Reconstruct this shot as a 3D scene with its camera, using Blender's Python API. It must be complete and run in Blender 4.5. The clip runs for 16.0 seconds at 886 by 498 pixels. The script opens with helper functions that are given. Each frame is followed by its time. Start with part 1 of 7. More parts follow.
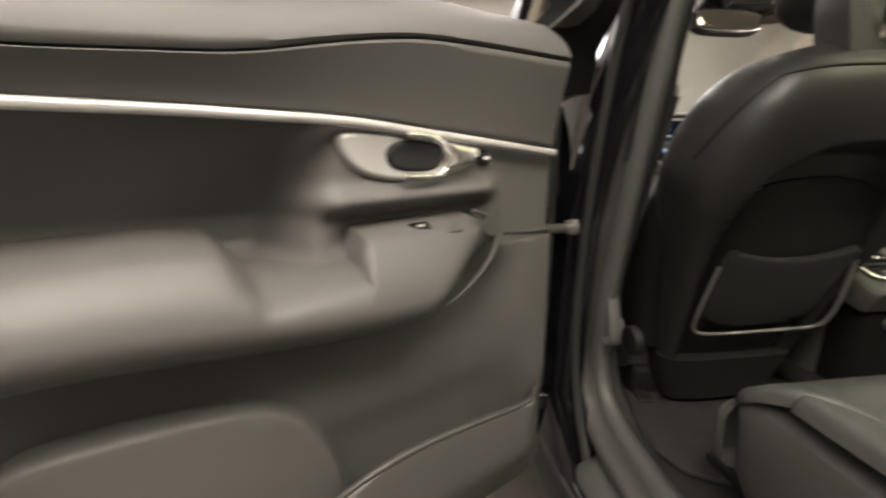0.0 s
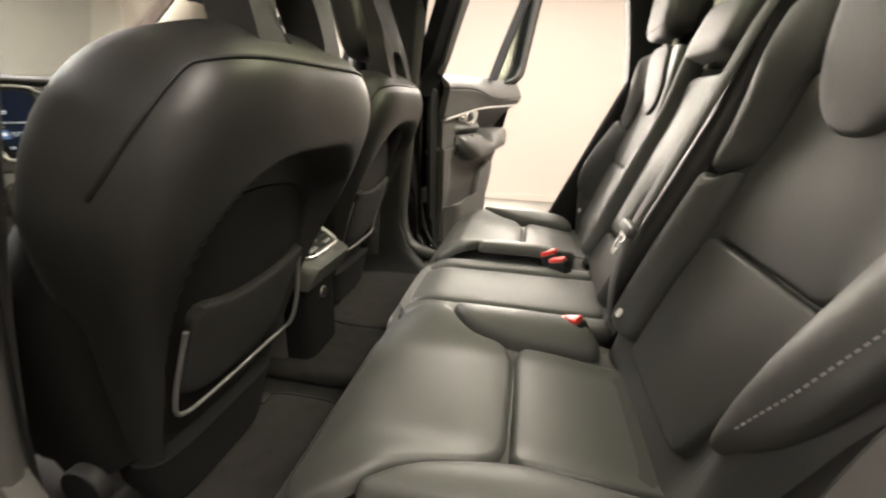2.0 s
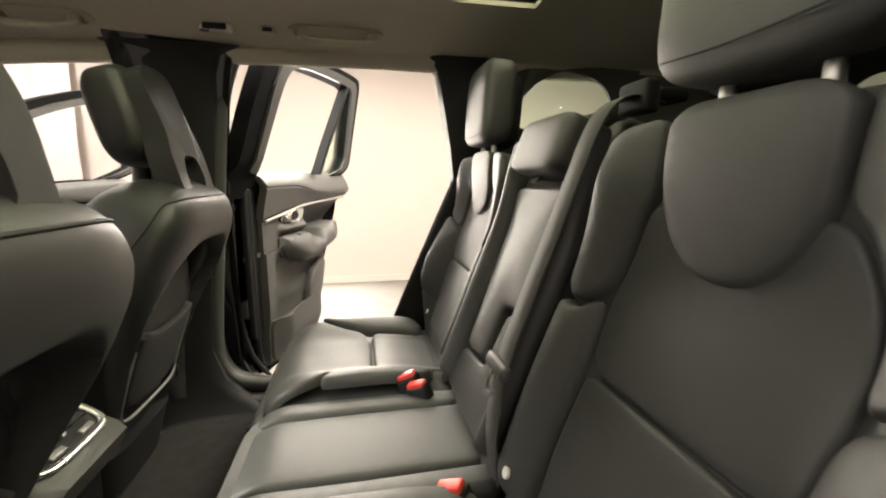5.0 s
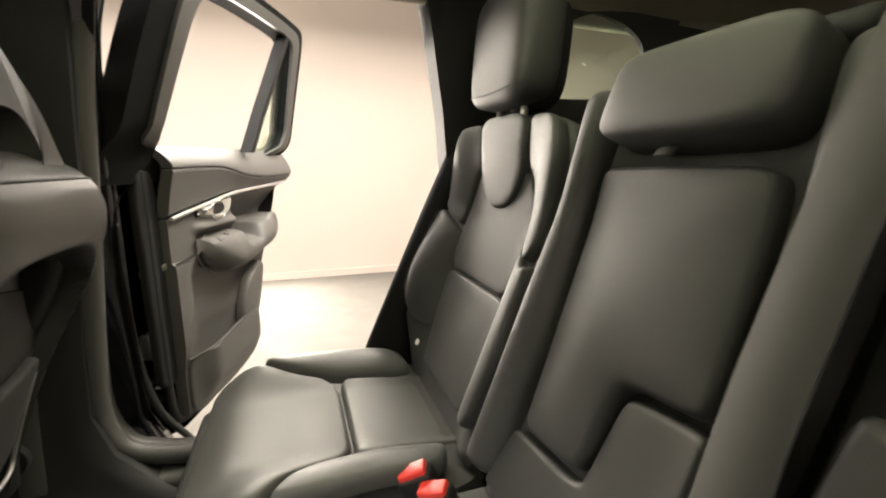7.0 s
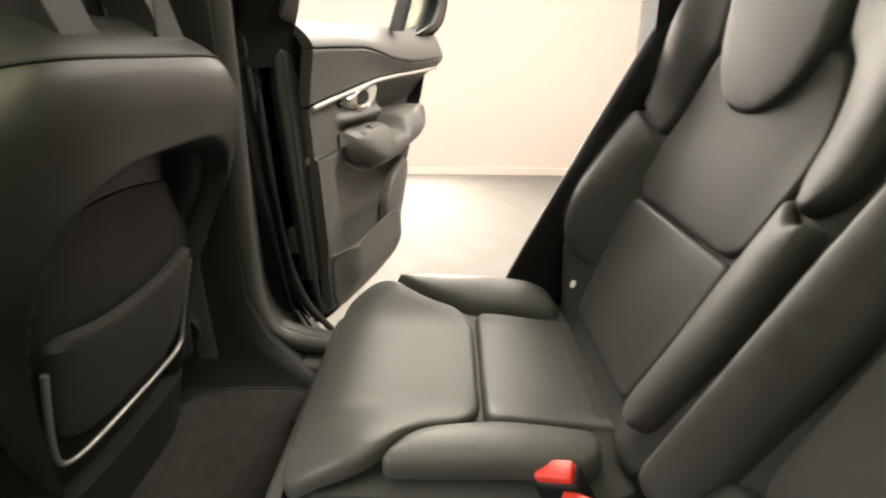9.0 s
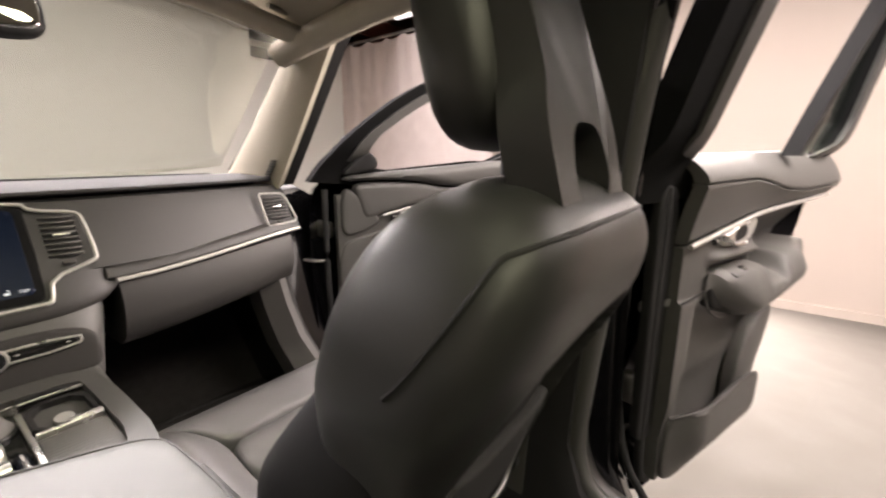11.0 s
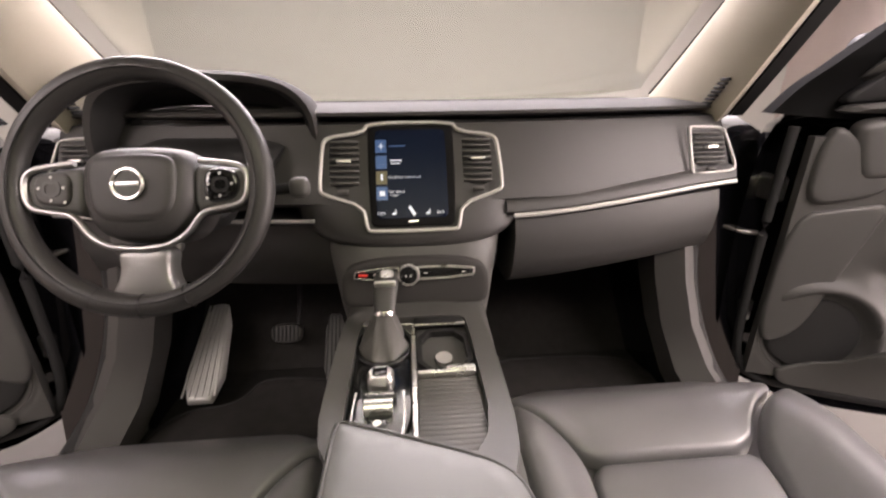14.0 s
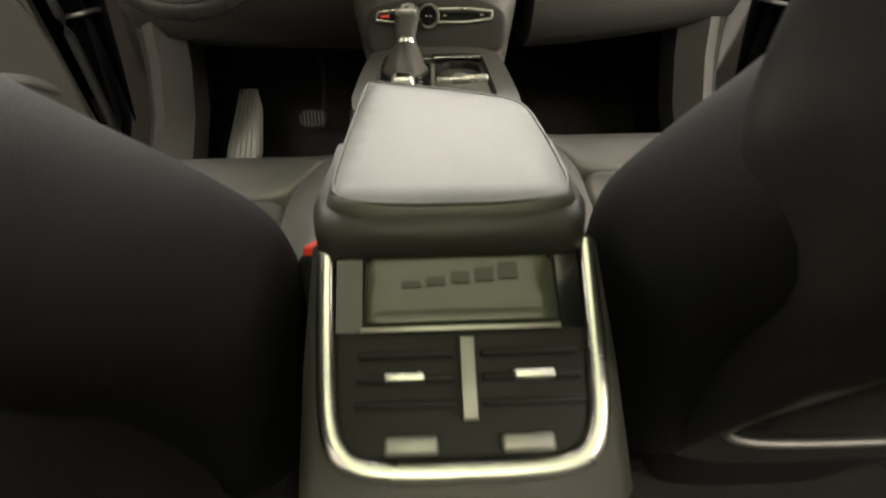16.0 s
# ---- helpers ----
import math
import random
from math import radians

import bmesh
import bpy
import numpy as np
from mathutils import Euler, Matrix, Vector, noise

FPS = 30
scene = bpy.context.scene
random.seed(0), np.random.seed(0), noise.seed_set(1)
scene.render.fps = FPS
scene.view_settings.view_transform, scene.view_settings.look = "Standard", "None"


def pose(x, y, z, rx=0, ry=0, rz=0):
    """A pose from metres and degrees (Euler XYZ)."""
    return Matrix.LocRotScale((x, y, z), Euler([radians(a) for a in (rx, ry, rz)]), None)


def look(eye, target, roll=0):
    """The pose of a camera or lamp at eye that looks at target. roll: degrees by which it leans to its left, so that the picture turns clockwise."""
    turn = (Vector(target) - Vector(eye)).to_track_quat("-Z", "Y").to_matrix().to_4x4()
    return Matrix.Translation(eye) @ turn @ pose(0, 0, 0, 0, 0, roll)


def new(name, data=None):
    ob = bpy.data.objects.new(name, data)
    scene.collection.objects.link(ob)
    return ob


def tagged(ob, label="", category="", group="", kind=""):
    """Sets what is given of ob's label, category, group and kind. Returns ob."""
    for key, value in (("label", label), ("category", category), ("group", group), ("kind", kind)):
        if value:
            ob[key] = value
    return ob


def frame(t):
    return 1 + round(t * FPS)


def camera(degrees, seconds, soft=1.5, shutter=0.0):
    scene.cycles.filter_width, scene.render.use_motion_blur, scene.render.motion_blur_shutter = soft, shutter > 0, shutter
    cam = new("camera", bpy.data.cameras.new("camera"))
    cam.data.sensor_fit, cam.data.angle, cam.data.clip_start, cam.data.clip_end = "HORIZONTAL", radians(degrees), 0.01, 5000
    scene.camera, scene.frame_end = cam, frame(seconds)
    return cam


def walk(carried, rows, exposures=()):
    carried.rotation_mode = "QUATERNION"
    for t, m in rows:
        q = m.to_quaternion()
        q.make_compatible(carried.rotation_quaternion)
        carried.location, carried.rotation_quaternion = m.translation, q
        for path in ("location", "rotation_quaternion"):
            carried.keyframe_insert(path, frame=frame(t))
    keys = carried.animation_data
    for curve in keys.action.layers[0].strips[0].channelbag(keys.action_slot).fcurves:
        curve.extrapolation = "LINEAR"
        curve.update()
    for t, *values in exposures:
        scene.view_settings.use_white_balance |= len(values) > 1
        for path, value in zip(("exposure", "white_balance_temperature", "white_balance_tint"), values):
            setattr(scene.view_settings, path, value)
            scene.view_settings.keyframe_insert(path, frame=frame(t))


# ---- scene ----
from mathutils.geometry import delaunay_2d_cdt

# ---------------------------------------------------------------- camera
cam = camera(93.16, 16.0, soft=2.1, shutter=0.4)
PATH = [
    (0, (-1.1523, -0.5642, 1.0678), (-1.0513, 0.3965, 0.8096), -0.86),
    (0.5, (-1.0635, -0.4236, 1.0735), (-0.6461, 0.4429, 0.7995), -2.58),
    (1, (-1.0166, -0.3375, 1.1298), (-0.3379, 0.2945, 0.7559), 1.51),
    (1.5, (-0.9758, -0.2976, 1.1266), (-0.1254, 0.0893, 0.7699), 1.58),
    (2, (-0.9547, -0.2794, 1.1202), (-0.0293, -0.1007, 0.7859), 1.70),
    (2.5, (-0.9541, -0.2508, 1.1286), (-0.0012, -0.2201, 0.8269), 1.44),
    (3, (-0.9454, -0.2414, 1.1430), (0.0181, -0.2999, 0.8818), 1.86),
    (3.5, (-0.9264, -0.2394, 1.1634), (0.0436, -0.3472, 0.9457), 1.65),
    (4, (-0.8876, -0.2564, 1.1853), (0.0874, -0.4026, 1.0182), 1.68),
    (4.2, (-0.8730, -0.2639, 1.2057), (0.1010, -0.4238, 1.0451), 1.22),
    (6.5, (-0.4574, -0.2377, 1.1759), (0.4876, -0.5017, 0.9832), 0.33),
    (7, (-0.3512, -0.2189, 1.1808), (0.5736, -0.5449, 0.9849), 0.45),
    (7.5, (-0.2422, -0.2403, 1.1995), (0.6584, -0.6086, 0.9686), 0.60),
    (8, (-0.1758, -0.2594, 1.2054), (0.7205, -0.5569, 0.8766), 0.19),
    (8.5, (-0.1472, -0.2381, 1.1765), (0.7547, -0.3907, 0.7724), 0.79),
    (9, (-0.1416, -0.2354, 1.1636), (0.7630, -0.2255, 0.7375), 0.48),
    (9.5, (-0.1300, -0.1998, 1.1857), (0.7763, -0.0329, 0.7973), 0.01),
    (9.7, (-0.1292, -0.1770, 1.1900), (0.7748, 0.0547, 0.8307), -0.22),
    (11.8, (-0.0418, 0.0701, 1.2318), (0.5689, 0.8387, 1.0413), 0.09),
    (12, (-0.0384, 0.0907, 1.2296), (0.5166, 0.9007, 1.0399), -0.08),
    (12.3, (-0.0505, 0.1336, 1.2199), (0.4228, 0.9925, 1.0244), -0.10),
    (12.5, (-0.0461, 0.1459, 1.2221), (0.3689, 1.0330, 1.0203), -0.25),
    (13, (-0.0269, 0.2128, 1.2145), (0.2286, 1.1493, 0.9743), -0.41),
    (13.5, (-0.0097, 0.2755, 1.2107), (0.1325, 1.2168, 0.9047), -0.44),
    (14, (-0.0044, 0.3010, 1.1909), (0.0679, 1.2305, 0.8291), -0.64),
    (14.5, (-0.0119, 0.2728, 1.1414), (0.0183, 1.1699, 0.7005), -1.11),
    (15, (-0.0181, 0.2210, 1.0870), (0.0006, 1.0778, 0.5716), -1.13),
    (15.5, (-0.0212, 0.1824, 1.0387), (-0.0050, 0.9997, 0.4627), -0.86),
    (16, (-0.0127, 0.1044, 1.0183), (0.0055, 0.8853, 0.3939), -0.71),
]
walk(cam, [(t, look(eye, target, roll)) for t, eye, target, roll in PATH],
     [(0.0, 0.35, 6500, 14), (0.6, 0.45, 6500, 14), (1.5, 0.5, 6600, 12), (2.5, 0.52, 6600, 11), (4.2, 0.58, 6600, 11), (7.0, 0.58, 6600, 11), (9.7, 0.5, 6600, 11), (11.8, 0.2, 6400, 26), (13.8, 0.22, 6400, 27), (14.5, 0.32, 6600, 17), (15.0, 0.3, 6700, 12), (16.0, -0.15, 6800, 8)])

# ---------------------------------------------------------------- light
world = bpy.data.worlds.new("hall_air")
scene.world = world
world.use_nodes = True
world.node_tree.nodes["Background"].inputs[0].default_value = (0.9, 0.85, 0.78, 1)
world.node_tree.nodes["Background"].inputs[1].default_value = 0.08


def area_lamp(name, place, target, sx, sy, watts, colour):
    data = bpy.data.lights.new(name, "AREA")
    data.shape, data.size, data.size_y, data.energy, data.color = "RECTANGLE", sx, sy, watts, colour
    ob = new(name, data)
    ob.matrix_world = look(place, target)
    return ob


WARM = (1.0, 0.91, 0.79)
COOL = (1.0, 0.95, 0.92)
# added softboxes; the last stands for the bright ceiling over the glass roof
SOFTBOXES = [((2.95, 0.1, 2.98), (0.1, 0.0, 1.75), 5.6, 0.9, 380, WARM), ((-2.9, -0.2, 3.0), (-0.6, -0.2, 1.2), 5.6, 1.0, 18, WARM),
             # narrow strip added to wash the right wall
             ((3.5, 0.0, 3.06), (4.6, 0.0, 1.3), 5.0, 0.3, 15, WARM),
             # added to light the cabin through the windscreen and the doors from above
             ((0, 3.75, 3.04), (0, 0.6, 1.45), 5.0, 0.8, 500, COOL), ((0, -1.5, 3.04), (0, -1.1, 0.0), 5.4, 0.9, 290, WARM),
             ((0, -0.3, 3.04), (0, -0.3, 0.0), 2.6, 2.0, 16, COOL)]
for place, target, long_side, short_side, watts, colour in SOFTBOXES:
    area_lamp("added_softbox_lamp", place, target, short_side if abs(place[0]) > 1 else long_side, long_side if abs(place[0]) > 1 else short_side, watts, colour)


# ---------------------------------------------------------------- materials
def material(name, colour, rough=0.5, metal=0.0, coat=0.0, grain=0.0, size=300.0, tint=0.0, blotch=8.0,
             wear=0.0, cells=False, spec=0.5, emit=0.0, emit_colour=None, coat_rough=0.06):
    """A principled surface with a fine relief (grain), and colour and gloss that vary at a larger scale (tint, wear)."""
    m = bpy.data.materials.new(name)
    m.use_nodes = True
    t = m.node_tree
    b = t.nodes["Principled BSDF"]
    b.inputs["Base Color"].default_value = (*colour, 1)
    b.inputs["Roughness"].default_value = rough
    b.inputs["Metallic"].default_value = metal
    b.inputs["Coat Weight"].default_value = coat
    b.inputs["Coat Roughness"].default_value = coat_rough
    b.inputs["Specular IOR Level"].default_value = spec
    if emit:
        b.inputs["Emission Color"].default_value = (*(emit_colour or colour), 1)
        b.inputs["Emission Strength"].default_value = emit
    co = t.nodes.new("ShaderNodeTexCoord")
    big = t.nodes.new("ShaderNodeTexNoise")
    big.inputs["Scale"].default_value = blotch
    big.inputs["Detail"].default_value = 4
    t.links.new(co.outputs["Object"], big.inputs["Vector"])
    if tint:
        ramp = t.nodes.new("ShaderNodeMix")
        ramp.data_type = "RGBA"
        ramp.inputs[6].default_value = (*[c * (1 - tint) for c in colour], 1)
        ramp.inputs[7].default_value = (*[min(1, c * (1 + tint)) for c in colour], 1)
        t.links.new(big.outputs["Fac"], ramp.inputs[0])
        t.links.new(ramp.outputs[2], b.inputs["Base Color"])
    if wear:
        mr = t.nodes.new("ShaderNodeMapRange")
        mr.inputs["From Min"].default_value, mr.inputs["From Max"].default_value = 0.3, 0.7
        mr.inputs["To Min"].default_value, mr.inputs["To Max"].default_value = max(0.02, rough - wear), min(1, rough + wear)
        t.links.new(big.outputs["Fac"], mr.inputs["Value"])
        t.links.new(mr.outputs["Result"], b.inputs["Roughness"])
    if grain:
        tex = t.nodes.new("ShaderNodeTexVoronoi" if cells else "ShaderNodeTexNoise")
        tex.inputs["Scale"].default_value = size
        if not cells:
            tex.inputs["Detail"].default_value = 3
        t.links.new(co.outputs["Object"], tex.inputs["Vector"])
        bump = t.nodes.new("ShaderNodeBump")
        bump.inputs["Strength"].default_value = grain
        bump.inputs["Distance"].default_value = 0.002
        t.links.new(tex.outputs["Distance" if cells else "Fac"], bump.inputs["Height"])
        t.links.new(bump.outputs["Normal"], b.inputs["Normal"])
    return m


def glass_material(name, tint, gloss=0.06):
    m = bpy.data.materials.new(name)
    m.use_nodes = True
    t = m.node_tree
    t.nodes.remove(t.nodes["Principled BSDF"])
    clear, shine, mix, fres, law = (t.nodes.new("ShaderNode" + k) for k in ("BsdfTransparent", "BsdfGlossy", "MixShader", "LayerWeight", "MapRange"))
    clear.inputs[0].default_value = (*tint, 1)
    shine.inputs["Roughness"].default_value = 0.02
    fres.inputs["Blend"].default_value = 0.3
    law.inputs["To Min"].default_value, law.inputs["To Max"].default_value = 0.02, 0.35
    t.links.new(fres.outputs["Facing"], law.inputs["Value"])
    t.links.new(law.outputs["Result"], mix.inputs[0])
    t.links.new(clear.outputs[0], mix.inputs[1])
    t.links.new(shine.outputs[0], mix.inputs[2])
    t.links.new(mix.outputs[0], t.nodes["Material Output"].inputs[0])
    return m


LEATHER = material("charcoal_leather", (0.050, 0.0495, 0.0460), 0.54, coat=0.05, coat_rough=0.40, grain=0.10, size=1100, cells=True, tint=0.10, blotch=4, wear=0.05, spec=0.42)
VINYL = material("charcoal_vinyl", (0.034, 0.0325, 0.0312), 0.5, grain=0.10, size=1300, cells=True, tint=0.08)
LID = material("soft_grey_leather", (0.062, 0.063, 0.056), 0.48, coat=0.22, coat_rough=0.46, grain=0.10, size=1300, cells=True, tint=0.06)
TRIM = material("charcoal_plastic", (0.062, 0.061, 0.057), 0.5, grain=0.10, size=1300, cells=True, tint=0.06)
SEAT = material("seat_leather", (0.066, 0.0665, 0.0615), 0.50, coat=0.12, coat_rough=0.38, grain=0.10, size=1100, cells=True, tint=0.10, blotch=4, wear=0.06)
# same charcoal leather, base colour lightened to stand for windscreen sheen
LIT_LEATHER = material("sheen_lit_charcoal_leather", (0.152, 0.149, 0.155), 0.38, coat=1.0, coat_rough=0.34, grain=0.10, size=1100, cells=True, tint=0.10, blotch=4, wear=0.06)
DOOR_TRIM = material("grey_door_plastic", (0.086, 0.083, 0.078), 0.52, grain=0.10, size=1300, cells=True, tint=0.06)
FRONT_TRIM = material("charcoal_door_plastic", (0.064, 0.0625, 0.059), 0.5, grain=0.10, size=1300, cells=True, tint=0.06)
PAD = material("matt_dash_skin", (0.040, 0.038, 0.0365), 0.72, grain=0.12, size=1300, cells=True, tint=0.08, spec=0.22)
TRIM_GREY = material("dark_grey_plastic", (0.048, 0.0455, 0.043), 0.52, grain=0.08, size=1300, cells=True, tint=0.06)
BLACK = material("black_plastic", (0.012, 0.012, 0.012), 0.6, spec=0.3, grain=0.1, size=400, tint=0.1)
GLOSS = material("gloss_black", (0.006, 0.006, 0.006), 0.12, coat=0.6, tint=0.1, wear=0.04)
PAINT = material("black_car_paint", (0.005, 0.005, 0.006), 0.06, coat=0.5, coat_rough=0.03, tint=0.15, wear=0.03)
RIM = material("black_wheel_leather", (0.026, 0.025, 0.024), 0.42, grain=0.10, size=1100, cells=True, tint=0.10, wear=0.08)
# seat flanks, with their shade put into a near-black base colour
SHADED_FLANK = material("shaded_side_vinyl", (0.007, 0.0068, 0.0066), 0.60, grain=0.14, size=900, cells=True, tint=0.10, spec=0.22)
PALE = material("pale_satin_metal", (0.50, 0.495, 0.47), 0.34, 0.35, grain=0.03, size=200, wear=0.06)
BACKS = material("dark_seatback_leather", (0.023, 0.0229, 0.0217), 0.42, coat=0.06, coat_rough=0.36, grain=0.10, size=1100, cells=True, tint=0.10, blotch=4, wear=0.05, spec=0.36)
# seatback hollow: the shade under the arch is painted as near-black
PANEL_BACK = material("shaded_seatback_panel", (0.011, 0.0110, 0.0105), 0.55, grain=0.12, size=900, cells=True, tint=0.12, blotch=6, wear=0.06, spec=0.4)
STEP = material("ridged_silver_plate", (0.50, 0.49, 0.47), 0.4, 0.35, grain=0.1, size=200, wear=0.08)
RUBBER = material("black_rubber", (0.010, 0.010, 0.010), 0.75, grain=0.1, tint=0.15)
CARPET = material("black_carpet", (0.022, 0.021, 0.020), 1.0, grain=1.0, size=900, tint=0.35, blotch=40, spec=0.1)
MAT = material("black_mat_pile", (0.030, 0.028, 0.027), 1.0, grain=1.0, size=700, tint=0.35, blotch=30, spec=0.1)
MESH = material("black_net_fabric", (0.015, 0.0148, 0.0142), 0.85, grain=0.8, size=700, tint=0.2)
LINER = material("beige_headliner_cloth", (0.46, 0.425, 0.345), 0.95, grain=0.4, size=900, tint=0.06, spec=0.15)
CHROME = material("satin_chrome", (0.80, 0.79, 0.76), 0.27, 1.0, grain=0.02, size=90, wear=0.06)
ALU = material("brushed_aluminium", (0.5, 0.5, 0.49), 0.38, 1.0, grain=0.1, size=200, wear=0.08)
SATIN = material("satin_grey_metal", (0.26, 0.255, 0.25), 0.38, 0.6, grain=0.05, size=200, wear=0.06)
STEEL = material("dull_steel", (0.42, 0.41, 0.38), 0.4, 1.0, grain=0.1, size=200, wear=0.1)
WEBBING = material("grey_belt_webbing", (0.058, 0.057, 0.053), 0.75, grain=0.16, size=1500, tint=0.08)
# olive base colour stands for the glass roof mirrored in the display
CLIMATE = material("display_glass_olive_reflection", (0.050, 0.055, 0.040), 0.20, coat=0.6, tint=0.1)
RED = material("red_button_plastic", (0.75, 0.05, 0.035), 0.4, tint=0.1)
WHITE = material("white_plastic", (0.75, 0.74, 0.7), 0.4, tint=0.05)
THREAD = material("grey_thread", (0.22, 0.21, 0.2), 0.7, tint=0.1)
SCREEN = material("dark_display_glass", (0.004, 0.007, 0.016), 0.25, spec=0.08, tint=0.2, emit=0.12, emit_colour=(0.01, 0.018, 0.04))
ICON_BLUE = material("display_blue", (0.03, 0.08, 0.2), 0.3, emit=0.14, emit_colour=(0.06, 0.16, 0.4))
ICON_OLIVE = material("display_olive", (0.08, 0.07, 0.03), 0.3, emit=0.14, emit_colour=(0.2, 0.17, 0.08))
ICON_WHITE = material("display_white", (0.6, 0.65, 0.7), 0.3, emit=0.4, emit_colour=(0.6, 0.68, 0.8))
WALL = material("white_wall_paint", (0.435, 0.378, 0.330), 0.8, grain=0.08, size=60, tint=0.03, blotch=1.2)
WALL_GREY = material("grey_white_wall_paint", (0.54, 0.55, 0.515), 0.8, grain=0.08, size=60, tint=0.03, blotch=1.2)
CONCRETE = material("pale_grey_floor_paint", (0.104, 0.097, 0.086), 0.8, grain=0.12, size=120, tint=0.1, blotch=5, wear=0.12)
CURTAIN = material("white_vinyl_curtain", (0.50, 0.435, 0.405), 0.45, grain=0.15, size=9, tint=0.04, blotch=2)
BEAM = material("red_brown_steel_beam", (0.14, 0.045, 0.03), 0.6, tint=0.25, blotch=3)
DECK = material("brown_roof_deck", (0.2, 0.13, 0.09), 0.8, tint=0.2, blotch=2)
LIGHT = material("lamp_diffuser", (0.9, 0.9, 0.88), 0.6, emit=2.0, emit_colour=(1.0, 0.95, 0.86), tint=0.02)
PANEL = material("white_ceiling_panel", (0.82, 0.81, 0.78), 0.5, tint=0.03, blotch=1.5)
MATT = material("matt_black_frame", (0.009, 0.009, 0.009), 0.95, grain=0.08, tint=0.1, spec=0.06)
GLASS_ROOF = glass_material("green_roof_glass", (0.69, 0.72, 0.62))
GLASS_GREEN = glass_material("green_tinted_glass", (0.86, 0.94, 0.87))
GLASS_SHIELD = glass_material("laminated_glass", (0.93, 0.94, 0.91))
MIRROR = material("mirror_silver", (0.85, 0.85, 0.85), 0.02, 1.0)


# ---------------------------------------------------------------- mesh tools
def link_mesh(name, verts, faces, mat, parent=None, label="", smooth=True):
    """One mesh object from world-space corners, as a part of parent."""
    base = Vector((0, 0, 0))
    p = parent
    while p is not None:
        base += p.location
        p = p.parent
    me = bpy.data.meshes.new(name)
    me.from_pydata([tuple(Vector(v) - base) for v in verts], [], faces)
    bm = bmesh.new()
    bm.from_mesh(me)
    bmesh.ops.recalc_face_normals(bm, faces=bm.faces)
    bm.to_mesh(me)
    bm.free()
    me.materials.append(mat)
    if smooth:
        me.polygons.foreach_set("use_smooth", [True] * len(me.polygons))
        me.set_sharp_from_angle(angle=radians(50))
    ob = new(name, me)
    ob.parent = parent
    if label:
        tagged(ob, label)
    return ob


def thing(name, base, label, category, group="", kind=""):
    ob = new(name)
    ob.location = base
    ob.empty_display_size = 0.05
    return tagged(ob, label, category, group, kind)


def part(name, geo, mat, parent, label="", smooth=True):
    return link_mesh(name, geo[0], geo[1], mat, parent, label, smooth)


def join(*geos):
    verts, faces = [], []
    for v, f in geos:
        k = len(verts)
        verts += list(v)
        faces += [tuple(i + k for i in q) for q in f]
    return verts, faces


def mirror_x(geo):
    return [(-x, y, z) for x, y, z in geo[0]], geo[1]


def rounded(pts, n=64, times=3, closed=True, cut=9.0):
    """Corner-cut outline, spaced evenly; cut limits how far a corner is cut back."""
    p = [np.array(q, float) for q in pts]
    for _ in range(times):
        out = []
        m = len(p)
        for i in range(m if closed else m - 1):
            a, b = p[i], p[(i + 1) % m]
            k = min(0.22, cut / max(1e-6, float(np.linalg.norm(b - a))))
            out += [a * (1 - k) + b * k, a * k + b * (1 - k)]
        if not closed:
            out = [p[0]] + out + [p[-1]]
        p = out
        cut *= 0.4
    if closed:
        p.append(p[0])
    p = np.array(p)
    d = np.concatenate([[0], np.cumsum(np.linalg.norm(np.diff(p, axis=0), axis=1))])
    s = np.linspace(0, d[-1], n + 1 if closed else n)
    q = np.stack([np.interp(s, d, p[:, k]) for k in range(p.shape[1])], 1)
    return q[:-1] if closed else q


def loft(rings, cap=True, closed=True):
    n = len(rings[0])
    verts = [tuple(p) for r in rings for p in r]
    faces = []
    for i in range(len(rings) - 1):
        for j in range(n if closed else n - 1):
            a, b = i * n + j, i * n + (j + 1) % n
            faces.append((a, b, b + n, a + n))
    if cap:
        for i in (0, len(rings) - 1):
            c = len(verts)
            verts.append(tuple(np.mean(np.array(rings[i]), axis=0)))
            for j in range(n):
                faces.append((i * n + j, i * n + (j + 1) % n, c))
    return verts, faces


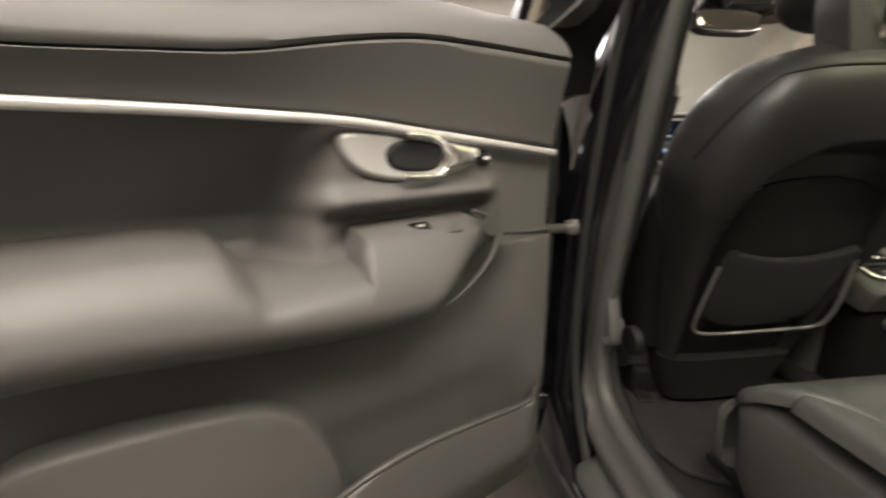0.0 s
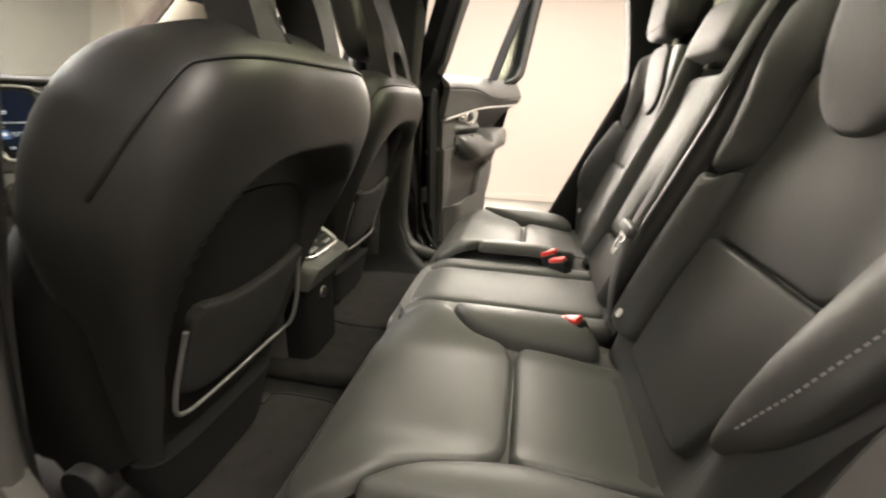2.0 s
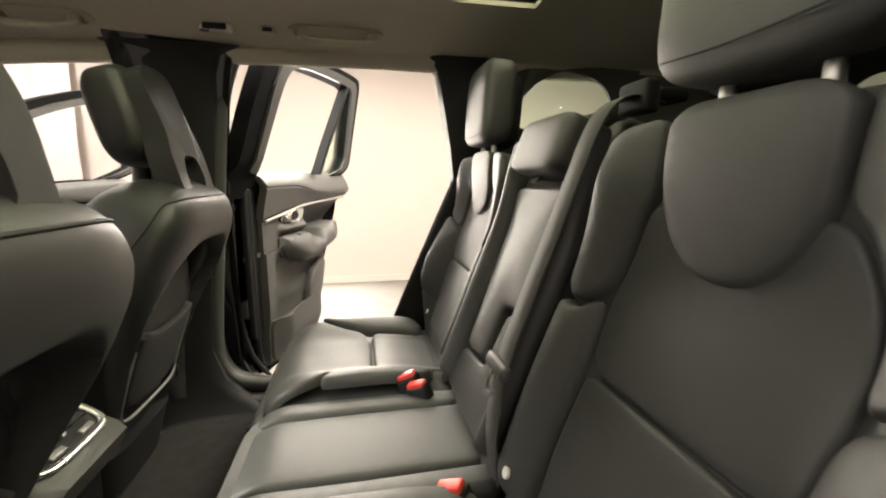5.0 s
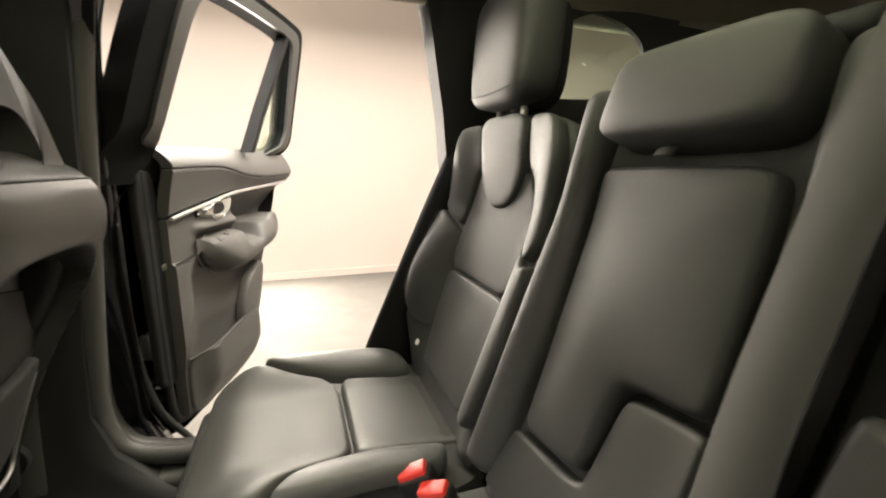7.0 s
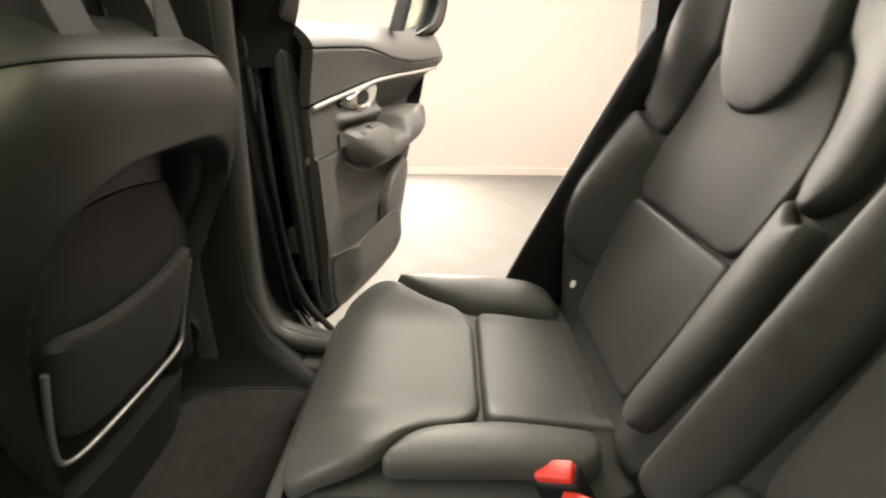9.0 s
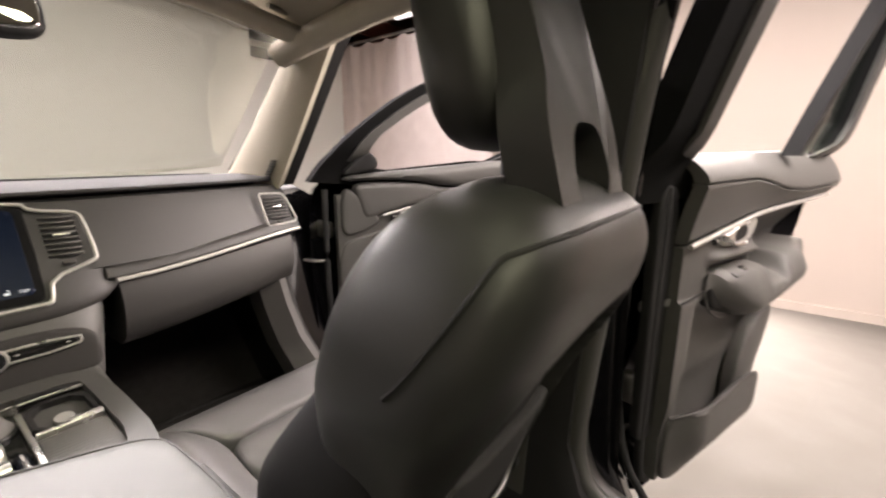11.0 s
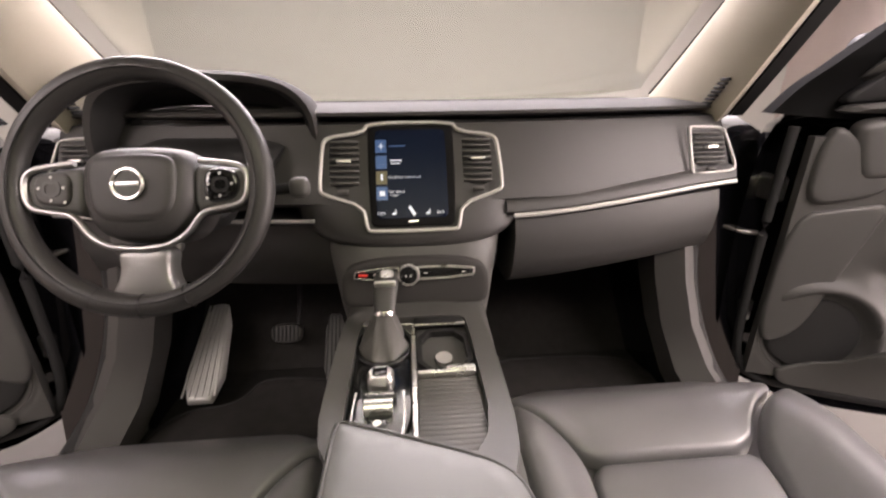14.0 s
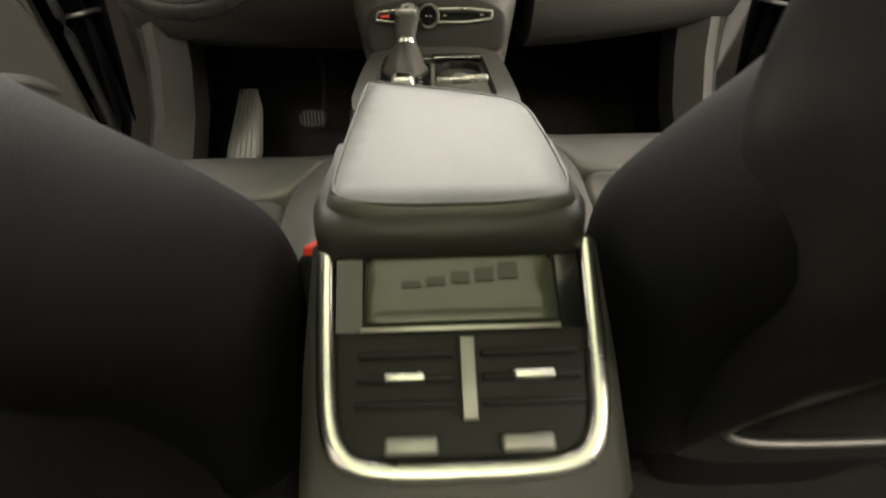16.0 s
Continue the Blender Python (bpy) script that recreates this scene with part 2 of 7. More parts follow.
def pad(outline, fmap, t, r, crown=0.0, n=72, base=0.012, times=3, cut=9.0):
    """An upholstered or moulded panel: a rounded outline in (u, v), raised by t with an edge radius r and a crown, laid on a surface by
    fmap(u, v, h)."""
    o = rounded(outline, n, times, True, cut)
    if np.sum(o[:, 0] * np.roll(o[:, 1], -1) - np.roll(o[:, 0], -1) * o[:, 1]) < 0:
        o = o[::-1]
    d = np.roll(o, -1, axis=0) - np.roll(o, 1, axis=0)
    nrm = np.stack([-d[:, 1], d[:, 0]], 1) / np.maximum(1e-9, np.linalg.norm(d, axis=1))[:, None]
    a, ab = o, np.roll(o, -1, axis=0) - o
    ll = np.maximum(1e-12, (ab * ab).sum(1))

    def depth(q):
        f = np.clip(((q[:, None, :] - a) * ab).sum(2) / ll, 0, 1)
        return np.sqrt((((q[:, None, :] - a) - f[:, :, None] * ab) ** 2).sum(2)).min(1)

    def inside(q):
        y0, y1 = a[:, 1], a[:, 1] + ab[:, 1]
        c = (y0 > q[:, 1:2]) != (y1 > q[:, 1:2])
        x = a[:, 0] + (q[:, 1:2] - y0) * ab[:, 0] / np.where(np.abs(ab[:, 1]) < 1e-12, 1e-12, ab[:, 1])
        return (c & (q[:, 0:1] < x)).sum(1) % 2 == 1
    lo, hi = o.min(0), o.max(0)
    step = max(0.004, min(0.018, float((hi - lo).max()) / 9))
    pts = []
    for k in (0.12, 0.35, 0.65, 1.0):
        q = o + nrm * (r * k)
        pts.append(q[inside(q) & (depth(q) > r * k * 0.93)])
    gx, gy = np.meshgrid(np.arange(lo[0], hi[0], step), np.arange(lo[1], hi[1], step))
    gx[::2] += step * 0.5
    q = np.stack([gx.ravel(), gy.ravel()], 1)
    q = q[inside(q)]
    pts.append(q[depth(q) > r + step * 0.4] if len(q) else q)
    allp = np.concatenate([o] + pts)
    m = len(o)
    cd = delaunay_2d_cdt([Vector(p) for p in allp], [(i, (i + 1) % m) for i in range(m)], [], 1, 1e-7)
    pv = np.array([tuple(p) for p in cd[0]])
    dd = depth(pv)
    top = max(1e-6, float(dd.max()))
    e = np.clip(dd / r, 0, 1)
    h = t * np.sqrt(np.maximum(0, 1 - (1 - e) ** 2)) + crown * (1 - (1 - dd / top) ** 2)
    verts = [tuple(fmap(float(u), float(v), float(k))) for (u, v), k in zip(pv, h)]
    faces = [tuple(f) for f in cd[2]]
    rim = len(verts)
    verts += [tuple(fmap(float(u), float(v), 0.0)) for u, v in o] + [tuple(fmap(float(u), float(v), -base)) for u, v in o]
    where = {}
    for i, src in enumerate(cd[3]):
        for k in src:
            where[k] = i
    for i in range(m):
        k = (i + 1) % m
        faces.append((where.get(i, rim + i), where.get(k, rim + k), rim + m + k, rim + m + i))
    return verts, faces


def frame_panel(outer, inner, fmap, t, n=72, times=3):
    """A flat frame: the outline outer with the hole inner."""
    a, b = rounded(outer, n, times), rounded(inner, n, times)
    c = b.mean(axis=0)
    order = []
    for q in (a, b):
        ang = np.arctan2(q[:, 1] - c[1], q[:, 0] - c[0])
        if np.sum(np.diff(np.unwrap(ang))) < 0:
            q = q[::-1]
            ang = np.arctan2(q[:, 1] - c[1], q[:, 0] - c[0])
        q = np.roll(q, -int(np.argmin(ang)), axis=0)
        order.append(q)
    a, b = order
    rings = [[fmap(u, v, 0) for u, v in a], [fmap(u, v, t) for u, v in a], [fmap(u, v, t) for u, v in b], [fmap(u, v, 0) for u, v in b]]
    rings.append(rings[0])
    return loft(rings, cap=False)


def sweep(path, section, closed=False, up=(0, 0, 1), times=2, n=40):
    """A section (list of (a, b)) carried along a smoothed path."""
    p = rounded(path, n, times, closed) if times else np.array(path, float)
    m = len(p)
    rings = []
    upv = np.array(up, float)
    for i in range(m):
        if closed:
            d = p[(i + 1) % m] - p[i - 1]
        else:
            d = p[min(i + 1, m - 1)] - p[max(i - 1, 0)]
        d = d / np.linalg.norm(d)
        s = np.cross(d, upv)
        if np.linalg.norm(s) < 1e-3:
            s = np.cross(d, (1, 0, 0.01))
        s = s / np.linalg.norm(s)
        w = np.cross(s, d)
        rings.append([tuple(p[i] + s * a + w * b) for a, b in section])
    if closed:
        rings.append(rings[0])
    return loft(rings, cap=not closed)


def circle(r, n=10, flat=1.0):
    return [(r * math.cos(2 * math.pi * i / n), r * flat * math.sin(2 * math.pi * i / n)) for i in range(n)]


def box_section(a, b, k=0.25):
    """A rectangle of half-sizes a, b with cut corners."""
    c = min(a, b) * k
    return [(a - c, -b), (a, -b + c), (a, b - c), (a - c, b), (-a + c, b), (-a, b - c), (-a, -b + c), (-a + c, -b)]


def super_ring(cx, cy, a, b, z, n=40, e=0.55, lean=None):
    out = []
    for i in range(n):
        w = 2 * math.pi * i / n
        c, s = math.cos(w), math.sin(w)
        x = a * math.copysign(abs(c) ** e, c)
        y = b * math.copysign(abs(s) ** e, s)
        out.append((cx + x, cy + y, z if lean is None else z + lean(x, y)))
    return out


def blob(centre, a, b, c, e=0.6, axes=None, n=32, m=16):
    """A superellipsoid of half-sizes a, b, c along the given axes."""
    ax = axes or (Vector((1, 0, 0)), Vector((0, 1, 0)), Vector((0, 0, 1)))
    rings = []
    for i in range(1, m):
        f = -math.pi / 2 + math.pi * i / m
        cf, sf = abs(math.cos(f)) ** e, math.copysign(abs(math.sin(f)) ** e, math.sin(f))
        ring = []
        for j in range(n):
            w = 2 * math.pi * j / n
            x = a * cf * math.copysign(abs(math.cos(w)) ** e, math.cos(w))
            y = b * cf * math.copysign(abs(math.sin(w)) ** e, math.sin(w))
            ring.append(tuple(Vector(centre) + ax[0] * x + ax[1] * y + ax[2] * (c * sf)))
        rings.append(ring)
    return loft(rings)


def rbox(centre, size, bevel=0.01, axes=None, seg=3):
    bm = bmesh.new()
    bmesh.ops.create_cube(bm, size=1.0)
    for v in bm.verts:
        v.co = Vector((v.co.x * size[0], v.co.y * size[1], v.co.z * size[2]))
    if bevel:
        bmesh.ops.bevel(bm, geom=list(bm.edges), offset=min(bevel, min(size) * 0.45), segments=seg, profile=0.5, affect="EDGES")
    ax = axes or (Vector((1, 0, 0)), Vector((0, 1, 0)), Vector((0, 0, 1)))
    verts = [tuple(Vector(centre) + ax[0] * v.co.x + ax[1] * v.co.y + ax[2] * v.co.z) for v in bm.verts]
    faces = [tuple(v.index for v in f.verts) for f in bm.faces]
    bm.free()
    return verts, faces


def tube(path, r, n=8, closed=False, times=2, m=32, up=(0, 0, 1)):
    return sweep(path, circle(r, n), closed, up, times, m)


def disc(centre, r, h, axis, n=28, bevel=0.2):
    """A short cylinder with a softened rim that starts at centre and rises h along axis."""
    ax = Vector(axis).normalized()
    s = ax.orthogonal().normalized()
    w = ax.cross(s)
    rings = []
    for k, rr, hh in ((0, r, 0), (1, r, h * (1 - bevel)), (2, r - abs(h) * bevel * 0.6, h)):
        rings.append([tuple(Vector(centre) + s * (rr * math.cos(2 * math.pi * i / n)) + w * (rr * math.sin(2 * math.pi * i / n)) + ax * hh) for i in range(n)])
    return loft(rings)


def surface(o, eu, ev, bulge=None, flip=1):
    """fmap of a plane through o with the axes eu, ev; bulge(u, v) raises it."""
    o, eu, ev = Vector(o), Vector(eu).normalized(), Vector(ev).normalized()
    nn = eu.cross(ev) * flip

    def f(u, v, h):
        return o + eu * u + ev * v + nn * (h + (bulge(u, v) if bulge else 0))
    return f


def smooth_step(a, b, x):
    t = min(1, max(0, (x - a) / (b - a)))
    return t * t * (3 - 2 * t)


def text_geo(words, size, fmap, h=0.0006):
    """Flat letters in the built-in font, laid on fmap from its origin, centred."""
    cu = bpy.data.curves.new("letters", "FONT")
    cu.body, cu.size, cu.align_x, cu.align_y, cu.resolution_u = words, size, "CENTER", "CENTER", 2
    tmp = bpy.data.objects.new("letters", cu)
    me = tmp.to_mesh()
    verts = [tuple(fmap(v.co.x, v.co.y, h)) for v in me.vertices]
    faces = [tuple(p.vertices) for p in me.polygons]
    tmp.to_mesh_clear()
    bpy.data.objects.remove(tmp)
    bpy.data.curves.remove(cu)
    return verts, faces

# ---------------------------------------------------------------- the hall
def slab(name, lo, hi, mat, label="", bevel=0.0, kind="structure", category=""):
    c = [(a + b) / 2 for a, b in zip(lo, hi)]
    s = [b - a for a, b in zip(lo, hi)]
    ob = part(name, rbox(c, s, bevel), mat, None, label, smooth=bool(bevel))
    return tagged(ob, label, category or name.split("_")[0], kind=kind)


slab("floor", (-12, -12, -0.1), (12, 12, 0), CONCRETE, "pale grey painted concrete studio floor")
slab("wall_right", (4.2, -7.0, 0), (4.35, 2.55, 3.6), WALL, "plain white painted studio wall")
slab("wall_left", (-4.35, -7.0, 0), (-4.2, 5.15, 3.6), WALL, "plain white painted studio wall")
slab("wall_front", (-4.2, 5.0, 0), (2.82, 5.15, 3.6), WALL_GREY, "plain greyish white painted studio wall")
slab("wall_rear", (-4.2, -7.15, 0), (4.35, -7.0, 3.6), WALL, "plain white painted studio wall")
# low return wall in the corner, with a sloped top
tagged(part("wall_corner", ([(2.82, 5.0, 0), (6.5, 5.0, 0), (6.5, 5.0, 2.75), (2.82, 5.0, 2.32), (2.82, 5.12, 0), (6.5, 5.12, 0), (6.5, 5.12, 2.75),
                             (2.82, 5.12, 2.32)], [(0, 1, 2, 3), (4, 5, 6, 7), (0, 1, 5, 4), (1, 2, 6, 5), (2, 3, 7, 6), (3, 0, 4, 7)]),
            WALL_GREY, None, "low greyish white wall beside the curtain", smooth=False), category="wall", kind="structure")
slab("baseboard", (4.17, -7.0, 0), (4.198, 2.5, 0.07), WALL, "low white skirting along the wall")
slab("wall_hall_right", (12, -12, 0), (12.2, 12, 5.2), DECK, "dim brown wall of the outer hall")
slab("wall_hall_left", (-12.2, -12, 0), (-12, 12, 5.2), DECK, "dim brown wall of the outer hall")
slab("wall_hall_front", (-12, 12, 0), (12, 12.2, 5.2), DECK, "dim brown wall of the outer hall")
slab("wall_hall_rear", (-12, -12.2, 0), (12, -12, 5.2), DECK, "dim brown wall of the outer hall")
slab("ceiling", (-12.2, -12.2, 5.2), (12.2, 12.2, 5.3), DECK, "brown corrugated roof deck of the hall")
# white tent ceiling over the studio in panels with open joints
panels = []
for i in range(4):
    for j in range(7):
        x0, y0 = -4.15 + i * 2.08, -6.95 + j * 1.7
        panels.append(rbox((x0 + 1.03, y0 + 0.84, 3.16), (2.05, 1.67, 0.03), 0.006, seg=1))
tagged(part("ceiling_panels", join(*[p for k, p in enumerate(panels) if not (k // 7 == 3 and k % 7 >= 5)]), PANEL, None, "white ceiling panels with thin joints", smooth=False),
       category="ceiling", kind="structure")
for k, y in enumerate((2.6, 4.2, 5.6, 7.4)):
    b = thing("roof_beam", (6.0, y, 3.3), "red-brown painted steel roof beam", "beam", "roof beams")
    part("web", rbox((6.0, y + 0.2 * k, 3.45), (9.0, 0.03, 0.34), 0.004), BEAM, b)
    part("flange", rbox((6.0, y + 0.2 * k, 3.28), (9.0, 0.18, 0.025), 0.004), BEAM, b)
rail = thing("ceiling_rail", (1.5, 4.9, 2.75), "thin grey rails hung below the studio ceiling", "rail")
for dz, bend in ((0.0, 0.0), (0.14, 0.02)):
    part("rail_bar", tube([(-0.6, 4.93, 2.96 + dz), (1.03, 4.93, 2.80 + dz), (2.0, 4.93, 2.70 + dz + bend), (2.78, 4.93, 2.61 + dz)], 0.012, n=6), STEEL, rail)
for k in range(5):
    part("hanger", tube([(0.2 + 0.55 * k, 4.93, 2.885 - 0.058 * k), (0.2 + 0.55 * k, 4.93, 3.16)], 0.005, n=6, times=0), STEEL, rail)
louvre = thing("louvred_screen", (4.3, 6.75, 0), "dark louvred opening high in the hall wall", "louvre")
part("backing", rbox((4.3, 6.75, 2.2), (3.4, 0.05, 4.4), 0.004), BLACK, louvre)
for k in range(6):
    part("slat", rbox((4.2, 6.70, 2.42 + k * 0.26), (3.0, 0.05, 0.09), 0.008, seg=1), PANEL, louvre)


def softbox(place, target, long_side, short_side, watts, colour):
    """An added wide light: a tilted white housing on two rods, its diffuser just behind the lamp's plane."""
    p, t = Vector(place), Vector(target)
    n = (t - p).normalized()
    side = Vector((0, 1, 0)) if abs(place[0]) > 1 else Vector((1, 0, 0))
    w = n.cross(side).normalized()
    r = thing("added_softbox_light", p, "added wide white softbox that lights the car and walls", "studio light", "studio lights")
    part("housing", rbox(p - n * 0.06, (long_side + 0.08, short_side + 0.08, 0.06), 0.01, (side, w, n)), PANEL, r)
    part("diffuser", rbox(p - n * 0.02, (long_side, short_side, 0.015), 0.004, (side, w, n)), LIGHT, r)
    for k in (-0.4, 0.4):
        q = p - n * 0.08 + side * (long_side * k)
        part("hanging_rod", tube([q, Vector((q.x, q.y, 3.16))], 0.012, times=0), STEEL, r)


for box in SOFTBOXES:
    softbox(*box)
tl = thing("fluorescent_light", (4.9, 4.3, 3.2), "lit fluorescent batten under a roof beam", "ceiling light")
part("housing", rbox((4.95, 4.35, 3.27), (0.5, 0.9, 0.05), 0.01), PANEL, tl)
part("tube", rbox((4.95, 4.35, 3.235), (0.3, 0.8, 0.03), 0.012), LIGHT, tl)
tl.rotation_euler = (0, 0, 0)

# curtain, hung from a pipe
rings = []
random.seed(4)
ph = [random.uniform(0, 6.28) for _ in range(8)]
NY = 150
for k in range(61):
    z = 2.70 - k * 2.68 / 60
    row = []
    for i in range(NY):
        s = i / (NY - 1)
        y = 2.45 + s * 3.2
        x = 4.12 + (0.012 * math.sin(s * 47 + ph[0] + 0.03 * k) + 0.010 * math.sin(s * 90 + ph[2])) * smooth_step(1.2, 2.7, z) + 0.020 * math.sin(s * 13 + ph[1] - 0.008 * k) + 0.014 * noise.noise((s * 14, z * 3.0, 0.0)) + 0.007 * noise.noise((s * 40, z * 9.0, 3.0))
        row.append((x + 0.10 * s, y, z - 0.05 * abs(math.sin(s * 30)) * (k == 0)))
    rings.append(row)
front_side = [list(r) for r in rings]
cur = thing("curtain", (4.15, 4.0, 0), "white vinyl studio curtain hung in soft folds", "curtain")
verts, faces = loft(front_side, cap=False, closed=False)
k = len(verts)
verts += [(x + 0.006, y, z) for x, y, z in verts]
faces += [tuple(i + k for i in f) for f in faces]
part("cloth", (verts, faces), CURTAIN, cur)
part("pipe", tube([(4.16, 2.3, 2.72), (4.2, 4.0, 2.72), (4.26, 5.7, 2.72)], 0.022, times=0), STEEL, cur)
for i in range(9):
    y = 2.5 + i * 0.37
    part("hook", tube([(4.15, y, 2.67), (4.19, y, 2.75), (4.2, y, 2.7)], 0.005, n=6), STEEL, cur)


# ---------------------------------------------------------------- car shell
def shell(name, geo, mat, label, category="car body", smooth=True):
    return tagged(part(name, geo, mat, None, label, smooth), category=category, kind="structure")


shell("cabin_floor", join(rbox((0, 0.42, 0.385), (1.46, 2.0, 0.05), 0.01), rbox((0, -1.2, 0.60), (1.36, 1.3, 0.05), 0.01),
                          rbox((0, 0.18, 0.43), (0.26, 0.9, 0.05), 0.025)), CARPET, "black carpet on the car floor", "carpet")
shell("toe_board", loft([[(-0.72, 1.36, 0.40), (0.72, 1.36, 0.40), (0.72, 1.32, 0.36), (-0.72, 1.32, 0.36)],
                         [(-0.72, 1.62, 0.60), (0.72, 1.62, 0.60), (0.72, 1.66, 0.57), (-0.72, 1.66, 0.57)],
                         [(-0.72, 1.66, 1.0), (0.72, 1.66, 1.0), (0.72, 1.70, 1.0), (-0.72, 1.70, 1.0)]]), CARPET, "black carpet on the toe board", "carpet")
# roof skin and liner round the two glass roof panels
def roof_z(x, y):
    return 1.655 - 0.085 * (abs(x) / 0.62) ** 5 - 0.05 * smooth_step(0.55, 1.0, y) * 1.2 + 0.02 * smooth_step(-0.9, -1.9, y)


def strip_grid(xs, ys, zf, t=0.012):
    verts, faces = [], []
    nx, ny = len(xs), len(ys)
    for s in (0, t):
        verts += [(x, y, zf(x, y) + s) for y in ys for x in xs]
    for s in (0, nx * ny):
        for j in range(ny - 1):
            for i in range(nx - 1):
                a = s + j * nx + i
                faces.append((a, a + 1, a + nx + 1, a + nx))
    for j in range(ny - 1):
        for i in (0, nx - 1):
            a = j * nx + i
            faces.append((a, a + nx, a + nx + nx * ny, a + nx * ny))
    for i in range(nx - 1):
        for j in (0, ny - 1):
            a = j * nx + i
            faces.append((a, a + 1, a + 1 + nx * ny, a + nx * ny))
    return verts, faces


LIN = np.linspace
shell("headliner_rear", strip_grid(LIN(-0.63, 0.63, 25), LIN(-2.0, -0.74, 12), roof_z), LINER, "beige cloth headliner", "headliner")
shell("headliner_front", strip_grid(LIN(-0.63, 0.63, 25), LIN(0.58, 0.98, 7), roof_z), LINER, "beige cloth headliner", "headliner")
for s, side in ((1, "right"), (-1, "left")):
    shell("headliner_" + side, strip_grid(sorted([s * x for x in LIN(0.37, 0.63, 12)]), LIN(-0.74, 0.58, 12), roof_z), LINER, "beige cloth headliner", "headliner")
shell("sunroof_surround", frame_panel([(-0.39, -0.77), (0.39, -0.77), (0.39, 0.61), (-0.39, 0.61)], [(-0.36, -0.73), (0.36, -0.73), (0.36, 0.57), (-0.36, 0.57)],
                                      lambda u, v, h: Vector((u, v, roof_z(u, v) - 0.006 + h)), 0.012, 96, 2), LINER, "cloth-covered sunroof surround", "headliner")
shell("sunroof_crossbar", rbox((0, 0.01, 1.668), (0.76, 0.075, 0.022), 0.008), BLACK, "black crossbar between the roof panels", "sunroof")
for y0, y1 in ((-0.78, -0.012), (0.03, 0.64)):
    shell("sunroof_glass", strip_grid(LIN(-0.40, 0.40, 5), LIN(y0, y1, 5), lambda x, y: 1.694, 0.005), GLASS_ROOF, "green-tinted panoramic roof glass", "sunroof")
shell("roof_skin", join(*[strip_grid(LIN(x0, x1, 9), LIN(y0, y1, 12), lambda x, y: roof_z(x * 0.86, y) + 0.05)
                          for x0, x1, y0, y1 in ((-0.72, 0.72, -2.1, -0.76), (-0.72, 0.72, 0.62, 1.0), (-0.72, -0.39, -0.76, 0.62), (0.39, 0.72, -0.76, 0.62))]), PAINT, "black painted car roof")


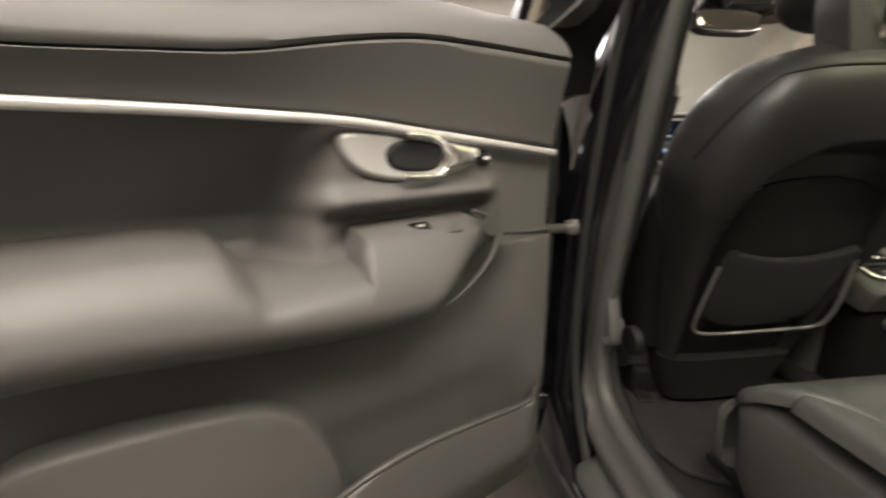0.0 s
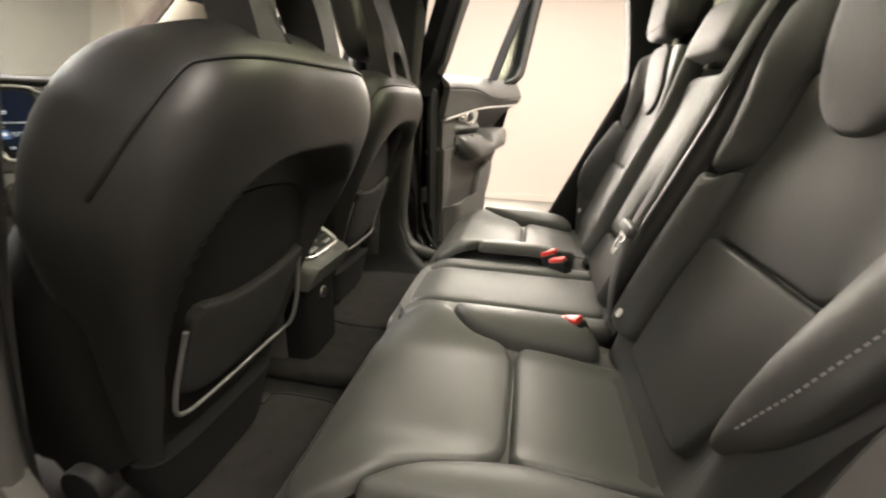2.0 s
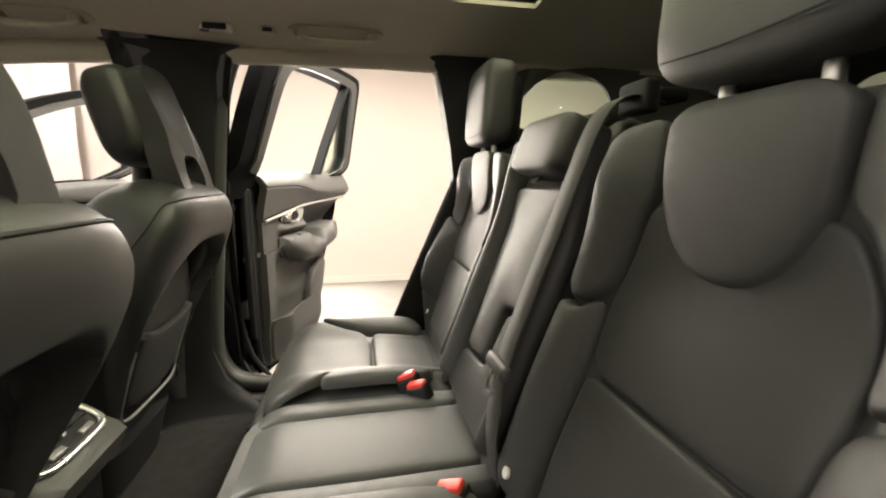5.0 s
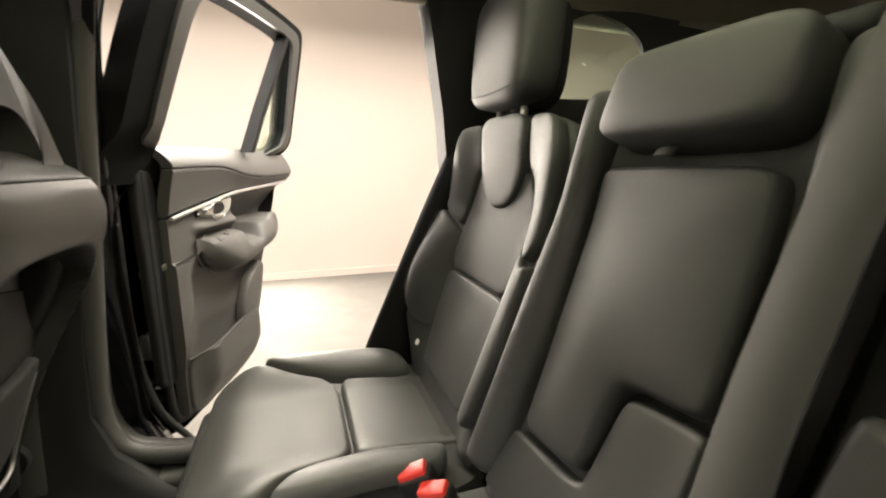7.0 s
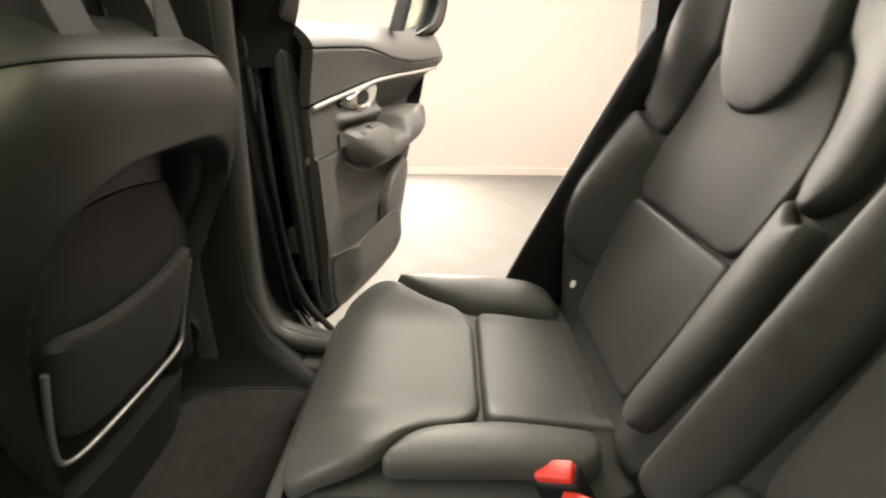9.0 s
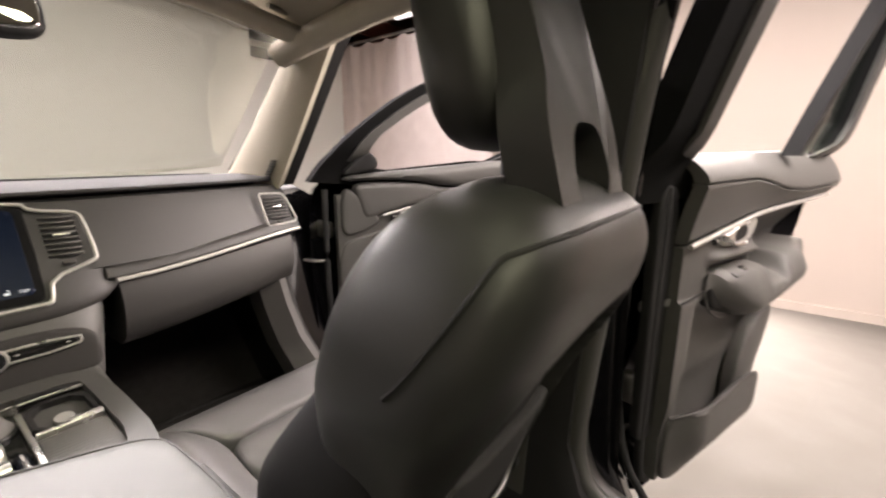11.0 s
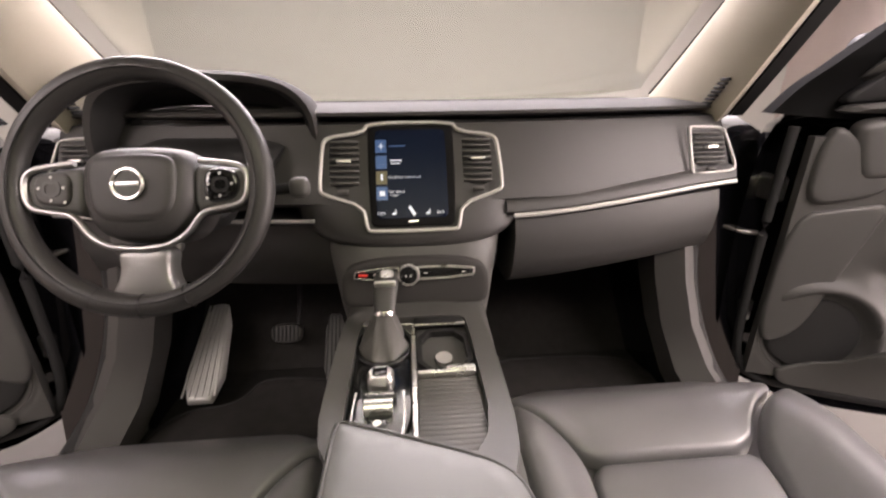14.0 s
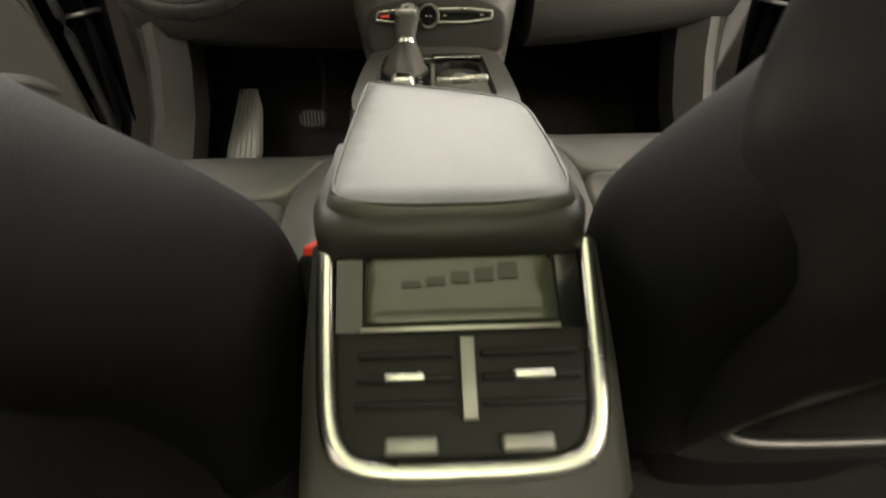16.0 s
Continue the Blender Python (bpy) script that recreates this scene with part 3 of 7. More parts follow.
def side_shell(s):
    side = "right" if s > 0 else "left"

    def m(geo):
        return geo if s > 0 else mirror_x(geo)
    # roof rail trim above the doors
    shell("roof_rail_" + side, m(sweep([(0.60, 1.02, 1.47), (0.63, 0.7, 1.535), (0.645, 0.2, 1.565), (0.65, -0.3, 1.575), (0.645, -0.8, 1.565), (0.64, -1.3, 1.565), (0.62, -1.95, 1.56)],
                                       box_section(0.035, 0.03, 0.8), n=50)), LINER, "beige cloth-covered roof rail", "headliner")
    # centre pillar: dark upper trim and grey lower trim
    up = []
    for z, x, y0, y1 in ((1.02, 0.665, 0.185, 0.36), (1.2, 0.655, 0.17, 0.345), (1.4, 0.635, 0.15, 0.33), (1.5, 0.625, 0.135, 0.335), (1.55, 0.615, 0.115, 0.36), (1.575, 0.60, 0.06, 0.42)):
        up.append([(x, y0, z), (x - 0.012, y0 + 0.03, z), (x - 0.012, y1 - 0.03, z), (x, y1, z), (x + 0.07, y1, z), (x + 0.07, y0, z)])
    shell("pillar_upper_" + side, m(loft(up)), BLACK, "dark cloth-covered centre pillar", "pillar")
    lo = []
    for z, x, y0, y1 in ((0.405, 0.66, 0.05, 0.66), (0.46, 0.675, 0.13, 0.55), (0.53, 0.685, 0.20, 0.46), (0.63, 0.69, 0.235, 0.42), (0.80, 0.685, 0.225, 0.40), (1.035, 0.675, 0.195, 0.365)):
        lo.append([(x, y0, z), (x - 0.02, y0 + 0.04, z), (x - 0.02, y1 - 0.04, z), (x, y1, z), (x + 0.05, y1, z), (x + 0.05, y0, z)])
    shell("pillar_lower_" + side, m(loft(lo)), BLACK, "black plastic lower pillar trim", "pillar")
    shell("pillar_seal_rear_" + side, m(sweep([(0.66, 0.10, 1.55), (0.675, 0.15, 1.42), (0.70, 0.185, 1.1), (0.722, 0.225, 0.75), (0.725, 0.235, 0.60), (0.725, 0.20, 0.51), (0.725, 0.10, 0.475),
                                               (0.725, -0.1, 0.47), (0.725, -0.3, 0.48)], box_section(0.024, 0.020, 0.7), n=60, up=(1, 0, 0))), TRIM, "grey rubber door seal round the rear opening", "door seal")
    shell("pillar_seal_front_" + side, m(sweep([(0.66, 0.40, 1.55), (0.675, 0.375, 1.4), (0.70, 0.40, 1.1), (0.725, 0.43, 0.75), (0.73, 0.47, 0.58), (0.73, 0.56, 0.49), (0.73, 0.75, 0.465),
                                                (0.735, 1.0, 0.47), (0.73, 1.13, 0.52), (0.70, 1.20, 0.66), (0.685, 1.23, 0.8), (0.69, 1.25, 1.0)], box_section(0.02, 0.02, 0.7), n=70, up=(1, 0, 0))), RUBBER,
          "black rubber door seal round the front opening", "door seal")
    shell("pillar_edge_trim_" + side, m(sweep([(0.695, 0.115, 1.55), (0.710, 0.165, 1.42), (0.737, 0.198, 1.1), (0.760, 0.232, 0.75), (0.764, 0.238, 0.60), (0.764, 0.20, 0.505), (0.764, 0.10, 0.468),
                                              (0.764, -0.1, 0.462), (0.764, -0.3, 0.472)], box_section(0.016, 0.024, 0.6), n=70, up=(1, 0, 0))), TRIM_GREY, "grey plastic edge trim round the rear opening", "sill trim")
    shell("jamb_seal_" + side, m(sweep([(0.735, 0.120, 1.52), (0.752, 0.150, 1.42), (0.792, 0.170, 1.1), (0.812, 0.180, 0.75), (0.812, 0.150, 0.56), (0.812, 0.08, 0.46)], circle(0.009, 8), n=50)), RUBBER, "black rubber seal on the pillar jamb", "door seal")
    # kick panel flowing into the sill
    kick = []
    for y, x, z, w in ((0.62, 0.715, 0.44, 0.035), (0.85, 0.715, 0.442, 0.036), (1.02, 0.70, 0.46, 0.044), (1.12, 0.686, 0.52, 0.047), (1.18, 0.664, 0.62, 0.045), (1.205, 0.640, 0.74, 0.044), (1.235, 0.632, 0.86, 0.044)):
        k = len(kick)
        d = [(0, 1), (0.05, 1), (0.3, 0.95), (0.7, 0.72), (0.95, 0.3), (1, 0.1), (1, 0)][k]
        n1, n2 = -d[0], d[1]
        kick.append([(x - w, y + 0.0 - n2 * 0.0, z), (x + 0.3 * w, y + n1 * 0.035, z + n2 * 0.035), (x + w, y + n1 * 0.02, z + n2 * 0.02),
                     (x + w, y + 0.08 * d[0], z - 0.06 * d[1]), (x - w, y + 0.08 * d[0], z - 0.06 * d[1])])
    shell("kick_panel_" + side, m(loft(kick)), TRIM_GREY, "grey plastic kick panel running into the door sill", "sill trim")
    shell("sill_" + side, m(join(rbox((0.72, 0.32, 0.42), (0.1, 2.0, 0.07), 0.02), rbox((0.775, 0.0, 0.39), (0.09, 2.6, 0.10), 0.03))), TRIM, "charcoal plastic door sill", "sill trim")
    shell("sill_outer_" + side, m(rbox((0.80, 0.1, 0.33), (0.09, 3.0, 0.14), 0.03)), PAINT, "black painted outer sill", "car body")
    # painted body behind the trims: pillar jambs, front wing jamb
    jam = []
    for z, x, y0, y1 in ((0.38, 0.84, 0.08, 0.52), (0.55, 0.865, 0.17, 0.45), (0.9, 0.85, 0.18, 0.42), (1.1, 0.82, 0.165, 0.40), (1.35, 0.745, 0.14, 0.37), (1.6, 0.665, 0.08, 0.40)):
        jam.append([(x - 0.085 + 0.02 * (z > 1.2), y0 + 0.012, z), (x - 0.066 + 0.01 * (z > 1.2), y0 - 0.004, z), (x - 0.045, y0 - 0.006, z), (x - 0.028, y0 + 0.006, z), (x - 0.016, y0 + 0.004, z), (x - 0.004, y0 + 0.016, z), (x, y0 + 0.05, z), (x, y1 - 0.03, z), (x - 0.085, y1, z)])
    shell("pillar_jamb_" + side, m(loft(jam)), PAINT, "gloss black painted pillar jamb", "car body")
    for z in (0.56, 0.98):
        part("hinge", m(join(rbox((0.868, 0.22, z), (0.03, 0.06, 0.06), 0.008), rbox((0.885, 0.17, z), (0.02, 0.08, 0.035), 0.006))), PAINT, bpy.data.objects["pillar_jamb_" + side])
    fj = []
    for z, x, y0, y1 in ((0.38, 0.86, 1.12, 2.2), (0.6, 0.89, 1.20, 2.2), (0.9, 0.89, 1.24, 2.2), (1.08, 0.86, 1.27, 2.2), (1.13, 0.80, 1.33, 2.2)):
        fj.append([(x - 0.21, y0 + 0.03, z), (x, y0 + 0.03, z), (x, y1, z), (x - 0.21, y1, z)])
    shell("wing_jamb_" + side, m(loft(fj)), PAINT, "gloss black painted front wing jamb", "car body")
    for z in (0.62, 0.95):
        part("hinge", m(rbox((0.885, 1.26, z), (0.03, 0.08, 0.06), 0.008)), STEEL, bpy.data.objects["wing_jamb_" + side])
    # windscreen pillar: a band between the glass edge and the door seal
    def pillar_line(f, k):
        p1 = Vector((0.700 - 0.055 * f ** 1.5, 1.565 - 0.55 * f, 1.148 + 0.385 * f))
        p2 = Vector((0.712 - 0.055 * f, 1.262 - 0.42 * f, 1.108 + 0.44 * f - 0.02 * f * (1 - f)))
        return p1.lerp(p2, k)
    ap, out = [], []
    for k in range(12):
        f = k / 11
        ring = [pillar_line(f, q) + Vector((-0.030 * math.sin(math.pi * q) ** 0.8, 0, -0.012 * math.sin(math.pi * q))) for q in (0, 0.15, 0.35, 0.55, 0.75, 0.9, 1.0)]
        ap.append([tuple(p) for p in ring] + [tuple(pillar_line(f, q) + Vector((0.03, 0.01, 0.012))) for q in (1.0, 0.5, 0)])
        out.append([tuple(pillar_line(f, q) + Vector((d, 0.012, 0.014))) for q, d in ((1.04, 0.028), (1.04, 0.06), (0.4, 0.065), (-0.05, 0.05), (-0.05, 0.02), (0.5, 0.034))])
    pil = shell("windscreen_pillar_" + side, m(loft(ap)), LINER, "beige windscreen pillar trim with demister slots", "pillar")
    for k in range(7):
        p = pillar_line(0.10 + 0.020 * k, 0.82) + Vector((-0.019, 0, -0.008))
        part("demister_slot", m(rbox(p, (0.006, 0.030, 0.006), 0.001, seg=1)), BLACK, pil)
    shell("windscreen_pillar_outer_" + side, m(loft(out)), BLACK, "black outer windscreen pillar", "car body")
    # rear side: dark pillar, quarter window
    cp = []
    for z, x, y0, y1 in ((0.70, 0.69, -0.62, -0.86), (1.1, 0.685, -0.60, -0.84), (1.3, 0.665, -0.575, -0.80), (1.45, 0.645, -0.545, -0.765), (1.54, 0.63, -0.525, -0.745), (1.58, 0.61, -0.49, -0.77)):
        cp.append([(x, y0, z), (x - 0.02, y0 - 0.04, z), (x - 0.02, y1 + 0.03, z), (x, y1, z), (x + 0.07, y1, z), (x + 0.07, y0, z)])
    shell("rear_pillar_" + side, m(loft(cp)), BLACK, "dark cloth-covered rear pillar", "pillar")

    def q(u, v, h):
        return Vector((0.685 - 0.06 * smooth_step(1.2, 1.56, v) + h - 0.02, u, v))
    shell("quarter_trim_" + side, m(frame_panel([(-0.74, 0.62), (-0.72, 1.585), (-1.6, 1.56), (-2.05, 1.45), (-2.05, 0.62)], [(-0.78, 1.345), (-0.745, 1.565), (-1.03, 1.555), (-1.13, 1.50), (-1.15, 1.37)],
                                                q, 0.014, 96, 3)), TRIM, "charcoal trim round the quarter window", "trim")
    shell("quarter_glass_" + side, m(frame_panel([(-0.74, 1.32), (-0.70, 1.59), (-1.16, 1.58), (-1.19, 1.33)], [(-0.95, 1.44), (-0.95, 1.45), (-0.96, 1.45), (-0.96, 1.44)], lambda u, v, h: q(u, v, h + 0.016), 0.004, 48, 2)),
          GLASS_GREEN, "green-tinted quarter window glass", "window").visible_shadow = False
    # wheel-arch side panel with the rear door opening's edge
    shell("rear_quarter_" + side, m(loft([[(0.76, -0.45, 0.33), (0.90, -0.52, 0.33), (0.90, -2.1, 0.33), (0.76, -2.1, 0.33)], [(0.76, -0.62, 0.7), (0.91, -0.70, 0.7), (0.91, -2.1, 0.7), (0.76, -2.1, 0.7)],
                                          [(0.75, -0.80, 1.1), (0.89, -0.86, 1.1), (0.88, -2.1, 1.1), (0.75, -2.1, 1.1)], [(0.73, -0.78, 1.3), (0.80, -0.82, 1.3), (0.80, -2.1, 1.3), (0.73, -2.1, 1.3)]])), PAINT, "black painted rear quarter", "car body")


def side_cushion(s):
    o, v = Vector((0, -0.480, 0.70)), Vector((0, -0.23, 0.60)).normalized()
    f = surface(o, (1, 0, 0), v, flip=-1)
    rings = []
    for k in range(14):
        w = -0.14 + 0.80 * k / 13
        h = 0.104 - 0.028 * max(0, w) / 0.6 - 0.05 * smooth_step(0.60, 0.67, w)
        if s < 0:
            h -= 0.15
        x = 0.012 * smooth_step(0.3, 0.6, w)
        rings.append([tuple(f(u - x, w, d)) for u, d in ((0.650, -0.11), (0.656, min(0.02, h - 0.045)), (0.664, h - 0.035), (0.676, h - 0.010), (0.690, h), (0.706, h - 0.004), (0.722, h - 0.03), (0.728, -0.10), (0.66, -0.12))])
    geo = loft(rings)
    shell("side_cushion_" + ("right" if s > 0 else "left"), geo if s > 0 else mirror_x(geo), SHADED_FLANK, "charcoal padded side panel between seat and door opening", "side panel")


side_shell(1)
side_shell(-1)
side_cushion(1)
side_cushion(-1)
shell("bench_frame", rbox((0, -0.60, 0.56), (1.32, 0.10, 0.32), 0.02), CARPET, "black carpeted frame behind the rear cushions", "carpet")
# tailgate with its window, load space
shell("tailgate", frame_panel([(-0.75, 0.45), (0.75, 0.45), (0.70, 1.66), (-0.70, 1.66)], [(-0.62, 1.20), (0.62, 1.20), (0.58, 1.57), (-0.58, 1.57)], surface((0, -2.0, 0), (1, 0, 0), (0, 0.12, 1)), 0.06, 96, 2), TRIM, "charcoal trimmed tailgate", "car body")
shell("tailgate_glass", frame_panel([(-0.65, 1.17), (0.65, 1.17), (0.61, 1.60), (-0.61, 1.60)], [(-0.01, 1.3), (0.01, 1.3), (0.01, 1.31), (-0.01, 1.31)], surface((0, -2.01, 0), (1, 0, 0), (0, 0.12, 1)), 0.004, 48, 2), GLASS_GREEN,
      "green-tinted tailgate glass", "window").visible_shadow = False
# windscreen, its header and the scuttle
WS0, WS1 = Vector((0, 1.58, 1.14)), Vector((0, 0.955, 1.56))
ws = surface(WS0, (1, 0, 0), WS1 - WS0, lambda u, v: -0.05 * (u / 0.7) ** 2)
WL = (WS1 - WS0).length
shell("windscreen", loft([[tuple(ws((-1 + 2 * i / 24) * (0.70 - 0.08 * k / 8), WL * k / 8, h)) for i in range(25)][::1] + [tuple(ws((1 - 2 * i / 24) * (0.70 - 0.08 * k / 8), WL * k / 8, 0.005)) for i in range(25)] for k in range(9) for h in (0.0,)]), GLASS_SHIELD, "clear laminated windscreen", "window").visible_shadow = False
shell("scuttle", rbox((0, 1.66, 1.085), (1.5, 0.24, 0.05), 0.02), BLACK, "black scuttle panel below the windscreen", "car body")
shell("bonnet", loft([[(-0.80, 1.74, 1.08), (0.80, 1.74, 1.08), (0.80, 1.74, 0.9), (-0.80, 1.74, 0.9)], [(-0.80, 2.5, 1.0), (0.80, 2.5, 1.0), (0.80, 2.5, 0.7), (-0.80, 2.5, 0.7)],
                      [(-0.7, 2.75, 0.85), (0.7, 2.75, 0.85), (0.7, 2.75, 0.4), (-0.7, 2.75, 0.4)]]), PAINT, "gloss black car bonnet", "car body")
shell("header_trim", sweep([(-0.60, 0.93, 1.50), (-0.35, 0.975, 1.55), (0, 0.985, 1.565), (0.35, 0.975, 1.55), (0.60, 0.93, 1.50)], box_section(0.03, 0.02, 0.8), n=30), LINER, "beige windscreen header trim", "headliner")


# ---------------------------------------------------------------- rear seats
REAR_O = Vector((0, -0.480, 0.70))
REAR_V = Vector((0, -0.23, 0.60)).normalized()


def stitches(path, step, size, mat, parent, normal):
    """A row of short stitches along a path, joined."""
    p = np.array([tuple(q) for q in path])
    d = np.concatenate([[0], np.cumsum(np.linalg.norm(np.diff(p, axis=0), axis=1))])
    geos = []
    for s in np.arange(step, d[-1] - step, step):
        a = np.array([np.interp(s - size, d, p[:, k]) for k in range(3)])
        b = np.array([np.interp(s + size, d, p[:, k]) for k in range(3)])
        w = Vector(b - a).normalized()
        nn = Vector(normal).normalized()
        c = w.cross(nn)
        geos.append(rbox((a + b) / 2, (np.linalg.norm(b - a), 0.0016, 0.0012), 0, (w, c, nn)))
    return part("stitching", join(*geos), THREAD, parent, "grey thread stitching", smooth=False)


def rear_outer_seat(s):
    c = 0.415
    shift = 0.0 if s > 0 else 0.010
    root = thing("rear_bench_seat", (s * c, -0.30, 0.42), "charcoal leather outer rear seat with shaped side bolsters", "car seat", "rear seats")

    def m(geo):
        return geo if s > 0 else mirror_x(geo)

    # cushion: u is x, v is y
    def cm(u, v, h):
        edge = smooth_step(-0.12, 0.01, v)
        rise = 0.036 * smooth_step(0.095, 0.20, abs(u - c)) * smooth_step(-0.02, -0.15, v)
        return Vector((u, v - 0.012 * edge, 0.684 + h + rise - 0.030 * edge ** 2 - 0.02 * smooth_step(-0.3, -0.5, v)))
    cush = part("cushion_base", m(loft([super_ring(0.415, -0.27, 0.215, 0.225, 0.50, e=0.25), super_ring(0.415, -0.268, 0.226, 0.235, 0.54, e=0.22), super_ring(0.415, -0.265, 0.230, 0.240, 0.62, e=0.22),
                                        super_ring(0.415, -0.262, 0.231, 0.243, 0.655, e=0.22), super_ring(0.415, -0.262, 0.226, 0.236, 0.674, e=0.25), super_ring(0.415, -0.27, 0.20, 0.20, 0.684, e=0.5)])), LEATHER, root)
    part("front_panel", m(pad([(0.19, -0.012), (0.64, -0.012), (0.648, -0.105), (0.585, -0.175), (0.548, -0.287), (0.282, -0.287), (0.262, -0.195), (0.188, -0.14)], cm, 0.014, 0.011, 0.006, n=150, cut=0.03)), SEAT, cush)
    part("rear_panel", m(pad([(0.283, -0.291), (0.548, -0.291), (0.545, -0.50), (0.283, -0.50)], cm, 0.014, 0.010, 0.005, n=120, cut=0.012)), SEAT, cush)
    part("outer_bolster", m(pad([(0.646, -0.112), (0.594, -0.18), (0.555, -0.29), (0.555, -0.47), (0.64, -0.43)], cm, 0.016, 0.012, 0.006, n=120, cut=0.02)), SEAT, cush)
    part("inner_bolster", m(pad([(0.188, -0.147), (0.255, -0.20), (0.275, -0.29), (0.275, -0.45), (0.192, -0.42)], cm, 0.015, 0.011, 0.005, n=120, cut=0.02)), SEAT, cush)
    part("front_skirt", m(pad([(0.20, 0.515), (0.63, 0.515), (0.635, 0.64), (0.195, 0.64)], surface((0, -0.030, 0), (1, 0, 0), (0, 0.03, 1), flip=-1), 0.012, 0.02, 0.006, n=110, cut=0.02)), SEAT, cush)
    plinth = part("plinth", m(rbox((0.415, -0.27, 0.46), (0.36, 0.34, 0.1), 0.02)), BLACK, root)
    part("lever", m(rbox((0.50, -0.03, 0.475), (0.09, 0.03, 0.025), 0.008)), BLACK, plinth)
    part("slide_rail", m(rbox((0.30, -0.05, 0.425), (0.03, 0.3, 0.02), 0.004)), BLACK, plinth)
    part("slide_rail", m(rbox((0.53, -0.05, 0.425), (0.03, 0.3, 0.02), 0.004)), BLACK, plinth)

    # backrest: u is x, v runs up the back
    def bulge(u, v):
        d = u - c - shift
        low = smooth_step(0.405, 0.365, v - 0.30 * (d - 0.19))
        o = (0.056 * low * smooth_step(-0.08, 0.14, v) * (1 - 0.40 * smooth_step(0.2, 0.39, v)) + 0.022 * (1 - low) * smooth_step(0.68, 0.56, v)) * smooth_step(0.115, 0.215, d)
        i = 0.026 * smooth_step(-0.115, -0.20, d) * smooth_step(0.66, 0.40, v)
        return o + i + 0.008 + 0.062 * smooth_step(0.38, 0.63, v)
    flat_ = surface(REAR_O, (1, 0, 0), REAR_V, bulge, flip=-1)

    def bm_(u, v, h):
        return flat_(u + shift * smooth_step(0.19, 0.30, u), v if v < 0.5 else 0.5 + (v - 0.5) * 0.56, h)
    rr = []
    for v, x0, x1, t0 in ((-0.02, 0.215, 0.62, 0.03), (0.1, 0.195, 0.655, 0.0), (0.2, 0.192, 0.668, 0.0), (0.3, 0.192, 0.676, 0.0), (0.38, 0.192, 0.676, 0.0), (0.42, 0.195, 0.660, 0.0), (0.5, 0.2, 0.65, 0.0), (0.58, 0.21, 0.632, 0.0),
                          (0.63, 0.235, 0.60, 0.01), (0.652, 0.27, 0.56, 0.03)):
        ring = []
        for k in range(24):
            f = k / 23
            u = x0 + (x1 - x0) * f
            ring.append(tuple(bm_(u, v, -t0 * 0.3 - 0.02 * (abs(2 * f - 1) ** 8))))
        for k in range(24):
            f = 1 - k / 23
            u = x0 + (x1 - x0) * f
            ring.append(tuple(bm_(u, v, -0.11 + t0 - bulge(u, v) * 0.6 + 0.04 * (abs(2 * f - 1) ** 4))))
        rr.append(ring)
    back = part("backrest", m(loft(rr)), LEATHER, root)
    part("lower_panel", m(pad([(0.287, 0.03), (0.518, 0.03), (0.543, 0.15), (0.549, 0.255), (0.282, 0.255), (0.28, 0.15)], bm_, 0.009, 0.007, 0.003, n=150, cut=0.010)), LEATHER, back)
    part("middle_panel", m(pad([(0.282, 0.2585), (0.549, 0.2585), (0.558, 0.36), (0.551, 0.42), (0.528, 0.474), (0.508, 0.488), (0.42, 0.490), (0.314, 0.488), (0.296, 0.474), (0.282, 0.42), (0.275, 0.36)], bm_, 0.009, 0.007, 0.003, n=170, cut=0.02)), LEATHER, back)
    part("bib", m(pad([(0.325, 0.658), (0.321, 0.53), (0.326, 0.48), (0.35, 0.438), (0.39, 0.413), (0.445, 0.413), (0.48, 0.438), (0.504, 0.48), (0.509, 0.53), (0.515, 0.658)], bm_, 0.019, 0.008, 0.003, n=150, cut=0.03)), LEATHER, back)
    part("outer_shoulder", m(pad([(0.519, 0.652), (0.512, 0.53), (0.513, 0.490), (0.531, 0.478), (0.553, 0.423), (0.558, 0.352), (0.60, 0.374), (0.652, 0.398), (0.640, 0.50), (0.622, 0.575), (0.596, 0.635)], bm_, 0.013, 0.009, 0.004, n=150, cut=0.02)), LEATHER, back)
    part("inner_shoulder", m(pad([(0.321, 0.652), (0.317, 0.53), (0.311, 0.491), (0.293, 0.478), (0.279, 0.423), (0.272, 0.37), (0.235, 0.33), (0.205, 0.36), (0.207, 0.53), (0.235, 0.635)], bm_, 0.013, 0.009, 0.004, n=150, cut=0.02)), LEATHER, back)
    part("outer_bolster", m(pad([(0.545, 0.338), (0.541, 0.258), (0.534, 0.17), (0.530, 0.11), (0.590, 0.10), (0.640, 0.155), (0.662, 0.21), (0.670, 0.30), (0.660, 0.389), (0.60, 0.366)], lambda u, v, h: bm_(u, v, h - 0.011 * smooth_step(0.578, 0.538, u)), 0.0105, 0.012, 0.009, n=150, cut=0.02)), LEATHER, back)
    part("inner_bolster", m(pad([(0.269, 0.36), (0.276, 0.26), (0.274, 0.15), (0.281, 0.03), (0.215, 0.04), (0.20, 0.20), (0.205, 0.34), (0.235, 0.322)], bm_, 0.013, 0.009, 0.004, n=120, cut=0.02)), LEATHER, back)
    edge = [bm_(0.588, 0.628, 0.0135), bm_(0.612, 0.572, 0.0145), bm_(0.630, 0.50, 0.0145), bm_(0.640, 0.415, 0.0145)]
    stitches([Vector(m(([tuple(q)], []))[0][0]) for q in edge], 0.0065, 0.0018, THREAD, back, (0.2 * s, 0.95, 0.3))
    edge = [bm_(0.650, 0.378, 0.0165), bm_(0.658, 0.30, 0.0165), bm_(0.650, 0.215, 0.0165), bm_(0.630, 0.15, 0.0165)]
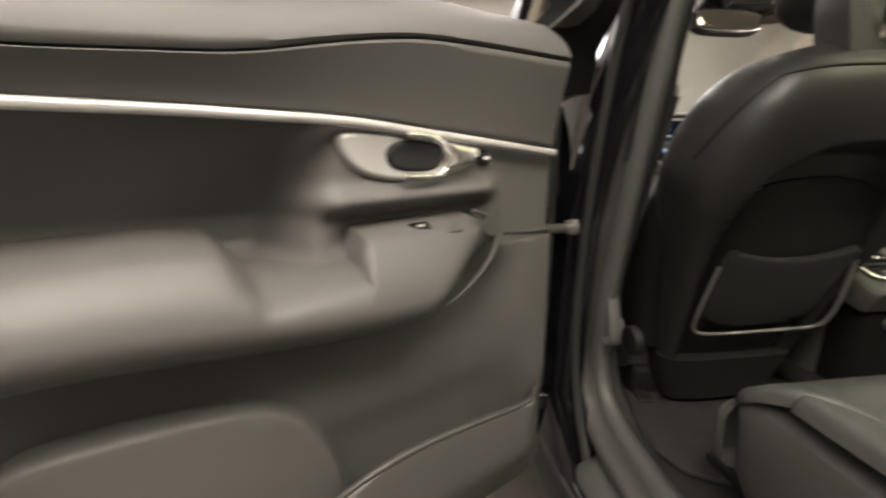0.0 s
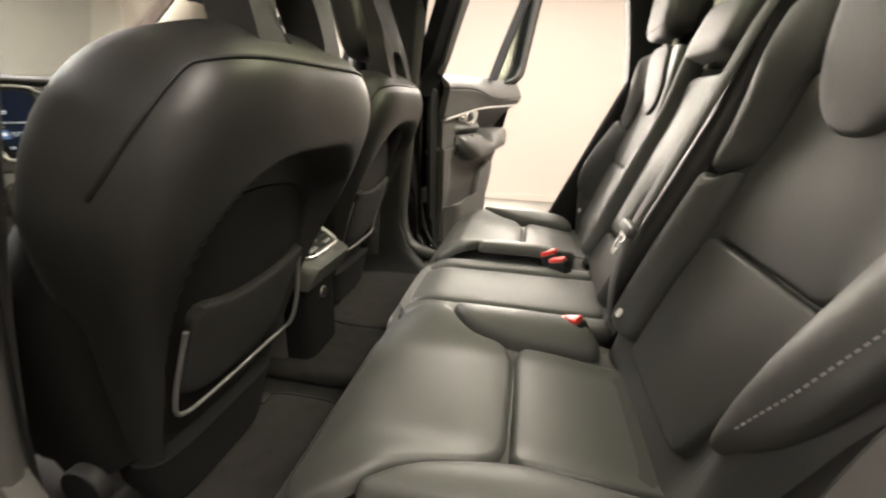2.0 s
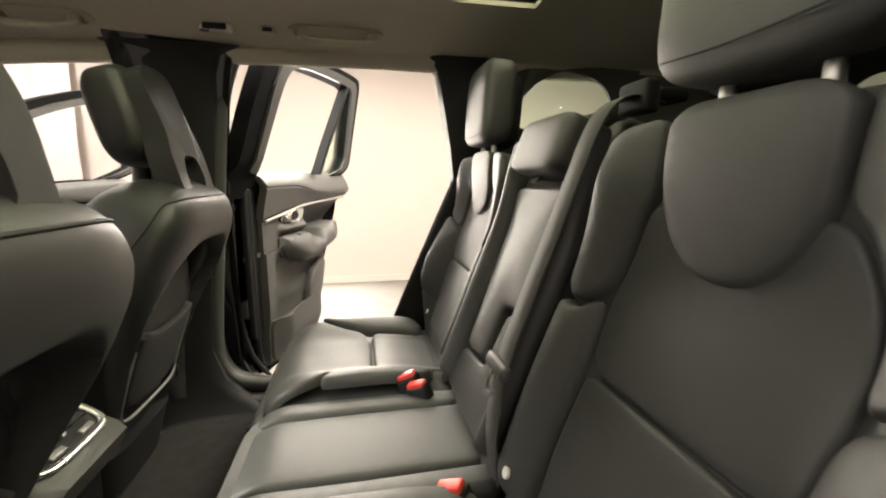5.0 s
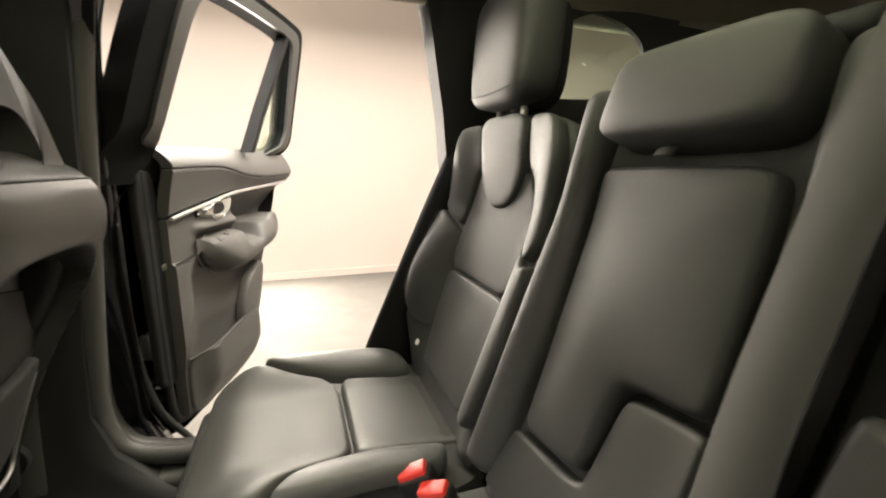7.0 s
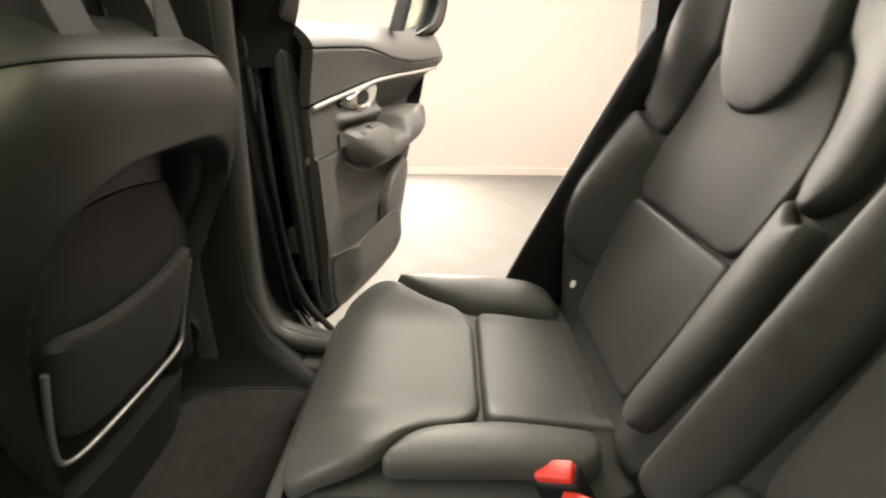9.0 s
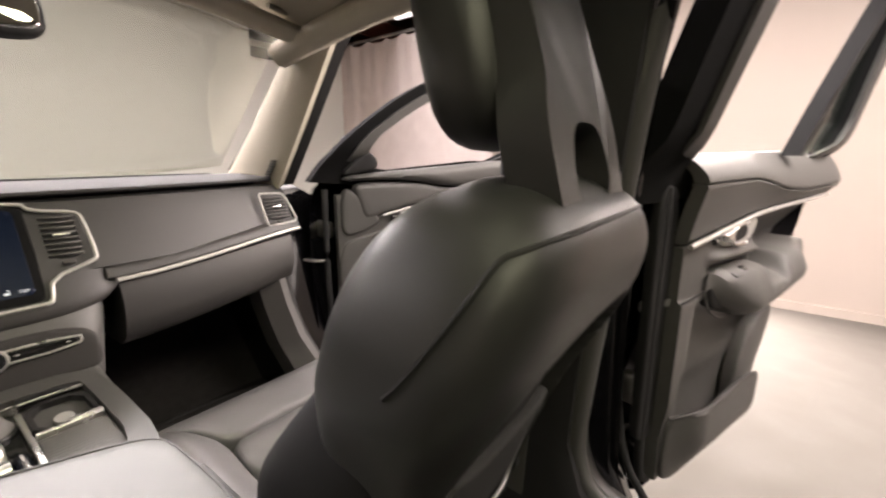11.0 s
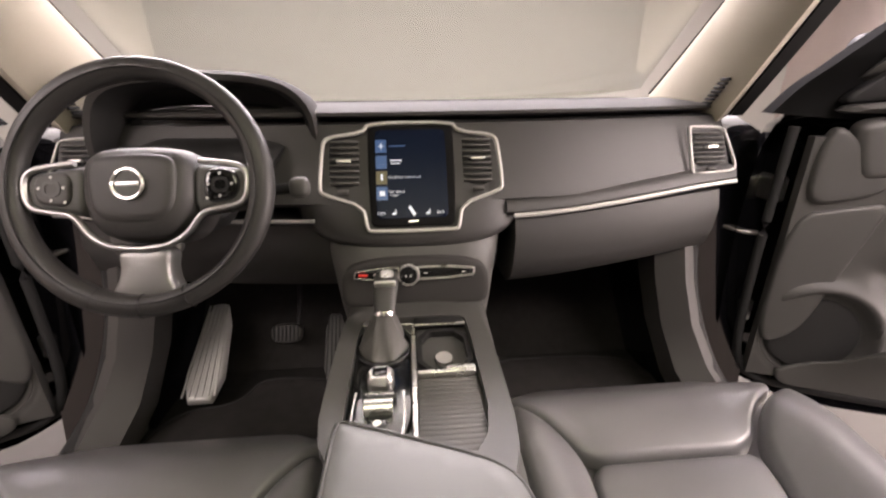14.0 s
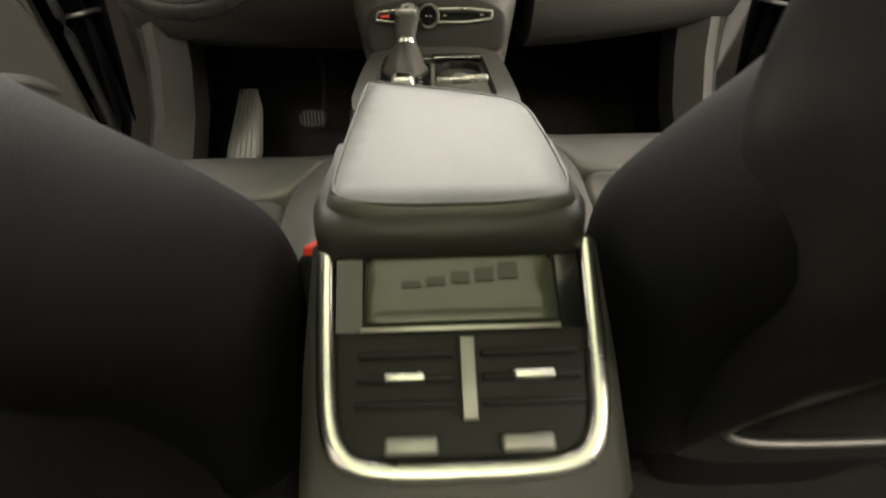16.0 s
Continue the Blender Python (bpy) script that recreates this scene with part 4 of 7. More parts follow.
    stitches([Vector(m(([tuple(q)], []))[0][0]) for q in edge], 0.0065, 0.0018, THREAD, back, (0.3 * s, 0.9, 0.3))
    if s > 0:
        part("anchor_button", m(disc(bm_(0.548, 0.062, 0.018), 0.0075, 0.004, (0, 0.93, 0.36))), WHITE, back, "small round white anchor button")
    else:
        part("anchor_button", m(disc(bm_(0.245, 0.066, 0.016), 0.0085, 0.004, (0, 0.93, 0.36))), WHITE, back, "small round white anchor button")
    # backrest rear and side shell
    part("rear_cover", m(loft([[tuple(bm_(u, v, -bulge(u, v) + h)) for u, h in ((0.20, -0.10), (0.205, -0.02), (0.655, -0.02), (0.665, -0.10))] for v in (-0.06, 0.2, 0.45, 0.60)])), BLACK, root)
    # head restraint
    hc = Vector((0.428 + 0.7 * shift, -0.636, 1.403))
    hx, hv = Vector((1, 0, 0)), Vector((0, -0.08, 1)).normalized()
    hn = hx.cross(hv)
    rest = part("head_restraint", m(blob(hc, 0.120, 0.046, 0.112, 0.42, (hx, -hn, hv), 44, 22)), LEATHER, root)
    part("rear_shell", m(blob(hc + hn * 0.034 + hv * -0.02, 0.112, 0.034, 0.100, 0.5, (hx, -hn, hv))), BLACK, rest, "black plastic rear shell")
    for d in (-0.05, 0.05):
        part("post", m(tube([hc + hx * d + hv * -0.17 + hn * 0.01, hc + hx * d + hv * -0.06 + hn * 0.01], 0.008, times=0)), STEEL, rest)
    part("face_seam", m(tube([hc - hn * 0.0465 + hx * x_ + hv * z_ for x_, z_ in ((-0.085, -0.088), (0, -0.092), (0.085, -0.088))], 0.0012, n=5)), BLACK, rest)
    return root


def rear_centre_seat():
    root = thing("rear_bench_seat", (0, -0.28, 0.42), "narrow charcoal leather centre rear seat with a fold-down armrest", "car seat", "rear seats")

    def cm(u, v, h):
        edge = smooth_step(-0.12, 0.01, v)
        return Vector((u, v - 0.015 * edge, 0.676 + h - 0.030 * edge ** 2))
    cush = part("cushion_base", loft([super_ring(0, -0.26, 0.16, 0.22, 0.50, e=0.3), super_ring(0, -0.265, 0.172, 0.235, 0.56, e=0.25), super_ring(0, -0.262, 0.172, 0.24, 0.64, e=0.25), super_ring(0, -0.25, 0.165, 0.235, 0.672, e=0.35)]), SEAT, root)
    part("middle_panel", pad([(-0.098, -0.01), (0.098, -0.01), (0.102, -0.25), (0.1, -0.49), (-0.1, -0.49), (-0.102, -0.25)], cm, 0.016, 0.010, 0.004, n=120, cut=0.012), SEAT, cush)
    for s in (1, -1):
        part("side_panel", pad([(s * 0.106, -0.012), (s * 0.165, -0.02), (s * 0.17, -0.25), (s * 0.166, -0.49), (s * 0.108, -0.49), (s * 0.11, -0.25)], cm, 0.017, 0.012, 0.003, n=110, cut=0.012), SEAT, cush)
    part("front_skirt", pad([(-0.16, 0.52), (0.16, 0.52), (0.165, 0.65), (-0.165, 0.65)], surface((0, -0.030, 0), (1, 0, 0), (0, 0.03, 1), flip=-1), 0.012, 0.02, 0.005, n=110, cut=0.02), SEAT, cush)
    part("plinth", rbox((0, -0.27, 0.46), (0.26, 0.34, 0.1), 0.02), BLACK, root)

    def bulge(u, v):
        return 0.026 + 0.014 * smooth_step(0.11, 0.15, abs(u)) + 0.02 * smooth_step(0.40, 0.60, v)
    bm_ = surface(REAR_O, (1, 0, 0), REAR_V, bulge, flip=-1)
    rr = []
    for v, w, t0 in ((-0.02, 0.165, 0.02), (0.1, 0.178, 0), (0.4, 0.180, 0), (0.56, 0.176, 0), (0.61, 0.165, 0.01), (0.64, 0.13, 0.035)):
        ring = [tuple(bm_(-w + 2 * w * k / 19, v, -0.01 - t0 * 0.5 - 0.025 * abs(2 * k / 19 - 1) ** 8)) for k in range(20)]
        ring += [tuple(bm_(w - 2 * w * k / 19, v, -0.12 + t0)) for k in range(20)]
        rr.append(ring)
    back = part("backrest", loft(rr), LEATHER, root)
    part("armrest", pad([(0.118, 0.485), (0.105, 0.498), (-0.09, 0.502), (-0.108, 0.488), (-0.122, 0.28), (-0.118, 0.266), (-0.040, 0.258), (-0.027, 0.247), (-0.016, 0.150), (-0.006, 0.138), (0.075, 0.130), (0.092, 0.142)], bm_, 0.016, 0.010, 0.008, n=170, cut=0.012), LEATHER, back, "fold-down leather armrest flap")
    part("lower_panel", pad([(-0.135, 0.02), (0.13, 0.02), (0.112, 0.120), (0.0, 0.128), (-0.023, 0.135), (-0.034, 0.240), (-0.045, 0.250), (-0.128, 0.259)], bm_, 0.010, 0.008, 0.002, n=140, cut=0.008), LEATHER, back)
    for s in (1, -1):
        part("side_panel", pad([(s * 0.120, 0.60), (s * 0.172, 0.60), (s * 0.176, 0.3), (s * 0.172, 0.03), (s * (0.138 if s < 0 else 0.118), 0.03), (s * (0.134 if s < 0 else 0.116), 0.25), (s * 0.130, 0.45)], bm_, 0.018, 0.016, 0.005, n=120, cut=0.012), LEATHER, back)
    part("pull_strap", sweep([bm_(0.012, 0.516, 0.016), bm_(0.012, 0.511, 0.024), bm_(0.012, 0.503, 0.027)], box_section(0.012, 0.0025), n=10), WEBBING, back)
    hv = REAR_V
    hn = Vector((1, 0, 0)).cross(hv)
    rest = part("head_restraint", blob(Vector(bm_(0, 0.572, 0.012)), 0.112, 0.042, 0.054, 0.36, (Vector((1, 0, 0)), hn, hv), 44, 20), LEATHER, root)
    part("face_seam", tube([Vector(bm_(x_, 0.530, 0.0125 + 0.042 * (1 - abs(x_ / 0.112) ** 5.56 - 0.276) ** 0.18)) for x_ in LIN(-0.096, 0.096, 15)], 0.0014, n=6), BLACK, rest)
    part("top_cap", rbox(bm_(0, 0.625, -0.045), (0.26, 0.10, 0.03), 0.012, (Vector((1, 0, 0)), hn, hv)), BLACK, back)
    return root


rear_outer_seat(1)
rear_outer_seat(-1)
rear_centre_seat()


def buckle(x, y, z, lean, turn=0.0):
    b = thing("belt_buckle", (x, y, z), "black belt buckle with a red release button", "belt buckle", "belt buckles")
    f = Vector((0.10, 0.40 + lean, 0.90)).normalized()
    s_ = Vector((0.45 + turn, 0.85, 0))
    s_ = (s_ - f * s_.dot(f)).normalized()
    u = s_.cross(f)
    o = Vector((x, y, z))
    part("case", rbox(o - f * 0.042, (0.056, 0.09, 0.032), 0.008, (s_, f, u)), BLACK, b)
    part("release_button", rbox(o + f * 0.001, (0.045, 0.020, 0.025), 0.004, (s_, f, u)), RED, b, "red plastic release button")
    part("strap", sweep([o - f * 0.07, o - f * 0.10 - u * 0.01, o - f * 0.13 - u * 0.03], box_section(0.02, 0.002), n=8), WEBBING, b)


buckle(-0.200, -0.39, 0.722, 0.0, 0.1)
buckle(0.188, -0.365, 0.722, 0.05, -0.1)
buckle(0.150, -0.385, 0.716, -0.05, 0.15)
buckle(-0.128, 0.442, 0.748, 0.0, -0.3)


def belt_tongue(o, f, s_, parent, grip):
    n_ = f.cross(s_)
    part("tongue_grip", rbox(o, (0.075, 0.022, 0.016), 0.006, (s_, f, n_)), grip, parent)
    part("tongue_plate", frame_panel([(-0.02, 0), (0.02, 0), (0.017, -0.052), (-0.017, -0.052)], [(-0.010, -0.016), (0.010, -0.016), (0.009, -0.042), (-0.009, -0.042)],
                                     lambda u, v, h: o + s_ * u + f * v + n_ * (h - 0.001), 0.003, 48, 1), CHROME, parent)


belt = thing("seat_belt", (-0.17, -0.6, 0.75), "grey webbing centre seat belt hanging down the backrest", "seat belt", "rear belts")
RB = surface(REAR_O, (1, 0, 0), REAR_V, flip=-1)
path = [RB(-0.172, 0.655, 0.00), RB(-0.172, 0.645, 0.06), RB(-0.174, 0.60, 0.086), RB(-0.174, 0.45, 0.082), RB(-0.176, 0.30, 0.082), RB(-0.184, 0.20, 0.084), RB(-0.196, 0.10, 0.068), RB(-0.196, 0.03, 0.035)]
part("webbing", sweep(path, box_section(0.0235, 0.0014), n=50, up=(0.0, 1, 0.3)), WEBBING, belt)
belt_tongue(RB(-0.186, 0.195, 0.090), REAR_V, Vector((1, 0, 0)), belt, TRIM)
part("guide", join(rbox(RB(-0.172, 0.652, 0.03), (0.07, 0.026, 0.05), 0.008), rbox(RB(-0.172, 0.672, -0.01), (0.05, 0.05, 0.02), 0.006)), BLACK, belt)
lb = thing("seat_belt", (-0.70, -0.6, 0.6), "grey webbing outer rear seat belt beside the seat", "seat belt", "rear belts")
path = [(-0.655, -0.86, 1.36), (-0.680, -0.70, 1.2), (-0.705, -0.575, 1.06), (-0.712, -0.535, 0.98), (-0.712, -0.515, 0.93), (-0.706, -0.49, 0.80), (-0.70, -0.47, 0.62), (-0.69, -0.46, 0.5)]
part("webbing", sweep(path, box_section(0.0014, 0.0235), n=40, up=(0.0, 1, 0.3)), WEBBING, lb)
belt_tongue(Vector((-0.712, -0.552, 0.972)), Vector((-0.05, -0.4, 0.9)).normalized(), Vector((0.0, 0.91, 0.4)).normalized(), lb, BLACK)


# ---------------------------------------------------------------- front seats
FB = [(0.50, 0.150, 0.375, 0.050), (0.60, 0.172, 0.355, 0.070), (0.70, 0.186, 0.330, 0.080), (0.80, 0.204, 0.305, 0.090), (0.88, 0.226, 0.278, 0.098), (0.95, 0.248, 0.254, 0.110), (1.0, 0.258, 0.238, 0.116), (1.06, 0.250, 0.218, 0.122),
      (1.105, 0.233, 0.206, 0.120), (1.145, 0.207, 0.198, 0.106), (1.172, 0.174, 0.195, 0.085), (1.188, 0.137, 0.195, 0.062), (1.197, 0.09, 0.195, 0.036)]


FB_Z = np.linspace(0.46, 1.197, 300)
FB_S = []
for k_ in (1, 2, 3):
    raw = np.interp(FB_Z, [r[0] for r in FB], [r[k_] for r in FB])
    ext = np.concatenate([np.full(12, raw[0]), raw, raw[-1] + (raw[-1] - raw[-2]) * np.arange(1, 13)])
    FB_S.append(np.convolve(ext, np.hanning(25) / np.hanning(25).sum(), "valid"))


def fb(z, k):
    return float(np.interp(z, FB_Z, FB_S[k - 1]))


def front_seat(s):
    c = 0.386
    root = thing("front_seat", (s * c, 0.65 if s > 0 else 0.585, 0.42), "charcoal leather front seat with an arched head restraint", "car seat", "front seats")

    def m(geo):
        if s > 0:
            return geo
        # the driver's seat stands further back and leans more
        return [(-x - 0.03 * max(0, (z - 0.62) / 0.55), y - 0.065 - 0.05 * max(0, (z - 0.62) / 0.55), z) for x, y, z in geo[0]], geo[1]
    zs = np.concatenate([LIN(0.50, 0.98, 40), LIN(0.985, 1.08, 30), LIN(1.09, 1.197, 22)])

    def edge(z):
        return fb(z, 1) * 0.975

    def dip(u, z):
        """The rear face is hollowed under an arch."""
        r_ = (abs(u) / (edge(z) * 0.88)) ** 3.4 + (max(0, z - 0.60) / 0.45) ** 3.4
        return (0.034 + 0.050 * smooth_step(0.82, 1.03, z)) * smooth_step(1.05, 0.86, r_)
    rings = []
    for z in zs:
        ring = super_ring(c, fb(z, 2), edge(z), fb(z, 3) * 0.97, z, n=130, e=0.48)
        rings.append([(x, y + (dip(x - c, z) if y < fb(z, 2) else 0), z) for x, y, z in ring])
    back = part("backrest", m(loft(rings)), BACKS, root)

    def rear(u, z, h):
        a, y, d = edge(z), fb(z, 2), fb(z, 3) * 0.97
        f = min(0.98, abs(u) / a)
        return Vector((c + u, y - d * (1 - f ** (2 / 0.48)) ** 0.24 - h + dip(u, z), z))

    def crest(k):
        """The seam that parts the rear hood from the front cover: over the top and down both flanks."""
        q = abs(k)
        if q < 0.45:
            w, z = 270 - 62 * (q / 0.45) ** 0.8, 1.157 - 0.010 * (q / 0.45) ** 2
        else:
            f = (q - 0.45) / 0.55
            w, z = 208 - 26 * f ** 0.6, 1.147 - 0.12 * f ** 1.2
        w = radians(w)
        x = edge(z) * 1.004 * math.copysign(abs(math.cos(w)) ** 0.48, math.cos(w))
        y = fb(z, 3) * 0.975 * math.copysign(abs(math.sin(w)) ** 0.48, math.sin(w))
        return Vector((c + x * (1 if k > 0 else -1), fb(z, 2) + y, z))
    part("shoulder_seam", m(tube([crest(k) for k in LIN(-1, 1, 75)], 0.0026, n=6, times=0)), BLACK, back)
    for d_ in (-0.105, 0.105):
        part("top_seam", m(tube([(c + d_, fb(1.172, 2) + q, 1.1885 - 0.05 * abs(q) - 5.5 * q * q) for q in LIN(-0.066, 0.01, 10)], 0.0018, n=6, times=0)), BLACK, back)

    def rear_in(u, z, h):
        return rear(u - (0.0 if s > 0 else 0.012), z + 0.015, h)
    # rear panel, its colour darkened for the shade inside the hollow
    part("rear_panel", m(pad([(-0.135, 0.56), (0.135, 0.56), (0.155, 0.75), (0.165, 0.90), (0.135, 0.975), (0.0, 0.995), (-0.135, 0.975), (-0.165, 0.90), (-0.155, 0.75)], rear, 0.003, 0.003, 0.0, n=120, cut=0.05, base=0.004)), PANEL_BACK, back, "rear panel under the arch, coloured dark for shade")
    pocket = part("map_pocket", m(pad([(-0.138, 0.632), (0.138, 0.632), (0.142, 0.78), (0.148, 0.845), (0.06, 0.815), (-0.06, 0.815), (-0.148, 0.845), (-0.142, 0.78)], rear_in, 0.020, 0.008, 0.006)), MESH, back, "black net map pocket")
    part("pocket_rail", m(tube([rear_in(-0.152, 0.80, 0.016), rear_in(-0.150, 0.70, 0.020), rear_in(-0.147, 0.645, 0.024), rear_in(-0.138, 0.626, 0.027), rear_in(-0.10, 0.621, 0.028), rear_in(0.10, 0.621, 0.028), rear_in(0.138, 0.626, 0.027), rear_in(0.147, 0.645, 0.024), rear_in(0.150, 0.70, 0.020), rear_in(0.152, 0.80, 0.016)], 0.0042, n=8, m=60)), SATIN, pocket)
    part("lower_shield", m(loft([super_ring(c, 0.375, 0.13, 0.05, 0.44, e=0.5), super_ring(c, 0.37, 0.152, 0.055, 0.50, e=0.5), super_ring(c, 0.36, 0.166, 0.06, 0.56, e=0.5)])), BLACK, back)
    # head restraint: arched plate with a soft pad on its front
    o = Vector((c, 0.140, 1.175))
    hv = Vector((0, 0.24, 1)).normalized()
    hp = surface(o, (1, 0, 0), hv)
    rest = part("head_restraint_frame", m(frame_panel([(-0.100, 0.0), (-0.103, 0.08), (-0.082, 0.135), (-0.085, 0.26), (-0.05, 0.285), (0.05, 0.285), (0.085, 0.26), (0.082, 0.135), (0.103, 0.08), (0.100, 0.0), (0.100, -0.02), (-0.100, -0.02)],
                                                      [(-0.052, -0.012), (-0.054, 0.04), (-0.036, 0.078), (0.036, 0.078), (0.054, 0.04), (0.052, -0.012)], lambda u, v, h: hp(u, v, h - 0.035 - 0.012 * smooth_step(0.1, 0.25, v)), 0.052, 110, 2)), BACKS, root)
    soft = blob(Vector(hp(0, 0.185, -0.075)), 0.108, 0.052, 0.112, 0.55, (Vector((1, 0, 0)), Vector((0, 0.97, -0.24)), hv))
    part("head_restraint_pad", m(soft), BACKS, rest)
    # cushion
    def cm(u, v, h):
        lip = smooth_step(0.80, 0.97, v)
        return Vector((c - 0.008 + u, v, 0.640 + 0.022 * smooth_step(0.5, 0.85, v) + h - 0.050 * lip ** 2 + 0.035 * smooth_step(0.12, 0.22, abs(u)) * smooth_step(0.94, 0.75, v)))
    # front cushions carry the windscreen sheen in their lighter colour
    cush = part("cushion_base", m(loft([super_ring(c, 0.665, 0.21, 0.25, 0.47, e=0.3), super_ring(c, 0.665, 0.242, 0.275, 0.53, e=0.25), super_ring(c, 0.665, 0.252, 0.285, 0.59, e=0.25), super_ring(c, 0.665, 0.250, 0.282, 0.625, e=0.25), super_ring(c, 0.655, 0.236, 0.262, 0.642, e=0.3)])), LIT_LEATHER, root)
    part("front_panel", m(pad([(-0.225, 0.90), (-0.17, 0.955), (0.17, 0.955), (0.25, 0.90), (0.26, 0.868), (0.175, 0.815), (0.128, 0.748), (-0.130, 0.748), (-0.165, 0.80), (-0.225, 0.872)], cm, 0.016, 0.012, 0.010, n=170, cut=0.025)), LIT_LEATHER, cush)
    part("middle_panel", m(pad([(-0.133, 0.743), (0.128, 0.743), (0.122, 0.68), (0.104, 0.624), (-0.14, 0.624), (-0.145, 0.68)], cm, 0.015, 0.010, 0.008, n=140, cut=0.016)), LIT_LEATHER, cush)
    part("rear_panel", m(pad([(-0.14, 0.619), (0.104, 0.619), (0.10, 0.36), (-0.13, 0.36)], cm, 0.014, 0.010, 0.006, n=120, cut=0.015)), LIT_LEATHER, cush)
    part("outer_bolster", m(pad([(0.262, 0.860), (0.182, 0.812), (0.136, 0.745), (0.112, 0.62), (0.108, 0.40), (0.235, 0.40), (0.262, 0.6), (0.268, 0.78)], cm, 0.017, 0.014, 0.010, n=170, cut=0.025)), LIT_LEATHER, cush)
    part("inner_bolster", m(pad([(-0.232, 0.862), (-0.172, 0.795), (-0.138, 0.742), (-0.148, 0.62), (-0.146, 0.40), (-0.225, 0.40), (-0.240, 0.6), (-0.240, 0.78)], cm, 0.017, 0.014, 0.010, n=170, cut=0.025)), LIT_LEATHER, cush)
    base = part("base", m(rbox((c, 0.64, 0.45), (0.38, 0.5, 0.09), 0.02)), BLACK, root)
    part("slide_rail", m(rbox((c - 0.17, 0.60, 0.415), (0.035, 0.50, 0.03), 0.006)), BLACK, base)
    part("slide_rail", m(rbox((c + 0.17, 0.60, 0.415), (0.035, 0.50, 0.03), 0.006)), BLACK, base)
    part("side_valance", m(pad([(0.40, 0.47), (0.86, 0.47), (0.90, 0.55), (0.80, 0.60), (0.45, 0.60)], surface((c + 0.225, 0, 0), (0, 1, 0), (0, 0, 1)), 0.025, 0.02, 0.006)), TRIM, base)
    part("recline_cover", m(disc((c + 0.225, 0.345, 0.60), 0.034, 0.018, (1, 0, 0))), BLACK, base)
    ahead = 0.0 if s > 0 else 0.040
    for d_ in (-1, 1):
        path = [(0.165, 0.410, 0.58), (0.176, 0.402, 0.70), (0.184, 0.384, 0.80), (0.174, 0.340, 0.87), (0.160, 0.292, 0.94), (0.152, 0.250, 1.01), (0.142, 0.218, 1.06), (0.130, 0.205, 1.09)]
        p_ = rounded(path, 40, 2, closed=False)
        inner = (0.006 if s > 0 else 0.014) if d_ < 0 else 0.0
        rings = [[(c + d_ * (x + inner + 0.060 * (1 - 0.35 * (k / 39) ** 4) * math.copysign(abs(math.cos(w)) ** 0.8, math.cos(w))), y + ahead + 0.107 * (1 - 0.45 * (k / 39) ** 4) * math.copysign(abs(math.sin(w)) ** 0.8, math.sin(w)), z) for w in LIN(0, 2 * math.pi, 29)[:-1]] for k, (x, y, z) in enumerate(p_)]
        # bolster colour is darkened for the shade on the seat's sides
        part("side_bolster", m(loft(rings)), SHADED_FLANK, back)
    part("front_bolster", m(pad([(-0.12, 0.74), (0.12, 0.74), (0.13, 0.95), (0.10, 1.09), (-0.10, 1.09), (-0.13, 0.95)], lambda u, z, h: Vector((c + u, fb(z, 2) + fb(z, 3) * 0.93 + h, z)), 0.02, 0.03, 0.01)), LEATHER, back)
    return root


front_seat(1)
front_seat(-1)


# ---------------------------------------------------------------- doors
def door_axes(hx, hy, angle, s):
    e = Vector((math.cos(radians(angle)) * s, math.sin(radians(angle)), 0))
    n = Vector((math.sin(radians(angle)) * s, -math.cos(radians(angle)), 0))
    return Vector((hx * s, hy, 0)), e, n


